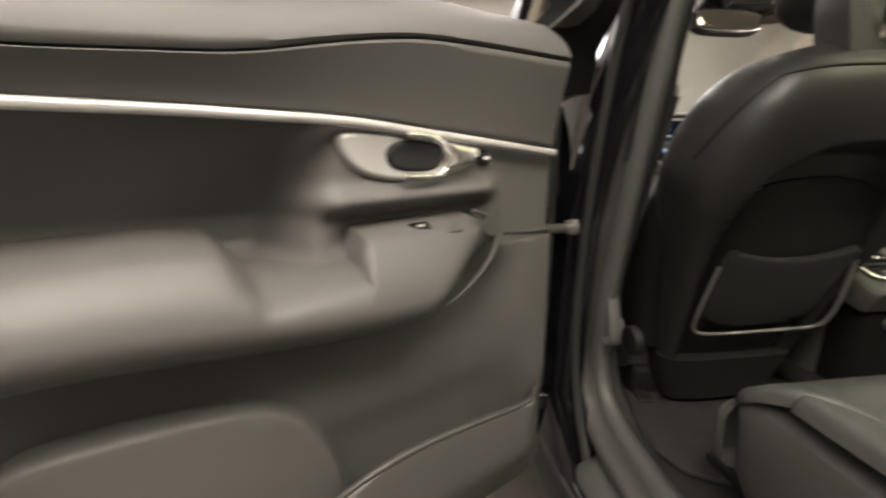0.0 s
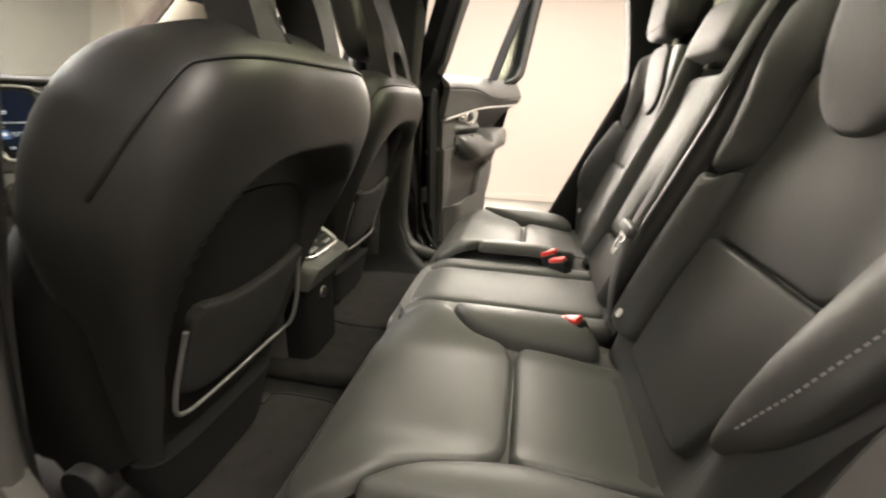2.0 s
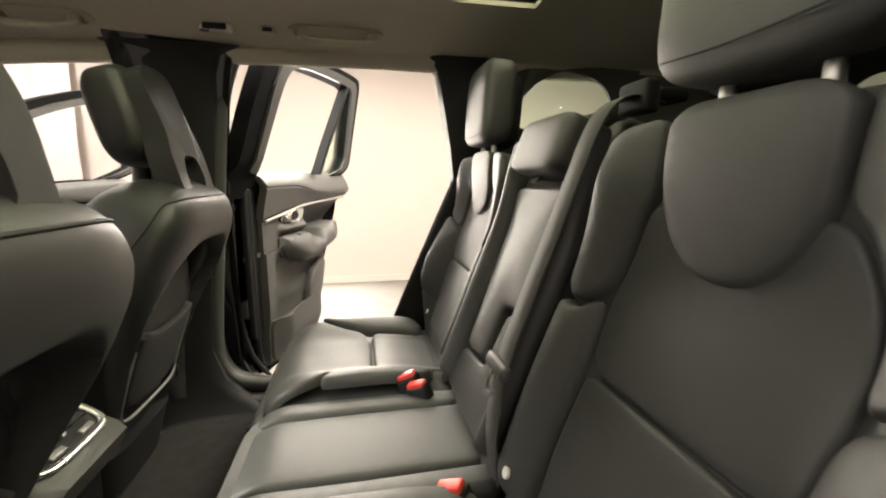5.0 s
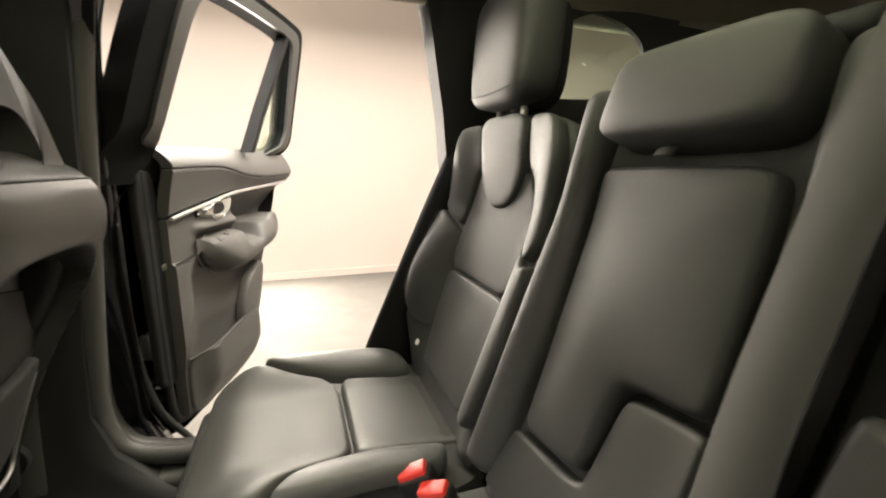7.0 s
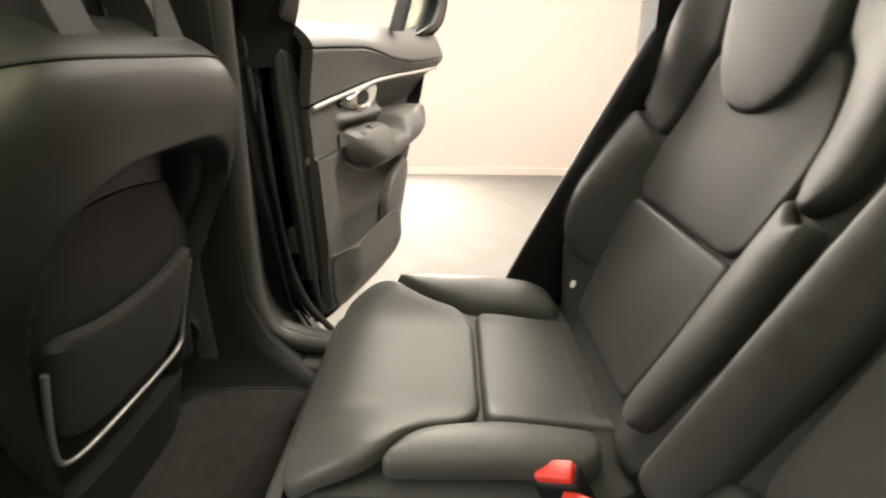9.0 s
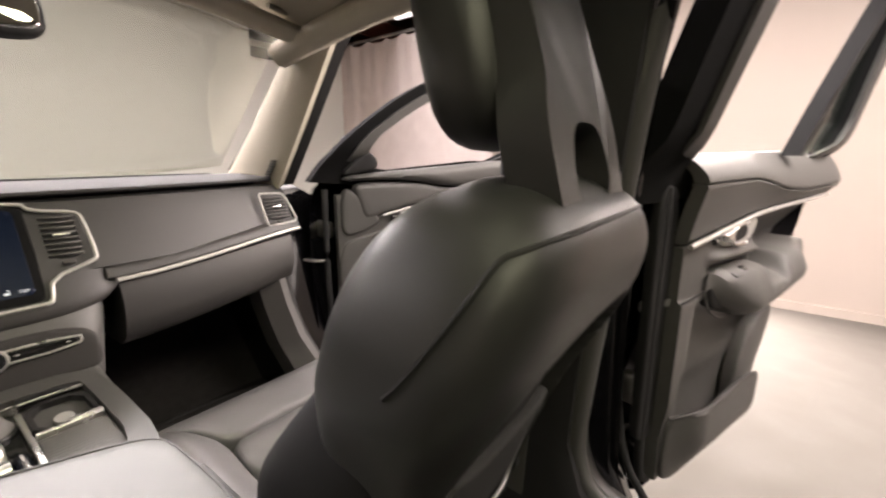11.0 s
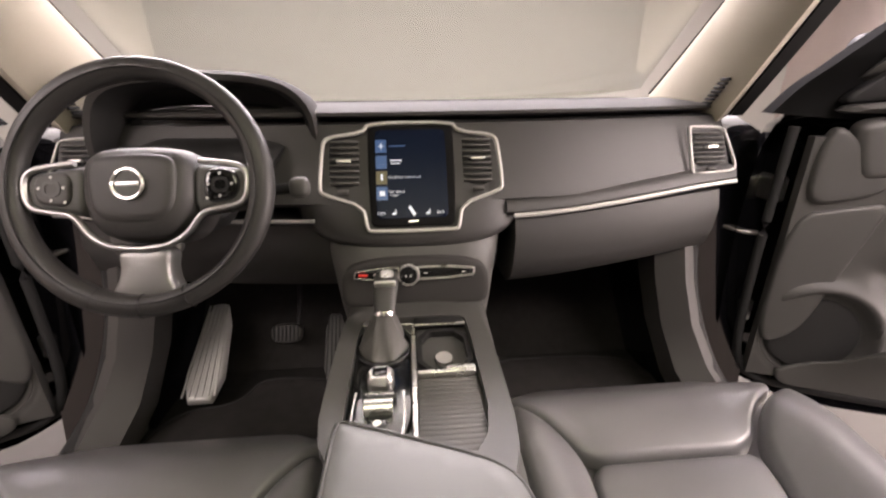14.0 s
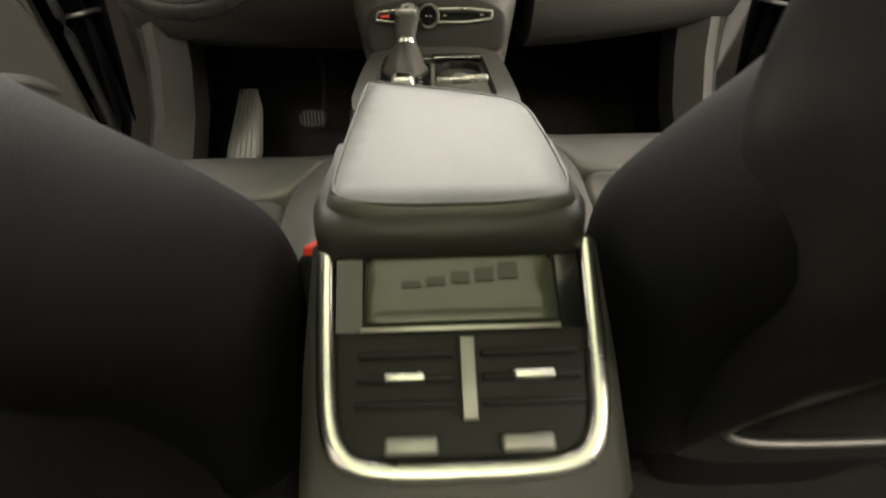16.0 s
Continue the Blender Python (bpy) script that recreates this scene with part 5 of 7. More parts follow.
def rear_door(s, hx, hy, angle, k, w):
    o, e, n = door_axes(hx, hy, angle, s)

    def d(u, v, h):
        """u from the hinge side of the inner panel, v height, h into the cabin; the window frame leans in."""
        lean = 0.24 * max(0, v - 1.16)
        return o + e * (u * k) + Vector((0, 0, v)) + n * (h + lean)
    root = thing("side_door", o + Vector((0, 0, 0.45)), "open black car rear door with charcoal inner trim and lowered window", "car door", "car doors", "thing")
    # outer shell
    part("shell", pad([(-0.10, 0.44), (-0.125, 0.8), (-0.145, 1.19), (0.80, 1.235), (0.76 + w, 1.05), (0.58 + w, 0.80), (0.44 + w, 0.60), (0.30 + 2 * w, 0.48), (0.2, 0.44)], lambda u, v, h: d(u, v, -0.03 - h), 0.11, 0.05, 0.03, base=0.0, times=2), PAINT, root)
    W_IN = [(-0.068, 1.172), (-0.02, 1.40), (0.02, 1.56), (0.09, 1.615), (0.59, 1.648), (0.635, 1.625), (0.665, 1.50), (0.735, 1.205)]
    part("window_frame", frame_panel([(-0.165, 1.125), (-0.182, 1.15), (-0.165, 1.22), (-0.13, 1.45), (-0.09, 1.60), (-0.02, 1.665), (0.69, 1.715), (0.75, 1.69), (0.775, 1.50), (0.83, 1.17)], W_IN, lambda u, v, h: d(u, v, h - 0.050 - 0.03 * smooth_step(1.26, 1.19, v)), 0.058, 120, 2), MATT, root)
    part("frame_trim", frame_panel([(-0.105, 1.145), (-0.06, 1.42), (-0.025, 1.585), (0.06, 1.645), (0.64, 1.685), (0.695, 1.655), (0.72, 1.50), (0.785, 1.18)], W_IN, lambda u, v, h: d(u, v, h + 0.008 - 0.045 * smooth_step(1.26, 1.19, v)), 0.012, 120, 2), TRIM, root)
    part("divider", loft([[tuple(d(u + a, v, b)) for a, b in ((-0.014, -0.02), (0.014, -0.02), (0.014, 0.02), (-0.014, 0.02))] for u, v in ((0.43, 1.22), (0.47, 1.36), (0.52, 1.50), (0.57, 1.64))]), BLACK, root)
    part("quarter_pane", loft([[tuple(d(u, v, b)) for u, b in ((u0, -0.012), (u1, -0.012), (u1, -0.008), (u0, -0.008))] for v, u0, u1 in ((1.23, 0.44, 0.74), (1.36, 0.48, 0.71), (1.50, 0.53, 0.68), (1.63, 0.58, 0.64))]), GLASS_GREEN, root, "green-tinted fixed pane", smooth=False).visible_shadow = False
    # inner card: one moulded skin in three bands, with the hollow behind the handle and above the armrest
    S1 = ((-0.05, 1.166), (0.10, 1.170), (0.22, 1.171), (0.30, 1.160), (0.40, 1.140), (0.55, 1.131), (0.85, 1.138))
    S2 = ((-0.05, 1.038), (0.0, 1.045), (0.15, 1.065), (0.30, 1.085), (0.45, 1.093), (0.60, 1.097), (0.85, 1.106))
    far = 0.0 if s > 0 else 0.10
    EDGE = ((0.49, 0.34 + far), (0.55, 0.46 + far), (0.67, 0.50 + far), (0.80, 0.60 + far), (0.96, 0.72 + far * 0.7), (1.05, 0.80), (1.12, 0.845), (1.25, 0.85))

    def curve(pts, x):
        i = next((k for k in range(1, len(pts) - 1) if pts[k][0] >= x), len(pts) - 1)
        f = min(1, max(0, (x - pts[i - 1][0]) / (pts[i][0] - pts[i - 1][0])))
        return pts[i - 1][1] + (pts[i][1] - pts[i - 1][1]) * f

    def soft(pts, x):
        return sum(curve(pts, x + q) for q in (-0.03, -0.02, -0.01, 0, 0.01, 0.02, 0.03)) / 7

    def D(u, v, h):
        """As d, with u in metres."""
        return o + e * u + Vector((0, 0, v)) + n * h

    def bank(x, mid, w):
        return math.exp(-((x - mid) / w) ** 2)

    def relief(u, v):
        top = soft(S2, u)
        h = -0.088 * min(1.0, max(0.0, (top - 0.002 - v) / 0.105)) ** 0.62 * smooth_step(0.310, 0.375, u + 0.25 * (v - 1.04)) * smooth_step(0.90, 0.955, v)
        h += 0.016 * bank(v, 1.000, 0.013) * smooth_step(0.07, 0.12, u) * smooth_step(0.38, 0.31, u)
        h -= 0.016 * smooth_step(0.994, 0.974, v) * smooth_step(0.93, 0.955, v) * smooth_step(0.09, 0.13, u) * smooth_step(0.35, 0.30, u)
        h -= 0.034 * smooth_step(0.93, 0.85, v) * smooth_step(0.02, 0.12, u) * (1 - 0.6 * smooth_step(0.80, 0.70, v))
        h -= 0.018 * smooth_step(0.80, 0.66, v) * smooth_step(-0.005, 0.05, u) * smooth_step(0.42, 0.34, u)
        h += 0.010 * smooth_step(0.12, 0.03, u) * smooth_step(0.60, 0.70, v) * smooth_step(0.925, 0.918, v)
        return h

    def skin(low, high, rows, form, cols=110):
        grid = []
        for j in range(rows + 1):
            q = j / rows
            line_ = []
            for i in range(cols + 1):
                u = -0.022 + (curve(EDGE, 1.0) + 0.03) * i / cols
                for _ in range(3):
                    v = low(u) + (high(u) - low(u)) * q
                    u = -0.022 + (curve(EDGE, v) + 0.022) * i / cols
                line_.append(tuple(form(u, v, q)))
            grid.append(line_)
        front_ = loft(grid, cap=False, closed=False)
        rim_ = grid[0] + [r[-1] for r in grid[1:-1]] + grid[-1][::-1] + [r[0] for r in grid[-2:0:-1]]
        return join(front_, loft([rim_, [tuple(Vector(p) - n * 0.03) for p in rim_]], cap=False))

    def groove(q, edge_):
        return math.sqrt(max(0.0, 1 - (1 - min(1, q / edge_)) ** 2))
    card = part("inner_card", skin(lambda u: 0.495, lambda u: soft(S2, u) - 0.004, 120, lambda u, v, q: D(u, v, 0.006 + relief(u, v))), DOOR_TRIM, root)
    part("upper_panel", skin(lambda u: soft(S2, u) + 0.004, lambda u: soft(S1, u) - 0.0012, 24, lambda u, v, q: D(u, v, 0.002 + 0.010 * groove(q, 0.08) + 0.026 * q ** 1.3 - 0.004 * (1 - groove(1 - q, 0.05)))), DOOR_TRIM, card)
    part("upper_roll", skin(lambda u: soft(S1, u) + 0.0012, lambda u: 1.222 + 0.02 * u, 20, lambda u, v, q: D(u, v, 0.038 - 0.052 * q ** 1.7 - 0.004 * (1 - groove(q, 0.06)))), DOOR_TRIM, card)
    strip = [D(u, soft(S2, u), 0.017) for u in LIN(-0.020, curve(EDGE, 1.10) - 0.012, 40)]
    part("bright_strip", sweep(strip, box_section(0.005, 0.005, 0.5), times=0), PALE, card, "satin chrome strip")
    part("plate_joint", sweep([D(u, 0.924 + 0.11 * max(0, u), 0.0155) for u in (-0.02, 0.02, 0.05, 0.075)], box_section(0.0012, 0.002), times=0), BLACK, card)
    # grip handle: polished dish, ring and pull, lock button
    cup = part("handle_bowl", pad([(0.120, 1.058), (0.20, 1.068), (0.305, 1.079), (0.316, 1.068), (0.306, 1.043), (0.285, 1.026), (0.245, 1.016), (0.165, 1.018), (0.128, 1.032)], D, 0.018, 0.008, -0.006, times=2), PALE, card, "chrome door handle bowl")
    part("handle_recess", pad([(0.183, 1.062), (0.245, 1.068), (0.262, 1.050), (0.250, 1.030), (0.195, 1.026), (0.176, 1.042)], lambda u, v, h: D(u, v, h + 0.009), 0.010, 0.006, -0.004), BLACK, cup)
    ring_ = [D(0.219 + 0.044 * math.copysign(abs(math.cos(a)) ** 0.7, math.cos(a)), 1.046 + 0.024 * math.copysign(abs(math.sin(a)) ** 0.7, math.sin(a)) + 0.005 * math.cos(a), 0.021 + 0.003 * math.cos(a)) for a in LIN(0.42 * math.pi, 1.62 * math.pi, 33)]
    part("ring", sweep(ring_, box_section(0.0045, 0.003, 0.7), n=50, up=tuple(n)), CHROME, cup)
    part("pull_lever", pad([(0.124, 1.056), (0.178, 1.064), (0.170, 1.046), (0.176, 1.028), (0.13, 1.034)], D, 0.024, 0.006, 0.002, times=2, cut=0.006), CHROME, cup)
    part("lock_button", pad([(0.098, 1.050), (0.118, 1.053), (0.120, 1.030), (0.102, 1.027)], D, 0.014, 0.004, 0.0, times=2), GLOSS, cup)
    part("lock_mark", rbox(D(0.109, 1.040, 0.0145), (0.009, 0.004, 0.001), 0, (e, Vector((0, 0, 1)), n)), WHITE, cup, smooth=False)
    # armrest: sloped top with a finger notch, round nose, window switch
    arm = []
    for u in LIN(0.084, 0.70 + far, 150):
        f = smooth_step(0.075, 0.25, u)
        top = 0.948 + 0.022 * smooth_step(0.084, 0.15, u) + 0.012 * smooth_step(0.40, 0.50, u)
        lid_ = top - 0.034 * smooth_step(0.303, 0.309, u) * smooth_step(0.445, 0.408, u)
        low = 0.926 - 0.082 * f + 0.040 * smooth_step(0.24, 0.62, u)
        out = 0.014 + 0.062 * f
        if s > 0:
            out *= 0.22 + 0.78 * smooth_step(0.70, 0.50, u)
        arm.append([tuple(D(u, v, h)) for v, h in ((lid_, -0.100), (lid_, -0.004), (lid_ - 0.001, out * 0.20), (lid_ - 0.005, out * 0.46), (lid_ - 0.012, out * 0.64), (min(lid_ - 0.018, low + 0.070), out * 0.88), (low + 0.048, out), (low + 0.034, out * 0.98), (low + 0.018, out * 0.82),
                                                   (low + 0.006, out * 0.55), (low, out * 0.30), (low - 0.004, -0.03))])
    armrest = part("armrest", loft(arm), DOOR_TRIM, card)
    slope = (e, (n * 0.90 - Vector((0, 0, 0.42))).normalized(), (n * 0.42 + Vector((0, 0, 0.90))).normalized())
    part("switch_plate", rbox(D(0.225, 0.960, 0.026), (0.115, 0.030, 0.006), 0.002, slope), TRIM, armrest)
    part("window_switch", rbox(D(0.225, 0.963, 0.029), (0.026, 0.018, 0.008), 0.003, slope), GLOSS, armrest)
    part("switch_mark", rbox(D(0.225, 0.9665, 0.031), (0.009, 0.004, 0.002), 0.0005, slope, seg=1), CHROME, armrest)
    loop = [D(u, v, 0.012) for u, v in ((0.13, 0.972), (0.095, 0.958), (0.082, 0.935), (0.092, 0.905), (0.125, 0.872), (0.17, 0.848), (0.23, 0.838), (0.35, 0.845), (0.5, 0.868), (0.62, 0.890))]
    part("armrest_surround", sweep(loop, box_section(0.0025, 0.0035, 0.8), n=60, up=tuple(n)), DOOR_TRIM, card)
    if s > 0:
        part("storage_cup", pad([(0.096, 0.942), (0.15, 0.940), (0.23, 0.900), (0.20, 0.868), (0.145, 0.872), (0.105, 0.905)], D, 0.016, 0.008, 0.0, times=2), BLACK, armrest)
    # speaker cover and map pocket with an open top
    part("speaker_cover", pad([(0.335, 0.52), (0.33, 0.62), (0.345, 0.70), (0.385, 0.768), (0.44, 0.795), (0.50 + far, 0.825 - 0.1 * far), (0.535 + far, 0.80), (0.50 + far, 0.70), (0.43 + far, 0.58), (0.38 + far, 0.53)], lambda u, v, h: D(u, v, h - 0.004), 0.016, 0.007, 0.010, n=130, cut=0.04), DOOR_TRIM, card)
    lip = [(-0.012, 0.655), (0.055, 0.672), (0.15, 0.684), (0.26, 0.692), (0.32, 0.686), (0.37, 0.655), (0.385, 0.62)]

    def pouch(u, v, h):
        return D(u, v, 0.012 + 0.046 * smooth_step(-0.02, 0.06, u) * smooth_step(0.43, 0.33, u) * smooth_step(0.47, 0.60, v) + h)
    part("door_pocket", pad(lip + [(0.385 + 0.4 * far, 0.56), (0.34, 0.51), (0.25, 0.488), (0.0, 0.488), (-0.018, 0.52)], pouch, 0.006, 0.005, 0.0, n=130, cut=0.02, base=0.004), DOOR_TRIM, card)
    part("pocket_lip", sweep([pouch(u, v, 0.003) for u, v in lip], circle(0.0045, 8), n=50), TRIM_GREY, card)
    # hinge side: seals, check strap, lower edge
    part("edge_seal", sweep([d(-0.055, 1.16, -0.02), d(-0.055, 0.8, -0.02), d(-0.05, 0.5, -0.02), d(0.0, 0.475, -0.02), d(0.2, 0.47, -0.02), d(0.34, 0.49, -0.02)], circle(0.011, 8), n=40), RUBBER, root)
    part("check_strap", sweep([D(0.012, 0.926, -0.012), D(-0.012, 0.924, -0.004), Vector((0.851 * s, 0.136, 0.908))], box_section(0.0035, 0.0075), n=14), STEEL, root, "steel door check strap")
    part("strap_bracket", join(rbox((0.848 * s, 0.140, 0.908), (0.020, 0.034, 0.022), 0.005), disc((0.848 * s, 0.130, 0.918), 0.008, 0.006, (0, 0, 1))), STEEL, root)
    part("latch_plug", rbox(d(-0.06, 0.72, -0.05), (0.03, 0.03, 0.07), 0.008, (e, n, Vector((0, 0, 1)))), STEEL, root)
    part("cheater_panel", pad([(-0.075, 0.60), (-0.085, 1.10), (-0.07, 1.165), (-0.035, 1.175), (-0.015, 1.12), (-0.005, 1.05), (-0.012, 0.60)], lambda u, v, h: d(u, v, h - 0.022), 0.008, 0.006, 0.0, times=2, cut=0.02), BLACK, root)
    return root


rear_door(1, 0.89, 0.088, -18, 1.07, 0.0)
rear_door(-1, 0.945, 0.060, -29, 0.88, 0.16)


def front_door(s):
    o, e, n = door_axes(0.90, 1.16, -20, s)

    def d(u, v, h):
        lean = 0.10 * max(0, v - 1.16)
        return o + e * u + Vector((0, 0, v)) + n * (h + lean)
    root = thing("side_door", o + Vector((0, 0, 0.45)), "open black car front door with charcoal inner trim and lowered window", "car door", "car doors", "thing")
    part("shell", pad([(-0.09, 0.37), (-0.12, 0.8), (-0.11, 1.12), (0.0, 1.15), (0.88, 1.22), (0.88, 0.9), (0.86, 0.6), (0.80, 0.37)], lambda u, v, h: d(u, v, -0.03 - h), 0.11, 0.05, 0.03, base=0.0, times=2), PAINT, root)
    W_IN = [(0.070, 1.150), (0.105, 1.265), (0.249, 1.366), (0.427, 1.463), (0.609, 1.531), (0.78, 1.572), (0.89, 1.585), (0.885, 1.54), (0.79, 1.180)]
    part("window_frame", frame_panel([(-0.13, 1.10), (-0.04, 1.222), (0.066, 1.318), (0.237, 1.437), (0.414, 1.522), (0.595, 1.586), (0.78, 1.629), (0.93, 1.648), (0.945, 1.59), (0.855, 1.15)], W_IN, lambda u, v, h: d(u, v, h - 0.045 - 0.03 * smooth_step(1.24, 1.17, v)), 0.055, 140, 1), MATT, root)
    part("frame_trim", frame_panel([(0.0, 1.165), (0.07, 1.278), (0.243, 1.400), (0.423, 1.493), (0.603, 1.558), (0.78, 1.599), (0.912, 1.614), (0.918, 1.57), (0.835, 1.16)], W_IN, lambda u, v, h: d(u, v, h + 0.010 - 0.045 * smooth_step(1.24, 1.17, v)), 0.012, 140, 1), TRIM, root)
    part("mirror_sail", pad([(-0.02, 1.14), (0.13, 1.165), (0.135, 1.20), (0.10, 1.235), (0.06, 1.215)], d, 0.014, 0.01, 0.0, times=2), BLACK, root)
    part("wing_mirror", blob(d(0.075, 1.235, -0.10), 0.035, 0.06, 0.055, 0.6, (e, n, Vector((0, 0, 1)))), BLACK, root)
    def edge_line(pts, u):
        return float(np.interp(u, [p[0] for p in pts], [p[1] for p in pts]))
    TOP = ((-0.03, 1.08), (0.02, 1.10), (0.10, 0.99), (0.145, 0.996), (0.25, 1.016), (0.34, 1.031), (0.413, 1.040), (0.55, 1.054), (0.82, 1.063))

    def relief(u, v):
        top = edge_line(TOP, u)
        r = math.hypot(u - 0.095, (v - 0.595) * 0.95)
        h = -0.050 * min(1.0, max(0.0, (top - 0.002 - v) / 0.09)) ** 0.75 * smooth_step(0.39, 0.46, u) * smooth_step(0.87, 0.91, v)
        h -= 0.055 * smooth_step(0.84, 0.72, v) * smooth_step(0.145, 0.215, r) * smooth_step(0.10, 0.24, u)
        h += 0.020 * math.exp(-((r - 0.128) / 0.018) ** 2) * smooth_step(-0.06, 0.08, (u - 0.095) + (v - 0.595))
        h -= 0.010 * smooth_step(0.125, 0.105, r)
        return h
    cols, rows = 100, 110
    grid = []
    for j in range(rows + 1):
        line_ = []
        for i in range(cols + 1):
            u = -0.025 + 0.835 * i / cols
            v = 0.465 + (min(edge_line(TOP, u), 1.08) - 0.465) * j / rows
            line_.append(tuple(d(u, v, 0.002 + relief(u, v))))
        grid.append(line_)
    rim_ = grid[0] + [r[-1] for r in grid[1:-1]] + grid[-1][::-1] + [r[0] for r in grid[-2:0:-1]]
    card = part("inner_card", join(loft(grid, cap=False, closed=False), loft([rim_, [tuple(Vector(p) - n * 0.03) for p in rim_]], cap=False)), FRONT_TRIM, root)
    part("upper_roll", pad([(0.0, 1.128), (0.13, 1.130), (0.22, 1.127), (0.31, 1.120), (0.42, 1.098), (0.55, 1.094), (0.80, 1.090), (0.815, 1.15), (0.81, 1.205), (0.45, 1.178), (0.1, 1.155), (0.0, 1.145)], d, 0.032, 0.03, 0.004, n=110, times=2), FRONT_TRIM, card)
    part("upper_panel", pad([(0.03, 1.122), (0.20, 1.121), (0.31, 1.113), (0.42, 1.091), (0.55, 1.087), (0.78, 1.083), (0.79, 1.074), (0.55, 1.064), (0.413, 1.050), (0.25, 1.026), (0.14, 1.0), (0.07, 0.985), (0.05, 1.05)], d, 0.022, 0.02, 0.0, n=110, times=2), FRONT_TRIM, card)
    line = [d(u, v, 0.02) for u, v in ((0.145, 1.0), (0.25, 1.020), (0.34, 1.035), (0.413, 1.044), (0.55, 1.058), (0.80, 1.067))]
    part("bright_strip", sweep(line, box_section(0.004, 0.0045, 0.5), n=40), PALE, card, "satin chrome strip")
    part("front_plate", pad([(-0.03, 0.55), (-0.03, 0.905), (0.08, 0.93), (0.15, 0.945), (0.14, 0.88), (0.10, 0.75), (0.06, 0.6)], d, 0.010, 0.01, 0.0, times=2), FRONT_TRIM, card)
    part("tweeter_panel", pad([(-0.015, 0.925), (0.10, 0.95), (0.145, 0.985), (0.06, 1.07), (0.01, 1.11), (-0.015, 1.06)], d, 0.016, 0.012, 0.0, times=2), FRONT_TRIM, card)
    cup = part("handle_bowl", pad([(0.215, 1.010), (0.42, 1.038), (0.41, 1.010), (0.37, 0.985), (0.28, 0.972), (0.225, 0.985)], d, 0.014, 0.008, -0.012, times=2), CHROME, card, "chrome door handle bowl")
    part("handle_recess", pad([(0.29, 1.01), (0.36, 1.02), (0.355, 0.995), (0.335, 0.982), (0.295, 0.982)], lambda u, v, h: d(u, v, h + 0.004), 0.011, 0.006, -0.008), BLACK, cup)
    part("pull_lever", sweep([d(0.325 + 0.045 * math.cos(a), 1.0 + 0.024 * math.sin(a), 0.019) for a in LIN(1.75, 4.55, 14)], box_section(0.007, 0.005, 0.7), n=36, up=tuple(n)), CHROME, cup)
    part("lock_button", rbox(d(0.195, 0.985, 0.014), (0.03, 0.022, 0.012), 0.004, (e, Vector((0, 0, 1)), n)), GLOSS, cup)
    arm = []
    for u in LIN(0.20, 0.795, 22):
        f = smooth_step(0.20, 0.30, u)
        top = 0.90 + 0.028 * f + 0.004 * u
        if 0.42 < u < 0.54:
            top -= 0.018 * smooth_step(0.42, 0.435, u) * smooth_step(0.54, 0.52, u)
        low = 0.885 - 0.045 * f + 0.03 * smooth_step(0.3, 0.8, u)
        out = 0.012 + 0.075 * f
        arm.append([tuple(d(u, top, -0.01)), tuple(d(u, top + 0.004, out * 0.55)), tuple(d(u, top - 0.004, out * 0.86)), tuple(d(u, top - 0.02, out)), tuple(d(u, (top + low) / 2 - 0.008, out * 0.97)), tuple(d(u, low + 0.008, out * 0.72)), tuple(d(u, low, out * 0.5)), tuple(d(u, low - 0.005, -0.01))])
    armrest = part("armrest", loft(arm), FRONT_TRIM, card)
    part("switch_plate", rbox(d(0.33, 0.932, 0.04), (0.15, 0.045, 0.010), 0.004, (e, n, Vector((0, 0, 1)))), BLACK, armrest)
    for q in range(2):
        part("window_switch", rbox(d(0.31 + 0.045 * q, 0.939, 0.045), (0.026, 0.022, 0.010), 0.004, (e, n, Vector((0, 0, 1)))), TRIM_GREY, armrest)
    loop = [d(u, v, 0.012) for u, v in ((0.42, 0.965), (0.30, 0.962), (0.20, 0.945), (0.175, 0.91), (0.20, 0.865), (0.26, 0.825), (0.37, 0.795), (0.55, 0.80), (0.78, 0.835))]
    part("armrest_surround", sweep(loop, box_section(0.005, 0.008, 0.8), n=50, up=tuple(n)), FRONT_TRIM, card)
    part("speaker_grille", pad([(0.095 + 0.104 * math.cos(a), 0.595 + 0.104 * math.sin(a)) for a in LIN(0, 5.9, 16)], lambda u, v, h: d(u, v, h - 0.010), 0.010, 0.012, 0.004), MESH, card)
    part("speaker_edge", tube([d(0.095 + 0.112 * math.cos(a), 0.595 + 0.112 * math.sin(a), 0.004) for a in LIN(3.3, 5.9, 20)], 0.0022, times=0, n=6), TRIM_GREY, card)

    def pouch(u, v, h):
        return d(u, v, 0.010 + 0.050 * smooth_step(0.06, 0.26, u) * smooth_step(0.45, 0.60, v) + h)
    lip = [(0.10, 0.525), (0.155, 0.545), (0.205, 0.595), (0.26, 0.637), (0.33, 0.655), (0.55, 0.690), (0.785, 0.728)]
    part("door_pocket", pad(lip + [(0.79, 0.6), (0.765, 0.46), (0.4, 0.44), (0.05, 0.45), (0.03, 0.49)], pouch, 0.006, 0.005, 0.0, n=150, times=2, cut=0.02, base=0.004), FRONT_TRIM, card)
    part("pocket_lip", sweep([pouch(u, v, 0.003) for u, v in lip], circle(0.004, 8), n=60), FRONT_TRIM, card)
    part("edge_seal", sweep([d(-0.06, 1.10, -0.02), d(-0.065, 0.8, -0.02), d(-0.055, 0.5, -0.02), d(0.0, 0.43, -0.02), d(0.3, 0.41, -0.02), d(0.74, 0.42, -0.02)], circle(0.011, 8), n=40), RUBBER, root)
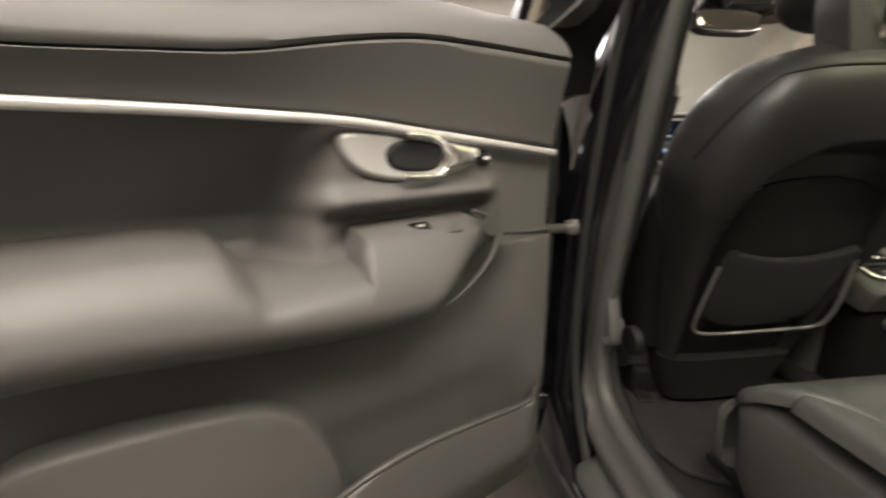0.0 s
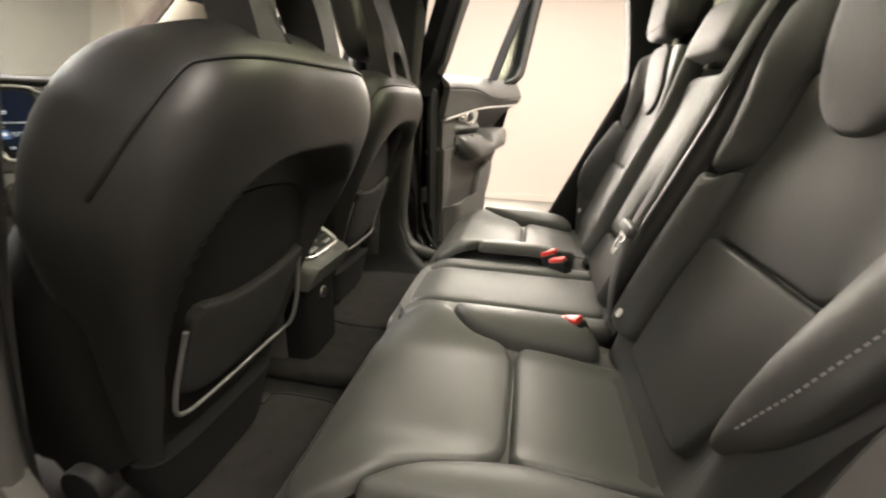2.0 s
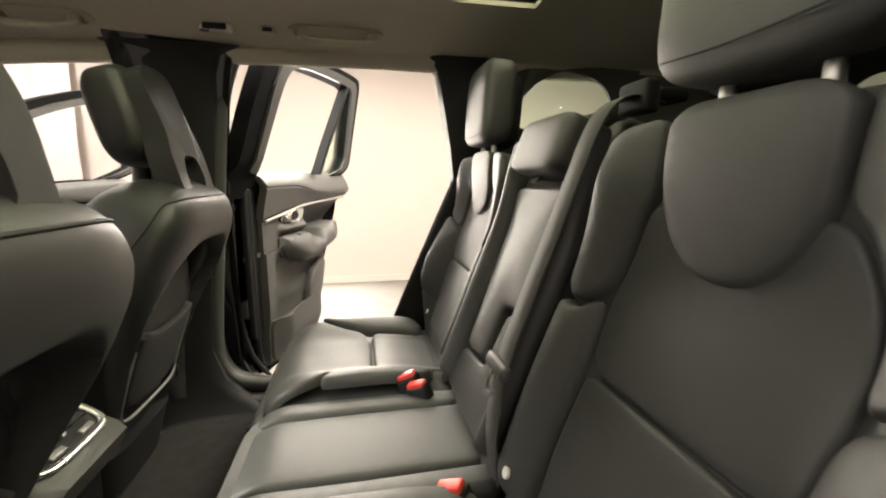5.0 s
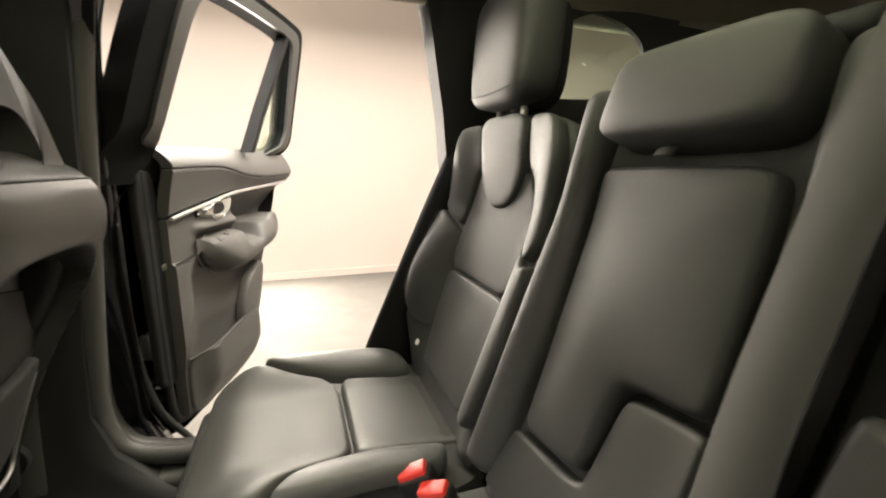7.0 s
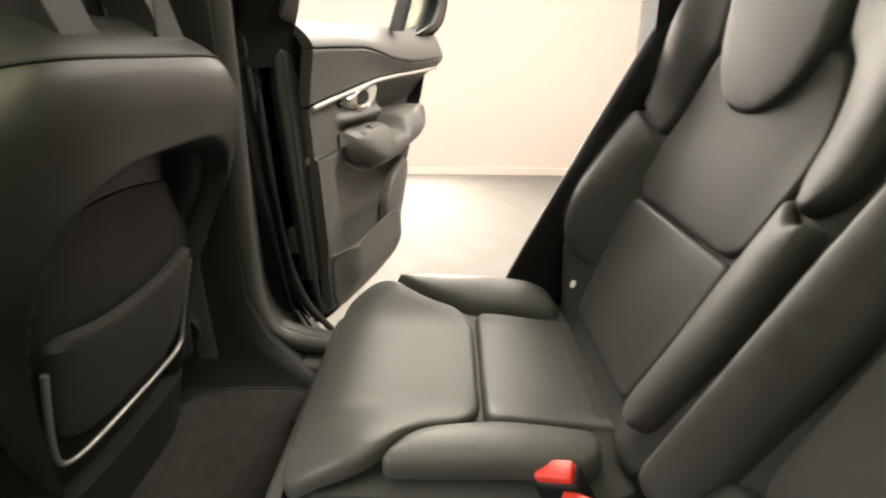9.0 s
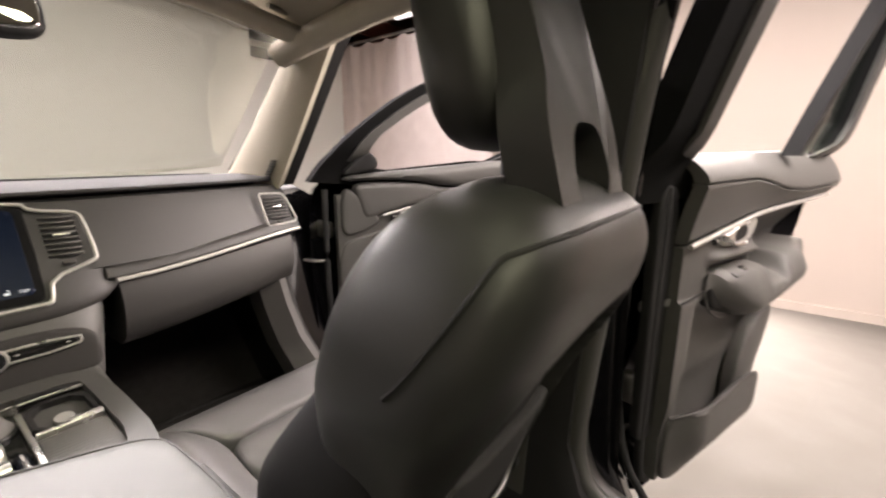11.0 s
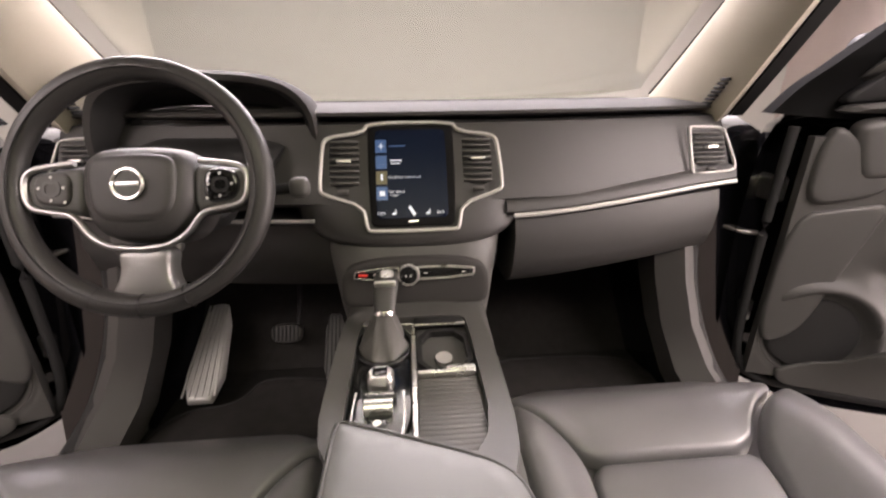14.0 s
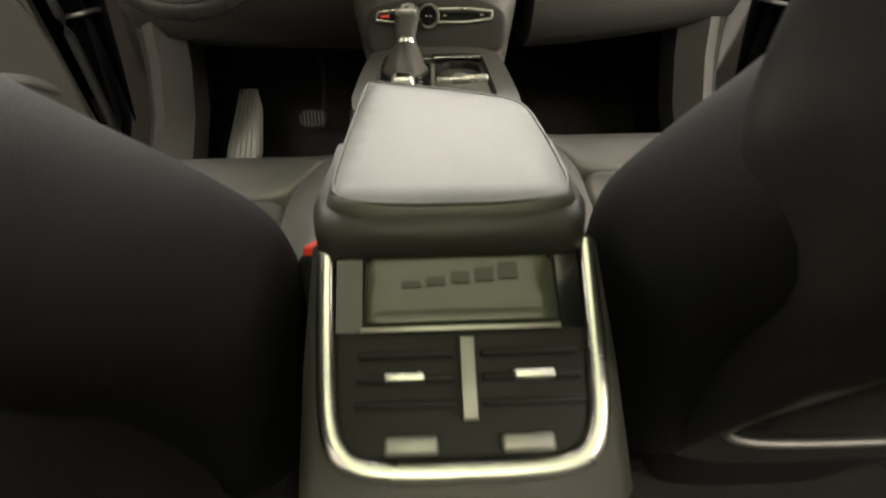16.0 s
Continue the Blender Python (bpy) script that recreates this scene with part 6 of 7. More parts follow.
    part("check_strap", sweep([d(-0.06, 0.84, -0.05), d(-0.10, 0.845, -0.04), Vector((0.80 * s, 1.27, 0.85))], box_section(0.010, 0.004), n=12), STEEL, root, "steel door check strap")
    part("latch_pin", rbox(d(0.80, 0.56, 0.01), (0.03, 0.05, 0.04), 0.008, (e, n, Vector((0, 0, 1)))), STEEL, root)
    return root


front_door(1)
front_door(-1)


# ---------------------------------------------------------------- dashboard
def dash_off(x):
    return 0.10 * (abs(x) / 0.7) ** 2


dash = thing("dashboard", (0, 1.3, 0.8), "charcoal dashboard with a portrait display and bright trim lines", "dashboard")


def dash_loft(profile, x0, x1, n=41, zoff=None):
    rings = []
    for x in LIN(x0, x1, n):
        o_ = dash_off(x)
        rings.append([(x, y + o_ * k, z + (zoff(x) if zoff else 0)) for y, z, k in profile])
    return loft(rings)


part("top_pad", dash_loft([(1.60, 1.115, 0), (1.585, 1.135, 0.1), (1.50, 1.152, 0.2), (1.38, 1.158, 0.5), (1.25, 1.154, 0.9), (1.185, 1.149, 1), (1.168, 1.145, 1), (1.166, 1.139, 1), (1.18, 1.134, 1), (1.24, 1.130, 1), (1.4, 1.10, 0.5)], -0.735, 0.735), PAD, dash)
part("screen_gap", rbox((0, 1.545, 1.150), (1.26, 0.012, 0.012), 0.003), BLACK, dash)
part("upper_face", dash_loft([(1.20, 1.128, 1), (1.168, 1.122, 1), (1.135, 1.062, 1), (1.098, 0.995, 1), (1.092, 0.982, 1), (1.12, 0.968, 1), (1.3, 0.968, 1), (1.3, 1.12, 1)], -0.73, 0.73), VINYL, dash)
band = dash_loft([(1.13, 0.985, 1), (1.098, 0.981, 1), (1.084, 0.972, 1), (1.080, 0.958, 1), (1.086, 0.950, 1), (1.13, 0.946, 1)], 0.185, 0.735, 24, lambda x: 0.034 * smooth_step(0.2, 0.74, x))
part("trim_band", band, VINYL, dash)
part("bright_strip", sweep([(x, 1.0795 + dash_off(x), 0.950 + 0.034 * smooth_step(0.2, 0.74, x)) for x in LIN(0.2, 0.735, 24)], box_section(0.004, 0.0045, 0.5), times=0), PALE, dash, "satin chrome strip")
part("bright_strip", sweep([(x, 1.080 + dash_off(x), 0.952) for x in LIN(-0.735, -0.19, 24)], box_section(0.004, 0.0035, 0.5), times=0), PALE, dash, "satin chrome strip")
part("glove_box", dash_loft([(1.13, 0.945, 1), (1.090, 0.940, 1), (1.078, 0.90, 1), (1.082, 0.85, 1), (1.10, 0.805, 1), (1.15, 0.775, 1), (1.25, 0.77, 1), (1.25, 0.94, 1)], 0.205, 0.70, 24, lambda x: 0.025 * smooth_step(0.2, 0.74, x)), VINYL, dash, "charcoal glove box lid")
part("knee_panel", dash_loft([(1.13, 0.945, 1), (1.095, 0.940, 1), (1.09, 0.88, 1), (1.12, 0.80, 1), (1.2, 0.765, 1), (1.25, 0.77, 1), (1.25, 0.94, 1)], -0.70, -0.165, 24), VINYL, dash)
part("under_panel", rbox((0, 1.44, 0.80), (1.24, 0.42, 0.03), 0.01), BLACK, dash)
# rounded cheeks that run from the display down to the tunnel
SO, SV = Vector((0, 1.066, 0.945)), Vector((0, 0.485, 0.874))
S = surface(SO, (1, 0, 0), SV)
part("stack_face", pad([(-0.225, 0.19), (-0.240, 0.09), (-0.225, 0.03), (-0.17, -0.02), (-0.09, -0.040), (0.09, -0.040), (0.17, -0.02), (0.225, 0.03), (0.24, 0.09), (0.225, 0.19), (0.15, 0.215), (-0.15, 0.215)], lambda u, v, h: S(u, v, h - 0.012 - 0.035 * (abs(u) / 0.23) ** 3), 0.014, 0.05, 0.0, n=96, base=0.03), VINYL, dash)
part("stack_cheek", loft([super_ring(0, 1.25, 0.185, 0.145, 0.96, e=0.5), super_ring(0, 1.225, 0.185, 0.15, 0.925, e=0.5), super_ring(0, 1.205, 0.180, 0.155, 0.895, e=0.5), super_ring(0, 1.195, 0.172, 0.16, 0.86, e=0.5), super_ring(0, 1.19, 0.160, 0.17, 0.78, e=0.5), super_ring(0, 1.19, 0.145, 0.18, 0.70, e=0.5)]), TRIM, dash)
fr = [(-0.083, 0.203), (0.083, 0.203), (0.091, 0.185), (0.163, 0.175), (0.170, 0.160), (0.176, 0.072), (0.168, 0.062), (0.094, 0.037), (0.087, -0.008), (0.078, -0.012), (-0.078, -0.012), (-0.087, -0.008), (-0.094, 0.037), (-0.168, 0.062), (-0.176, 0.072), (-0.170, 0.160), (-0.163, 0.175), (-0.091, 0.185)]
part("bright_frame", sweep([S(u, v, 0.004) for u, v in fr], box_section(0.0034, 0.004, 0.6), closed=True, n=150, times=1, up=(0, -0.87, 0.485)), PALE, dash, "satin chrome frame round display and vents")
disp = part("display", pad([(-0.083, 0.198), (0.083, 0.198), (0.084, 0.10), (0.080, -0.004), (-0.080, -0.004), (-0.084, 0.10)], S, 0.006, 0.004, 0.0, times=2, cut=0.008), MATT, dash, "black portrait display")
part("lit_area", pad([(-0.069, 0.188), (0.067, 0.188), (0.067, 0.012), (-0.069, 0.012)], lambda u, v, h: S(u, v, h + 0.006), 0.0006, 0.001, 0.0, times=1, base=0.0, cut=0.006), SCREEN, disp, "dark blue lit display")


def tile(u, v, w, h, mat, name="icon", k=0.0072):
    return part(name, rbox(S(u, v, k), (w, h, 0.0005), 0, (Vector((1, 0, 0)), SV, Vector((0, -0.874, 0.485)))), mat, disp, smooth=False)


for v, mt in ((0.155, ICON_BLUE), (0.123, ICON_BLUE), (0.092, ICON_OLIVE), (0.061, ICON_BLUE)):
    tile(-0.058, v, 0.021, 0.026, mt)
tile(-0.0575, 0.155, 0.002, 0.012, ICON_WHITE, "icon_mark", 0.0078)
tile(-0.0575, 0.155, 0.010, 0.002, ICON_WHITE, "icon_mark", 0.0078)
tile(-0.0575, 0.122, 0.010, 0.008, ICON_BLUE, "icon_mark", 0.0078)
tile(-0.0575, 0.093, 0.004, 0.012, ICON_WHITE, "icon_mark", 0.0078)
tile(-0.0575, 0.061, 0.010, 0.009, ICON_WHITE, "icon_mark", 0.0078)
tile(-0.027, 0.155, 0.032, 0.0022, ICON_BLUE, "text_line")
tile(-0.030, 0.126, 0.022, 0.003, ICON_WHITE, "text_line")
tile(-0.031, 0.120, 0.018, 0.002, ICON_WHITE, "text_line")


def words(txt, u, v, size):
    part("writing", text_geo(txt, size, lambda a, b, h: S(u + a, v + b, 0.0076 + h)), ICON_WHITE, disp, smooth=False)


words("No phone connected", -0.0145, 0.0925, 0.0072)
words("Car status", -0.030, 0.064, 0.0075)
words("Messages", -0.0335, 0.057, 0.0048)
words("OFF", -0.060, 0.021, 0.0085)
words("OFF", 0.052, 0.021, 0.0085)
for u in (-0.036, 0.028):
    tile(u, 0.021, 0.007, 0.004, ICON_WHITE, "icon_mark")
    tile(u + 0.003, 0.025, 0.002, 0.008, ICON_WHITE, "icon_mark")
part("icon_mark", rbox(S(-0.002, 0.026, 0.0075), (0.006, 0.020, 0.0005), 0, (Vector((0.85, 0.25, 0.46)).normalized(), (SV * 0.85 - Vector((0.5, 0, 0))).normalized(), Vector((0, -0.874, 0.485)))), ICON_WHITE, disp, smooth=False)
tile(0.0, 0.006, 0.018, 0.0028, CHROME, "home_key")


def vent(name, fmap, us, vs, nsl, parent, lean=0.0, tab=True, slat_mat=None):
    """An air vent: dark well, slats, a bright tab."""
    u0, u1 = us
    v0, v1 = vs
    well = part(name, pad([(u0, v0), (u1, v0), (u1, v1), (u0, v1)], lambda u, v, h: fmap(u, v, h - 0.004), 0.003, 0.002, 0.0, times=1, base=0.0, n=40), BLACK, parent, "black air vent with slats")
    for k in range(nsl):
        v = v0 + (k + 0.5) * (v1 - v0) / nsl
        a, b = fmap(u0 + 0.002, v, 0.003), fmap(u1 - 0.002, v + lean, 0.003)
        up_ = (fmap(u0, v + 0.01, 0) - fmap(u0, v, 0)).normalized()
        ax = (b - a).normalized()
        part("slat", rbox((a + b) / 2, ((b - a).length, (v1 - v0) / nsl * 0.34, 0.008), 0.0012, (ax, up_, ax.cross(up_)), seg=1), slat_mat or TRIM, well)
    if tab:
        c_ = fmap((u0 + u1) / 2, (v0 + v1) / 2, 0.009)
        ax = (fmap(u1, v0, 0) - fmap(u0, v0, 0)).normalized()
        up_ = (fmap(u0, v0 + 0.01, 0) - fmap(u0, v0, 0)).normalized()
        part("tab", rbox(c_, (0.028, 0.006, 0.012), 0.002, (ax, up_, ax.cross(up_))), CHROME, well)
    return well


vent("air_vent", S, (-0.158, -0.099), (0.078, 0.172), 8, dash, slat_mat=DOOR_TRIM)
vent("air_vent", S, (0.099, 0.158), (0.078, 0.172), 8, dash, slat_mat=DOOR_TRIM)
for u in (-0.132, 0.128):
    part("vent_wheel", rbox(S(u, 0.066, 0.006), (0.022, 0.009, 0.008), 0.003, (Vector((1, 0, 0)), SV, Vector((0, -0.874, 0.485)))), TRIM_GREY, dash)
for s in (1, -1):
    eu = Vector((0.92, -0.30 * s * s, 0)) if s > 0 else Vector((0.92, 0.30, 0))
    ov = Vector((s * 0.665, 1.205, 1.048)) if s > 0 else Vector((-0.665, 1.205, 1.048))
    eu = Vector((0.95, 0.12 * s, 0))
    V_ = surface(ov, eu, (0, 0.40, 0.91))
    vent("side_vent", V_, (-0.040, 0.042), (-0.030, 0.046), 7, dash, slat_mat=DOOR_TRIM)
    part("bright_frame", sweep([V_(u * s, v, 0.006) for u, v in ((-0.05, 0.056), (-0.03, 0.0555), (0.02, 0.053), (0.036, 0.050), (0.042, 0.040), (0.060, -0.025), (0.062, -0.036), (0.056, -0.045), (0.03, -0.047), (-0.03, -0.0495), (-0.047, -0.05), (-0.049, -0.03), (-0.05, 0.03))], box_section(0.0024, 0.0035, 0.6), closed=True, n=90, times=1, up=(0, -0.9, 0.4)), PALE, dash, "satin chrome vent frame")
    part("vent_wheel", rbox(V_(0, -0.040, 0.006), (0.024, 0.008, 0.008), 0.003, (Vector((1, 0, 0)), Vector((0, 0.4, 0.9)).normalized(), Vector((0, -0.9, 0.4)).normalized())), TRIM_GREY, dash)
# instrument hood and cluster
hood = []
HO = [(-0.60, 1.00), (-0.605, 1.10), (-0.585, 1.168), (-0.54, 1.200), (-0.39, 1.210), (-0.25, 1.197), (-0.195, 1.15), (-0.19, 1.06), (-0.205, 0.98)]
HO_ = rounded([(x, z) for x, z in HO], 40, 2, closed=False)
for y, k, dz in ((1.165, 1.0, 0.0), (1.16, 1.04, 0.006), (1.175, 1.06, 0.009), (1.26, 1.04, 0.003), (1.40, 0.98, -0.025), (1.46, 0.90, -0.05)):
    hood.append([(-0.41 + (x + 0.41) * k, y, 1.08 + (z - 1.08) * k + dz) for x, z in HO_])
inner = [[(-0.41 + (x + 0.41) * k, y, 1.08 + (z - 1.08) * k) for x, z in HO_] for y, k in ((1.165, 1.0), (1.18, 0.95), (1.26, 0.90), (1.27, 0.3))]
part("instrument_hood", loft(hood, cap=False, closed=False), PAD, dash)
part("hood_lining", loft(inner, cap=False, closed=False), BLACK, dash)
part("instrument_display", pad([(-0.57, 1.02), (-0.215, 1.02), (-0.215, 1.13), (-0.26, 1.175), (-0.53, 1.18), (-0.575, 1.14)], surface((0, 1.07, 0), (1, 0, 0), (0, 0.15, 1)), 0.004, 0.01), GLOSS, dash, "gloss black instrument display")
part("column_shroud", loft([super_ring(-0.385, 1.02, 0.075, 0.03, 0.99, e=0.6), super_ring(-0.385, 1.08, 0.12, 0.06, 1.035, e=0.6), super_ring(-0.39, 1.17, 0.145, 0.07, 1.085, e=0.6), super_ring(-0.39, 1.2, 0.10, 0.05, 1.10, e=0.6)]), BLACK, dash)
# media strip
part("media_panel", pad([(-0.142, 0.812), (-0.136, 0.898), (0.136, 0.898), (0.142, 0.812), (0.12, 0.80), (-0.12, 0.80)], surface((0, 1.030 - 0.104, 0), (1, 0, 0), (0, 0.12, 1)), 0.006, 0.012, 0.0, base=0.03), PAD, dash, "dark media control panel")
M_ = surface((0, 1.024 - 0.104, 0), (1, 0, 0), (0, 0.12, 1))
strip = part("button_strip", pad([(-0.112, 0.861), (-0.112, 0.880), (0.108, 0.880), (0.108, 0.861)], M_, 0.004, 0.003, 0.0, times=2), GLOSS, dash)
part("bright_frame", sweep([M_(u, v, 0.004) for u, v in ((-0.114, 0.859), (-0.114, 0.882), (0.110, 0.882), (0.110, 0.859))], box_section(0.0018, 0.0018), closed=True, n=60, times=1, up=(0, -1, 0.1)), CHROME, strip)
part("hazard_button", rbox(M_(-0.098, 0.8705, 0.005), (0.017, 0.011, 0.003), 0.001), RED, strip, "red hazard button")
for u in (-0.075, -0.055, -0.035, 0.018, 0.09):
    part("button_mark", rbox(M_(u, 0.8705, 0.0045), (0.007, 0.003, 0.001), 0, seg=1), WHITE, strip, smooth=False)
kn = part("volume_knob", disc(M_(-0.014, 0.871, 0.002), 0.0215, 0.016, (0, -1, 0.12)), CHROME, dash, "chrome volume knob")
part("knob_face", disc(M_(-0.014, 0.871, 0.0185), 0.0165, 0.001, (0, -1, 0.12)), GLOSS, kn)
for q in (-0.004, 0.004):
    part("knob_mark", rbox(M_(-0.014 + q, 0.871, 0.0205), (0.003, 0.008, 0.0008), 0), WHITE, kn, smooth=False)

# ---------------------------------------------------------------- steering wheel
wheel = thing("steering_wheel", (-0.384, 0.93, 1.058), "charcoal leather three-spoke steering wheel with bright spoke trims", "steering wheel")
WC = Vector((-0.384, 0.930, 1.058))
WV = Vector((0, 0.37, 0.93)).normalized()
WN = Vector((1, 0, 0)).cross(WV)
Wm = surface(WC, (1, 0, 0), WV)
rings = []
for i in range(72):
    a = 2 * math.pi * i / 72
    thick = 0.0165 + 0.0012 * math.cos(3 * a)
    ring = []
    for j in range(14):
        b = 2 * math.pi * j / 14
        r = 0.168 + thick * math.cos(b) * 1.0
        ring.append(tuple(Wm(r * math.cos(a), r * math.sin(a), 0.014 + thick * 0.95 * math.sin(b))))
    rings.append(ring)
rings.append(rings[0])
rim = part("rim", loft(rings, cap=False), RIM, wheel)
part("rim_seam", tube([Wm(0.164 * math.cos(a), 0.164 * math.sin(a), 0.0305) for a in LIN(0, 2 * math.pi, 65)[:-1]], 0.0012, closed=True, times=0, n=5), BLACK, rim)
for a in (-1.95, -1.57, -1.19):
    part("rim_joint", tube([Wm(0.168 * math.cos(a) + 0.0172 * math.cos(b) * math.cos(a), 0.168 * math.sin(a) + 0.0172 * math.cos(b) * math.sin(a), 0.014 + 0.0163 * math.sin(b)) for b in LIN(0, 2 * math.pi, 15)[:-1]], 0.0009, closed=True, times=0, n=5), BLACK, rim)
hub = part("hub", pad([(-0.082, 0.035), (-0.055, 0.060), (0.055, 0.060), (0.082, 0.035), (0.080, -0.035), (0.05, -0.078), (-0.05, -0.078), (-0.080, -0.035)], lambda u, v, h: Wm(u, v, h - 0.01), 0.038, 0.03, 0.004, base=0.05), VINYL, wheel)
part("airbag_cover", pad([(-0.060, 0.030), (-0.04, 0.043), (0.04, 0.043), (0.060, 0.030), (0.056, -0.030), (0.035, -0.052), (-0.035, -0.052), (-0.056, -0.030)], lambda u, v, h: Wm(u, v, h + 0.028), 0.007, 0.012, 0.002), VINYL, hub)
badge = part("badge", disc(Wm(0, 0.0, 0.037), 0.019, 0.003, WN), TRIM, hub, "round badge with a bright ring")
part("badge_ring", tube([Wm(0.020 * math.cos(a), 0.020 * math.sin(a), 0.041) for a in LIN(0, 2 * math.pi, 33)[:-1]], 0.0022, closed=True, times=0, n=6), CHROME, badge)
part("badge_bar", rbox(Wm(0, 0, 0.0415), (0.030, 0.005, 0.002), 0.0005, (Vector((1, 0, 0)), WV, WN)), CHROME, badge)
for s in (1, -1):
    part("spoke", pad([(s * 0.07, 0.034), (s * 0.10, 0.030), (s * 0.155, 0.024), (s * 0.156, -0.030), (s * 0.10, -0.036), (s * 0.07, -0.042)], lambda u, v, h: Wm(u, v, h - 0.006), 0.022, 0.01, 0.0, times=2, base=0.02), TRIM, wheel)
    part("spoke_trim", sweep([Wm(s * u, v, 0.018) for u, v in ((0.083, 0.034), (0.11, 0.031), (0.140, 0.026), (0.150, 0.014), (0.148, -0.016), (0.138, -0.029), (0.11, -0.034), (0.086, -0.038), (0.066, -0.068), (0.04, -0.084), (0.0, -0.088))],
                             box_section(0.004, 0.0045, 0.6), n=60, up=tuple(WN)), ALU, wheel, "satin chrome spoke trim")
    pad_ = part("button_pad", pad([(s * 0.088, 0.025), (s * 0.132, 0.021), (s * 0.140, 0.0), (s * 0.132, -0.022), (s * 0.088, -0.028)], lambda u, v, h: Wm(u, v, h + 0.014), 0.007, 0.006, 0.0, times=2), GLOSS if s > 0 else TRIM_GREY, wheel)
    part("rocker", frame_panel([(s * 0.112 - 0.012, 0.010), (s * 0.112 + 0.012, 0.010), (s * 0.112 + 0.012, -0.012), (s * 0.112 - 0.012, -0.012)], [(s * 0.112 - 0.008, 0.006), (s * 0.112 + 0.008, 0.006), (s * 0.112 + 0.008, -0.008), (s * 0.112 - 0.008, -0.008)],
                               lambda u, v, h: Wm(u, v, h + 0.0205), 0.002, 40, 2), BLACK if s > 0 else TRIM, pad_)
    for u, v in ((0.096, 0.0), (0.128, 0.0), (0.112, 0.015), (0.112, -0.017), (0.094, -0.020)):
        part("button_mark", rbox(Wm(s * u, v, 0.0222), (0.003, 0.003, 0.0006), 0, (Vector((1, 0, 0)), WV, WN)), WHITE, pad_, smooth=False)
part("lower_spoke", pad([(-0.040, -0.083), (0.040, -0.083), (0.034, -0.12), (0.052, -0.160), (-0.052, -0.160), (-0.034, -0.12)], lambda u, v, h: Wm(u, v, h - 0.004), 0.016, 0.008, 0.002, times=2, base=0.012), SATIN, wheel, "grey metal lower spoke")
part("column", loft([[tuple(Wm(0.05 * math.cos(a), 0.05 * math.sin(a), h)) for a in LIN(0, 2 * math.pi, 21)[:-1]] for h in (-0.02, -0.12, -0.2)]), BLACK, wheel)
st = thing("column_stalk", (-0.24, 1.02, 1.03), "black indicator stalk beside the steering wheel", "stalk", "column stalks")
part("arm", tube([Wm(0.05, 0.0, -0.055), Wm(0.15, 0.0, -0.05), Wm(0.20, 0.002, -0.045)], 0.009, times=1), BLACK, st)
part("knob", blob(Wm(0.205, 0.003, -0.045), 0.016, 0.013, 0.016, 0.7), TRIM, st)
st = thing("column_stalk", (-0.53, 1.02, 1.03), "black wiper stalk beside the steering wheel", "stalk", "column stalks")
part("arm", tube([Wm(-0.05, 0.0, -0.055), Wm(-0.15, 0.0, -0.05), Wm(-0.20, 0.002, -0.045)], 0.009, times=1), BLACK, st)
lk = part("light_switch", rbox((-0.50, 1.085, 0.925), (0.12, 0.03, 0.05), 0.01), TRIM, dash)
part("light_knob", rbox((-0.50, 1.068, 0.925), (0.03, 0.01, 0.02), 0.003), BLACK, lk)

# ---------------------------------------------------------------- centre console
con = thing("centre_console", (0, 0.65, 0.42), "charcoal centre console with gear lever and padded armrest lid", "centre console")
rings = []
for y, w, z in ((0.305, 0.096, 0.70), (0.32, 0.104, 0.735), (0.37, 0.106, 0.765), (0.40, 0.107, 0.795), (0.5, 0.108, 0.795), (0.65, 0.118, 0.795), (0.8, 0.125, 0.795), (0.93, 0.132, 0.798), (1.02, 0.135, 0.80), (1.08, 0.135, 0.80)):
    rings.append([(-w * 0.86, y, 0.40), (-w * 0.96, y, 0.6), (-w, y, z - 0.03), (-w * 0.95, y, z - 0.006), (-w * 0.86, y, z), (w * 0.86, y, z), (w * 0.95, y, z - 0.006), (w, y, z - 0.03), (w * 0.96, y, 0.6), (w * 0.86, y, 0.40)])
part("tunnel", loft(rings), TRIM, con)
Z = surface((0, 0, 0.797), (1, 0, 0), (0, 1, 0))
part("top_rim", frame_panel([(-0.126, 0.64), (-0.130, 0.85), (-0.122, 1.0), (0.098, 1.005), (0.118, 0.90), (0.112, 0.60), (0.0, 0.60)], [(-0.096, 0.665), (-0.100, 0.80), (-0.098, 0.935), (-0.08, 0.95), (0.078, 0.95), (0.084, 0.92), (0.084, 0.62)], Z, 0.016, 110, 2), TRIM, con)
part("selector_tray", pad([(-0.097, 0.665), (-0.099, 0.93), (-0.012, 0.93), (-0.012, 0.66)], Z, 0.004, 0.004, 0.0, times=1), GLOSS, con, "gloss black selector tray")
part("bright_strip", rbox((-0.009, 0.79, 0.806), (0.007, 0.27, 0.012), 0.002), CHROME, con, "satin chrome strip")
lidb = part("roller_cover", rbox((0.037, 0.705, 0.803), (0.082, 0.165, 0.010), 0.003), DOOR_TRIM, con, "dark grey ribbed roller cover")
for k in range(20):
    part("rib", rbox((0.037, 0.628 + k * 0.008, 0.8085), (0.080, 0.0074, 0.0006), 0.0002, seg=1), DOOR_TRIM, lidb)
part("cover_handle", join(rbox((0.037, 0.792, 0.810), (0.082, 0.008, 0.012), 0.002), rbox((0.058, 0.797, 0.813), (0.042, 0.010, 0.010), 0.002)), CHROME, lidb)
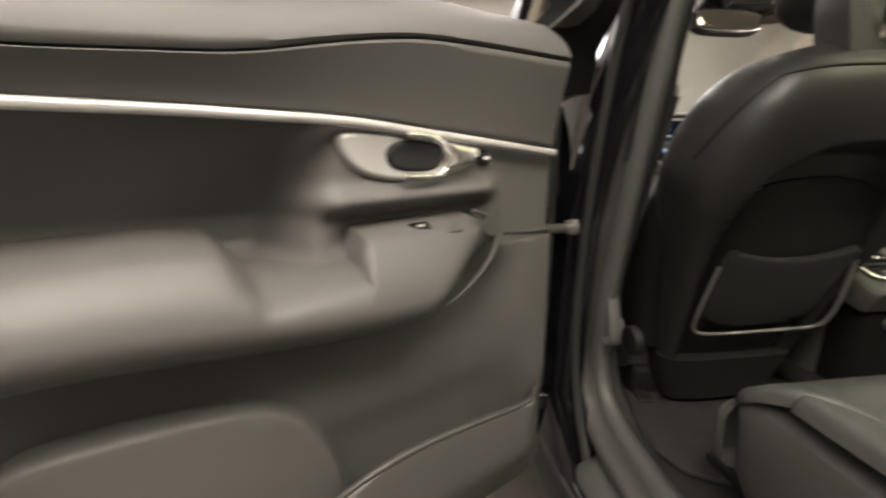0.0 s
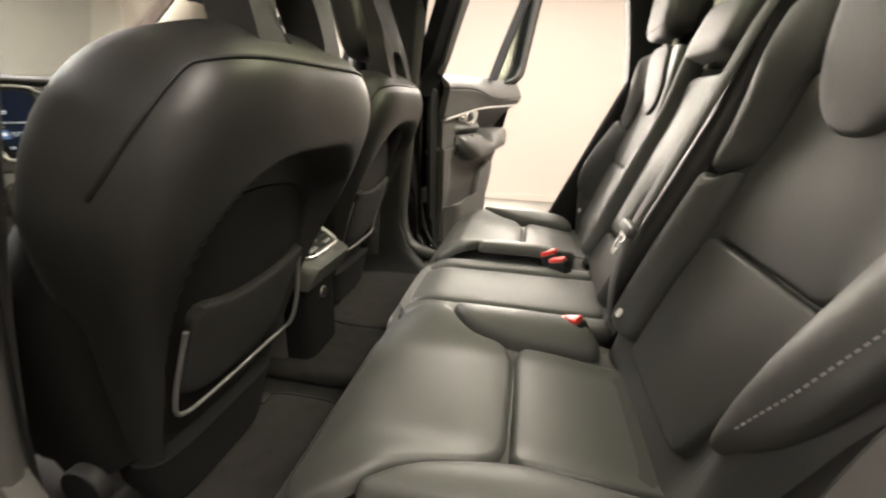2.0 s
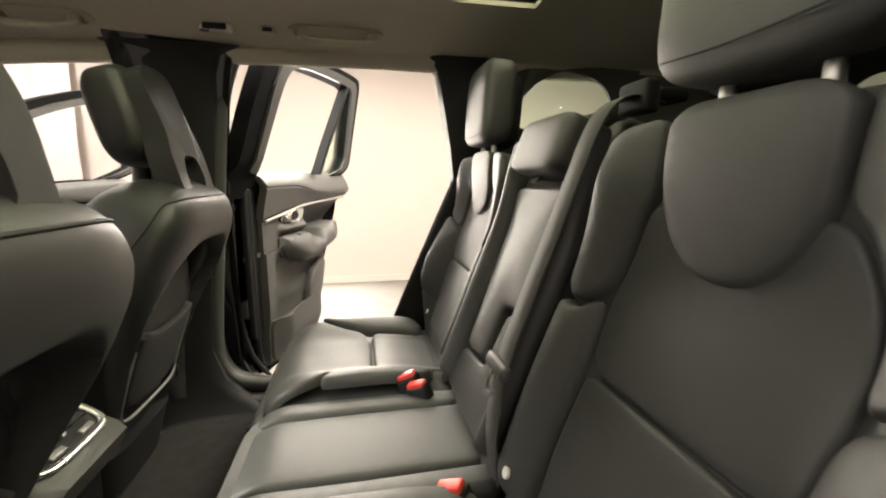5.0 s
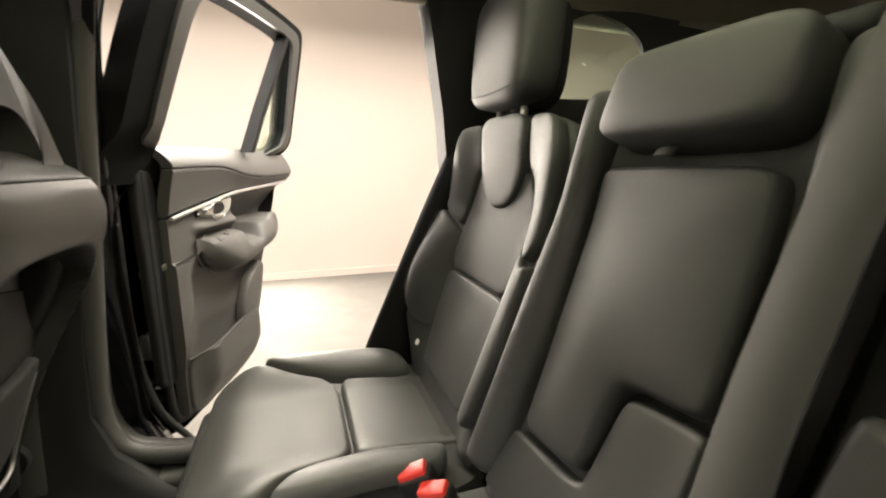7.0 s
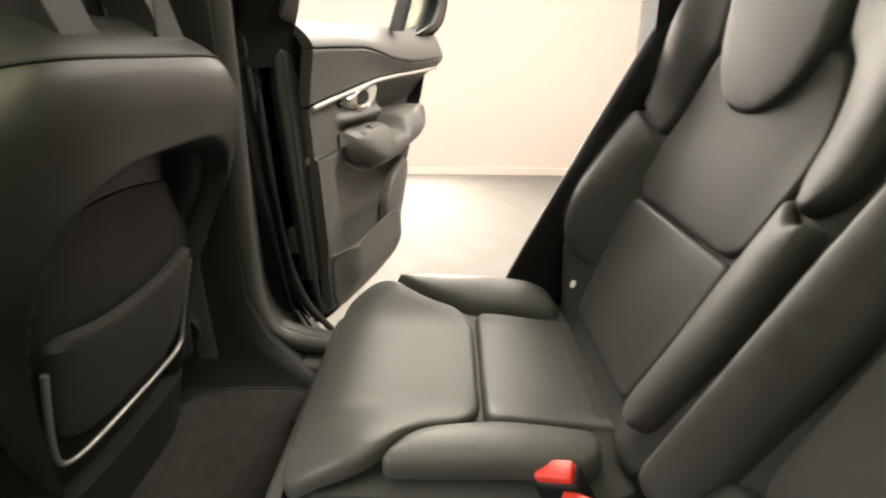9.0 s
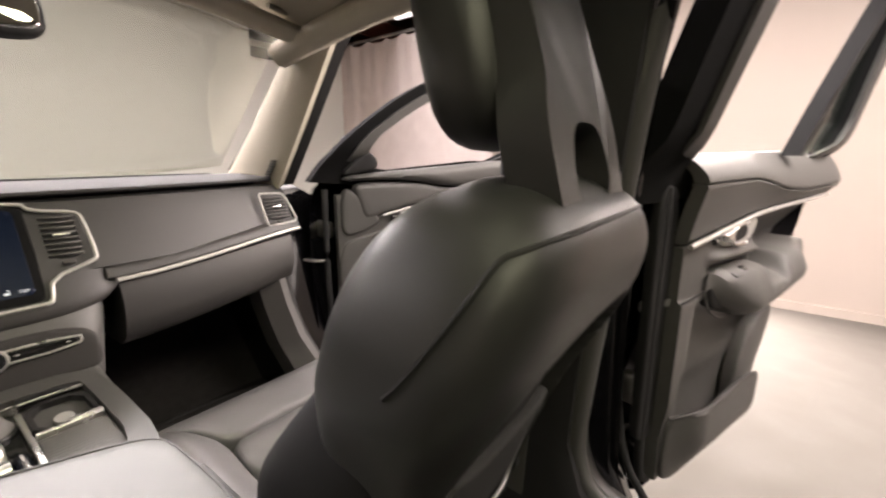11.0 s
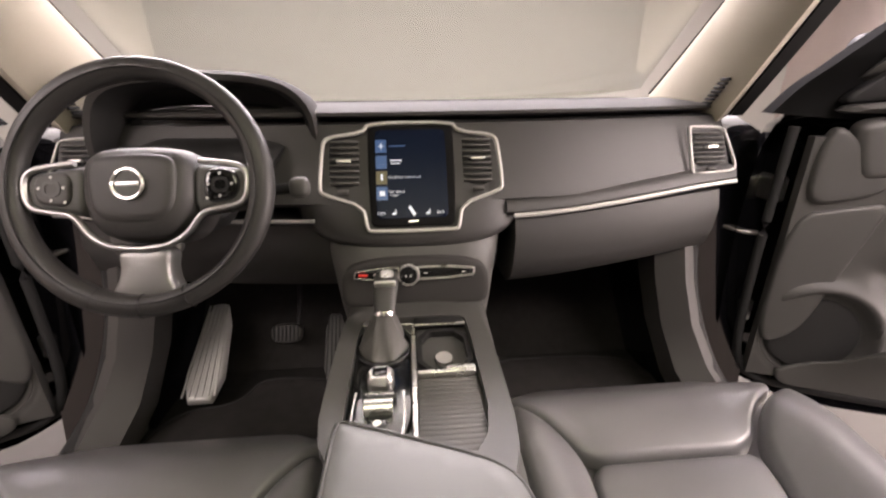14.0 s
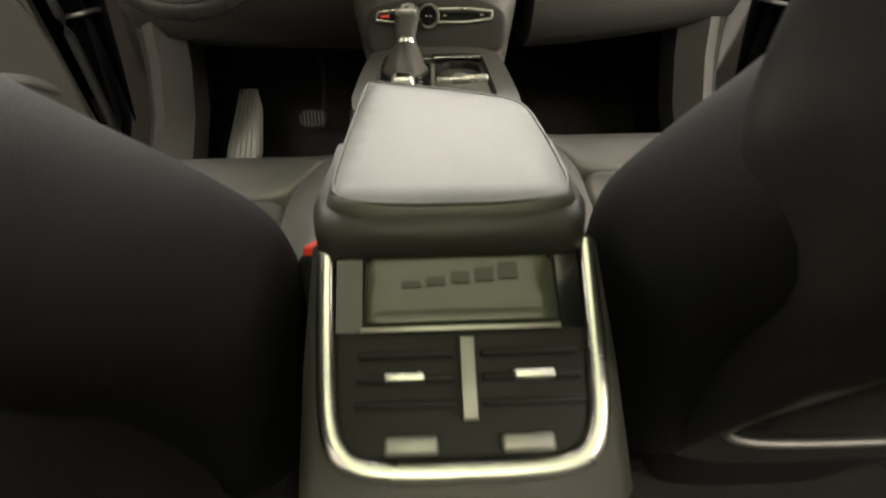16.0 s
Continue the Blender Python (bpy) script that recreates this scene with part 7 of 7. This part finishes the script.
well = part("cup_well", frame_panel([(-0.003, 0.80), (-0.003, 0.915), (0.08, 0.915), (0.08, 0.80)], [(0.004, 0.806), (0.004, 0.905), (0.073, 0.905), (0.073, 0.806)], lambda u, v, h: Vector((u, v, 0.75 + h)), 0.058, 60, 1), BLACK, con, "black cup well")
part("well_floor", rbox((0.037, 0.857, 0.762), (0.085, 0.12, 0.01), 0.003), BLACK, con)
sk = part("socket", disc((0.037, 0.845, 0.767), 0.016, 0.032, (0, -0.2, 1)), BLACK, con)
part("socket_cap", disc((0.037, 0.838, 0.799), 0.0135, 0.006, (0, -0.2, 1)), STEEL, sk)
part("front_flap", rbox((0.037, 0.935, 0.808), (0.085, 0.03, 0.008), 0.003), BLACK, con)
part("flap_edge", rbox((0.037, 0.918, 0.814), (0.085, 0.005, 0.004), 0.001), CHROME, con)
part("tray_edge", rbox((-0.054, 0.932, 0.808), (0.09, 0.004, 0.004), 0.001), CHROME, con)
# gear lever
gl = thing("gear_lever", (-0.055, 0.88, 0.80), "gear lever with a leather boot and bright collar", "gear lever")
boot = []
for z, a, b, yy in ((0.800, 0.038, 0.048, 0.880), (0.808, 0.036, 0.044, 0.882), (0.820, 0.029, 0.034, 0.892), (0.832, 0.021, 0.023, 0.905), (0.842, 0.0155, 0.016, 0.914)):
    boot.append([(-0.055 + a * math.cos(w) * (1 + 0.15 * math.sin(5 * w + z * 90)), yy + b * math.sin(w) * (1 + 0.13 * math.cos(6 * w + z * 70)), z) for w in LIN(0, 2 * math.pi, 33)[:-1]])
part("boot", loft(boot), DOOR_TRIM, gl)
part("boot_frame", sweep([(-0.055 + 0.043 * math.cos(w), 0.880 + 0.052 * math.sin(w), 0.803) for w in LIN(0, 2 * math.pi, 33)[:-1]], box_section(0.004, 0.003), closed=True, times=0), GLOSS, gl)
part("collar", disc((-0.055, 0.915, 0.840), 0.0175, 0.007, (0, 0.35, 1)), CHROME, gl)
kb = part("knob", loft([super_ring(-0.055, 0.918, 0.016, 0.017, 0.846, e=0.7), super_ring(-0.054, 0.930, 0.019, 0.020, 0.858, e=0.7), super_ring(-0.053, 0.948, 0.021, 0.022, 0.872, e=0.7), super_ring(-0.052, 0.962, 0.021, 0.022, 0.883, e=0.7), super_ring(-0.051, 0.968, 0.017, 0.018, 0.888, e=0.8)]), LEATHER, gl)
part("knob_top", pad([(-0.012, -0.016), (0.012, -0.016), (0.013, 0.012), (-0.013, 0.012)], surface((-0.051, 0.966, 0.888), (1, 0, 0), (0, 0.95, 0.30)), 0.003, 0.004), CHROME, kb)
part("knob_collar", rbox((-0.053, 0.940, 0.884), (0.036, 0.008, 0.010), 0.003), CHROME, kb)
# start knob, drive mode roller, brake switch
sk2 = part("start_knob", loft([super_ring(-0.056, 0.788, 0.019, 0.017, 0.800, e=0.7), super_ring(-0.056, 0.788, 0.0185, 0.0165, 0.817, e=0.7), super_ring(-0.056, 0.788, 0.015, 0.013, 0.822, e=0.7)]), CHROME, con, "faceted chrome start knob")
part("knob_face", rbox((-0.056, 0.788, 0.823), (0.02, 0.016, 0.002), 0.001), GLOSS, sk2)
part("mode_cap", rbox((-0.056, 0.757, 0.806), (0.045, 0.016, 0.008), 0.003), GLOSS, con)
part("writing", text_geo("DRIVE MODE", 0.0065, surface((-0.056, 0.757, 0.8102), (1, 0, 0), (0, 1, 0))), WHITE, con, smooth=False)
part("mode_roller", sweep([(-0.074, 0.735, 0.807), (-0.038, 0.735, 0.807)], circle(0.011, 16), times=0), CHROME, con, "knurled chrome mode roller")
part("brake_switch", rbox((-0.056, 0.706, 0.804), (0.026, 0.016, 0.010), 0.003), GLOSS, con)
part("brake_mark", disc((-0.056, 0.706, 0.8092), 0.005, 0.0004, (0, 0, 1)), WHITE, con)
part("hold_switch", rbox((-0.056, 0.683, 0.803), (0.05, 0.018, 0.006), 0.002), ALU, con)
for s in (1, -1):
    part("tray_rail", tube([(-0.056 + s * 0.030, 0.68, 0.803), (-0.056 + s * 0.034, 0.72, 0.805), (-0.056 + s * 0.032, 0.765, 0.806)], 0.002, n=6), CHROME, con)
# armrest lid
AL = [(-0.107, 0.66), (-0.104, 0.685), (-0.085, 0.679), (0.06, 0.622), (0.092, 0.600), (0.107, 0.570), (0.110, 0.43), (0.105, 0.362), (-0.102, 0.362), (-0.107, 0.43)]
arm = part("armrest_lid", pad(AL, surface((0, 0, 0.806), (1, 0, 0), (0, 1, 0)), 0.042, 0.014, 0.003, n=150, base=0.03, times=2, cut=0.03), LID, con, "padded grey leather armrest lid")
part("lid_seam", sweep([(x * 0.90, 0.515 + (y - 0.515) * 0.93, 0.8475) for x, y in rounded(AL, 70, 2)], circle(0.0018, 6), closed=True, times=0), LEATHER, arm)
part("lid_back", loft([[(x * w, y, z) for x, y in ((-0.108, 0.50), (-0.108, y0 + 0.03), (-0.100, y0 + 0.006), (-0.088, y0), (0.088, y0), (0.100, y0 + 0.006), (0.108, y0 + 0.03), (0.108, 0.50))]
                       for y0, z, w in ((0.372, 0.798, 0.985), (0.358, 0.804, 1.015), (0.353, 0.815, 1.025), (0.354, 0.826, 1.02), (0.359, 0.836, 1.01), (0.372, 0.840, 0.985))]), VINYL, arm, "dark padded rear edge of the lid")
# rear end: climate panel, vents, bright bow
RO = Vector((0.004, 0.228, 0.7316))
RV = Vector((0, 0.89, 0.455)).normalized()
RS = 1.18
rear_plane = surface(RO, (1, 0, 0), RV)


def Rf(u, v, h):
    return rear_plane(u * RS, v * RS, h * RS)


def rear_box(centre, size, *rest_):
    return rbox(centre, [q * RS for q in size], *rest_)


part("rear_cover", loft([[tuple(Rf(u * w, v, h)) for u, h in ((-1, -0.05), (-0.98, -0.01), (-0.85, 0.004), (0.85, 0.004), (0.98, -0.01), (1, -0.05))] for v, w in ((-0.03, 0.085), (-0.012, 0.097), (0.06, 0.102), (0.145, 0.104))]), TRIM, con)
part("rear_fascia", pad([(-0.072, 0.004), (0.072, 0.004), (0.079, 0.06), (0.083, 0.135), (-0.083, 0.135), (-0.079, 0.06)], Rf, 0.008, 0.006, 0.0, times=2, cut=0.012), BLACK, con, "black rear fascia")
part("bright_bow", sweep([Rf(u, v, 0.009) for u, v in ((-0.0865, 0.136), (-0.085, 0.11), (-0.081, 0.06), (-0.077, 0.025), (-0.068, 0.006), (-0.045, 0.0), (0.045, 0.0), (0.068, 0.006), (0.077, 0.025), (0.081, 0.06), (0.085, 0.11), (0.0865, 0.136))], box_section(0.0066, 0.005, 0.6), n=80, up=tuple(Vector((1, 0, 0)).cross(RV))), CHROME, con, "satin chrome bow")
part("climate_display", pad([(-0.059, 0.081), (0.061, 0.081), (0.063, 0.127), (-0.061, 0.127)], lambda u, v, h: Rf(u, v, h + 0.008), 0.004, 0.003, 0.0, times=1, cut=0.003), CLIMATE, con, "dark climate display")
part("display_surround", frame_panel([(-0.076, 0.077), (0.076, 0.077), (0.079, 0.132), (-0.079, 0.132)], [(-0.060, 0.080), (0.062, 0.080), (0.064, 0.128), (-0.062, 0.128)], lambda u, v, h: Rf(u, v, h + 0.008), 0.003, 120, 0), GLOSS, con)
part("display_edge", rear_box(Rf(0.0, 0.078, 0.013), (0.122, 0.003, 0.002), 0.0006, (Vector((1, 0, 0)), RV, Vector((1, 0, 0)).cross(RV))), STEEL, con)
part("vent_divider", rear_box(Rf(0.003, 0.049, 0.014), (0.009, 0.046, 0.006), 0.001, (Vector((1, 0, 0)), RV, Vector((1, 0, 0)).cross(RV))), SATIN, con)
for k in range(5):
    w_ = 0.004 + 0.0018 * k
    part("fan_bar", rear_box(Rf(-0.030 + 0.0155 * k, 0.1065 + 0.002 * k, 0.0135), (0.012, w_, 0.0005), 0, (Vector((1, 0, 0)), RV, Vector((1, 0, 0)).cross(RV))), LID, con, smooth=False)
for s in (-1, 1):
    x0, x1 = (0.009, 0.071) if s > 0 else (-0.064, -0.003)
    vent("rear_vent", lambda u, v, h: Rf(u, v, h + 0.008), (x0, x1), (0.028, 0.070), 3, con, slat_mat=RUBBER)
    part("vent_roller", rear_box(Rf(s * 0.032 + 0.002, 0.014, 0.011), (0.030, 0.010, 0.008), 0.003, (Vector((1, 0, 0)), RV, Vector((1, 0, 0)).cross(RV))), SATIN, con)
part("rear_tower", loft([super_ring(0, 0.295, 0.085, 0.06, 0.40, e=0.4), super_ring(0, 0.295, 0.085, 0.06, 0.6, e=0.4), super_ring(0, 0.295, 0.088, 0.062, 0.68, e=0.4), super_ring(0, 0.30, 0.090, 0.06, 0.722, e=0.4)]), MATT, con)
sk3 = part("power_socket", disc((0.0, 0.242, 0.62), 0.017, 0.012, (0, -1, 0.1)), STEEL, con, "round power socket with a bright ring")
part("socket_cap", disc((0.0, 0.230, 0.621), 0.012, 0.003, (0, -1, 0.1)), BLACK, sk3)

# ---------------------------------------------------------------- footwells
fr_ = thing("footrest", (-0.59, 1.36, 0.44), "ridged aluminium driver footrest", "footrest")
Fp = surface((-0.556, 1.195, 0.452), (1, 0.02, 0), (-0.01, 0.245, 0.148))
part("plate", pad([(-0.052, 0.0), (0.052, 0.0), (0.030, 0.285), (-0.034, 0.285)], Fp, 0.012, 0.008, 0.0, times=1), STEP, fr_)
for k in range(6):
    part("ridge", sweep([Fp(-0.040 + k * 0.016, 0.01, 0.014), Fp(-0.026 + k * 0.0098, 0.275, 0.014)], box_section(0.0025, 0.002), times=0), STEP, fr_)
pb = thing("brake_pedal", (-0.375, 1.40, 0.52), "ribbed brake pedal on a dark arm", "pedal", "pedals")
Bp = surface((-0.378, 1.385, 0.525), (1, 0, 0), (0, 0.5, 0.87))
part("pad", pad([(-0.042, -0.028), (0.042, -0.028), (0.045, 0.028), (-0.045, 0.028)], Bp, 0.010, 0.006, 0.0, times=2), TRIM_GREY, pb)
for k in range(7):
    part("rib", rbox(Bp(-0.033 + k * 0.011, 0, 0.012), (0.005, 0.045, 0.004), 0.001, (Vector((1, 0, 0)), Vector((0, 0.5, 0.87)), Vector((0, -0.87, 0.5)))), RUBBER, pb)
part("arm", tube([Bp(0.03, 0.0, -0.01), (-0.345, 1.46, 0.62), (-0.345, 1.48, 0.76)], 0.007), BLACK, pb)
pa = thing("accelerator_pedal", (-0.24, 1.33, 0.43), "dark ribbed accelerator pedal", "pedal", "pedals")
Ap = surface((-0.235, 1.27, 0.43), (1, 0, 0), (0, 0.6, 0.8))
part("pad", pad([(-0.03, 0.0), (0.03, 0.0), (0.028, 0.19), (-0.022, 0.19)], Ap, 0.012, 0.008, 0.0, times=1), TRIM, pa)
for k in range(4):
    part("rib", sweep([Ap(-0.018 + k * 0.012, 0.015, 0.013), Ap(-0.014 + k * 0.010, 0.18, 0.013)], box_section(0.002, 0.002), times=0), RUBBER, pa)


def floor_mat(outline, z, label):
    r_ = thing("floor_mat", (outline[0][0], outline[0][1], z), label, "floor mat", "floor mats")
    part("mat_sheet", pad(outline, surface((0, 0, z), (1, 0, 0), (0, 1, 0)), 0.010, 0.01, 0.0, base=0.002, times=2), MAT, r_)
    o_ = rounded(outline, 60, 2)
    part("binding", sweep([(x, y, z + 0.006) for x, y in o_], circle(0.005, 6), closed=True, times=0), RUBBER, r_)


floor_mat([(-0.66, 0.95), (-0.16, 0.95), (-0.16, 1.28), (-0.44, 1.33), (-0.47, 1.22), (-0.64, 1.20)], 0.413, "black pile driver floor mat with a bound edge")
floor_mat([(0.16, 0.95), (0.66, 0.95), (0.66, 1.30), (0.50, 1.34), (0.16, 1.34)], 0.413, "black pile passenger floor mat with a bound edge")
floor_mat([(0.18, 0.02), (0.63, 0.02), (0.63, 0.32), (0.56, 0.38), (0.18, 0.38)], 0.413, "black pile rear floor mat with a bound edge")
floor_mat([(-0.18, 0.02), (-0.63, 0.02), (-0.63, 0.32), (-0.56, 0.38), (-0.18, 0.38)], 0.413, "black pile rear floor mat with a bound edge")

# ---------------------------------------------------------------- overhead
mi = thing("rear_view_mirror", (0.0, 0.93, 1.50), "frameless rear-view mirror with a black back", "mirror")
mo = Vector((-0.008, 0.90, 1.435))
mx, mz = Vector((1, 0.12, 0)).normalized(), Vector((0.0, 0.18, 1)).normalized()
mn = mx.cross(mz)
part("case", blob(mo - mn * 0.016, 0.135, 0.022, 0.042, 0.45, (mx, -mn, mz)), BLACK, mi)
part("glass", pad([(-0.122, -0.036), (0.122, -0.036), (0.127, 0.0), (0.122, 0.036), (-0.122, 0.036), (-0.127, 0.0)], surface(mo, mx, mz), 0.006, 0.004, 0.0, base=0.01), MIRROR, mi, "silver mirror glass")
part("stem", tube([mo - mn * 0.03, mo + Vector((0, 0.05, 0.05)), mo + Vector((0, 0.08, 0.09))], 0.013), BLACK, mi)
part("sensor_cover", rbox((0, 0.985, 1.52), (0.11, 0.10, 0.035), 0.015, (Vector((1, 0, 0)), Vector((0, 0.83, -0.56)), Vector((0, 0.56, 0.83)))), BLACK, mi)
for s in (1, -1):
    sv = thing("sun_visor", (s * 0.33, 0.85, 1.57), "beige cloth folded-up sun visor", "sun visor", "sun visors")
    part("flap", pad([(s * 0.13, -0.09), (s * 0.53, -0.10), (s * 0.54, 0.06), (s * 0.14, 0.08)], surface((0, 0.86, 1.567), (1, 0, 0), (0, 0.96, -0.26), flip=-1), 0.012, 0.012, 0.003), LINER, sv)
    part("hinge", tube([(s * 0.52, 0.93, 1.55), (s * 0.57, 0.935, 1.545)], 0.007, times=0), LINER, sv)


def grab_handle(s, y0, y1):
    def m(geo):
        return geo if s > 0 else mirror_x(geo)
    g = thing("grab_handle", (s * 0.56, (y0 + y1) / 2, 1.60), "beige folding grab handle on the roof rail", "grab handle", "grab handles")

    def f(y, q, h):
        """q runs down the roof's edge, h into the cabin."""
        x = 0.535 + 0.045 * q
        return Vector((x, y, roof_z(x, y))) + Vector((-0.45, 0, -0.89)) * h
    part("recess", m(frame_panel([(y0 - 0.035, -0.35), (y1 + 0.035, -0.35), (y1 + 0.035, 1.0), (y0 - 0.035, 1.0)], [(y0 - 0.026, -0.2), (y1 + 0.026, -0.2), (y1 + 0.026, 0.85), (y0 - 0.026, 0.85)], f, 0.006, 60, 2)), LINER, g)
    part("grip", m(sweep([f(y0, 0.25, 0.0), f(y0 + 0.004, 0.3, 0.024), f(y0 + 0.03, 0.35, 0.03), f(y1 - 0.03, 0.35, 0.03), f(y1 - 0.004, 0.3, 0.024), f(y1, 0.25, 0.0)], box_section(0.010, 0.008, 0.6), n=40)), LINER, g)
    for y in (y0, y1):
        part("mount", m(rbox(f(y, 0.3, 0.010), (0.03, 0.026, 0.022), 0.006)), LINER, g)


grab_handle(1, -0.31, -0.12)
grab_handle(1, 0.43, 0.60)
grab_handle(-1, -0.31, -0.12)
for s in (1, -1):
    q = thing("coat_hook", (s * 0.555, -0.03, 1.61), "small beige coat hook in the roof rail", "coat hook", "coat hooks")
    part("hook", rbox((s * 0.548, -0.03, 1.607), (0.02, 0.045, 0.028), 0.007), LINER, q)
    part("slot", rbox((s * 0.538, -0.03, 1.604), (0.006, 0.026, 0.010), 0.002), BLACK, q)
    rl = thing("reading_lamp", (s * 0.55, 0.105, 1.61), "small roof-rail reading lamp with a bright bezel", "lamp", "reading lamps")
    part("bezel", rbox((s * 0.552, 0.105, 1.608), (0.02, 0.085, 0.030), 0.006), CHROME, rl)
    part("lens", rbox((s * 0.541, 0.105, 1.606), (0.006, 0.060, 0.018), 0.003), BLACK, rl)
    ba = thing("belt_adjuster", (s * 0.64, 0.25, 1.2), "black shoulder belt height adjuster on the pillar", "belt adjuster", "belt adjusters")
    part("slider", rbox((s * 0.636, 0.25, 1.20), (0.025, 0.045, 0.12), 0.008), BLACK, ba)
    part("ring", tube([(s * 0.622, 0.235, 1.17), (s * 0.607, 0.24, 1.14), (s * 0.612, 0.27, 1.135), (s * 0.615, 0.275, 1.17)], 0.005, closed=True, n=6), STEEL, ba)
    part("webbing", sweep([(s * 0.612, 0.25, 1.14), (s * 0.635, 0.30, 0.9), (s * 0.655, 0.33, 0.65), (s * 0.66, 0.34, 0.48)], box_section(0.0235, 0.0014), n=20, up=(s, 0, 0)), WEBBING, ba)
    if s < 0:
        part("lower_loop", sweep([(-0.712, 0.245, 0.78), (-0.722, 0.20, 0.74), (-0.728, 0.165, 0.68), (-0.728, 0.17, 0.645), (-0.72, 0.215, 0.65), (-0.712, 0.25, 0.71)], box_section(0.0016, 0.012), closed=True, n=50, up=(1, 0, 0.1)), WEBBING, ba, "slack loop of grey belt webbing")
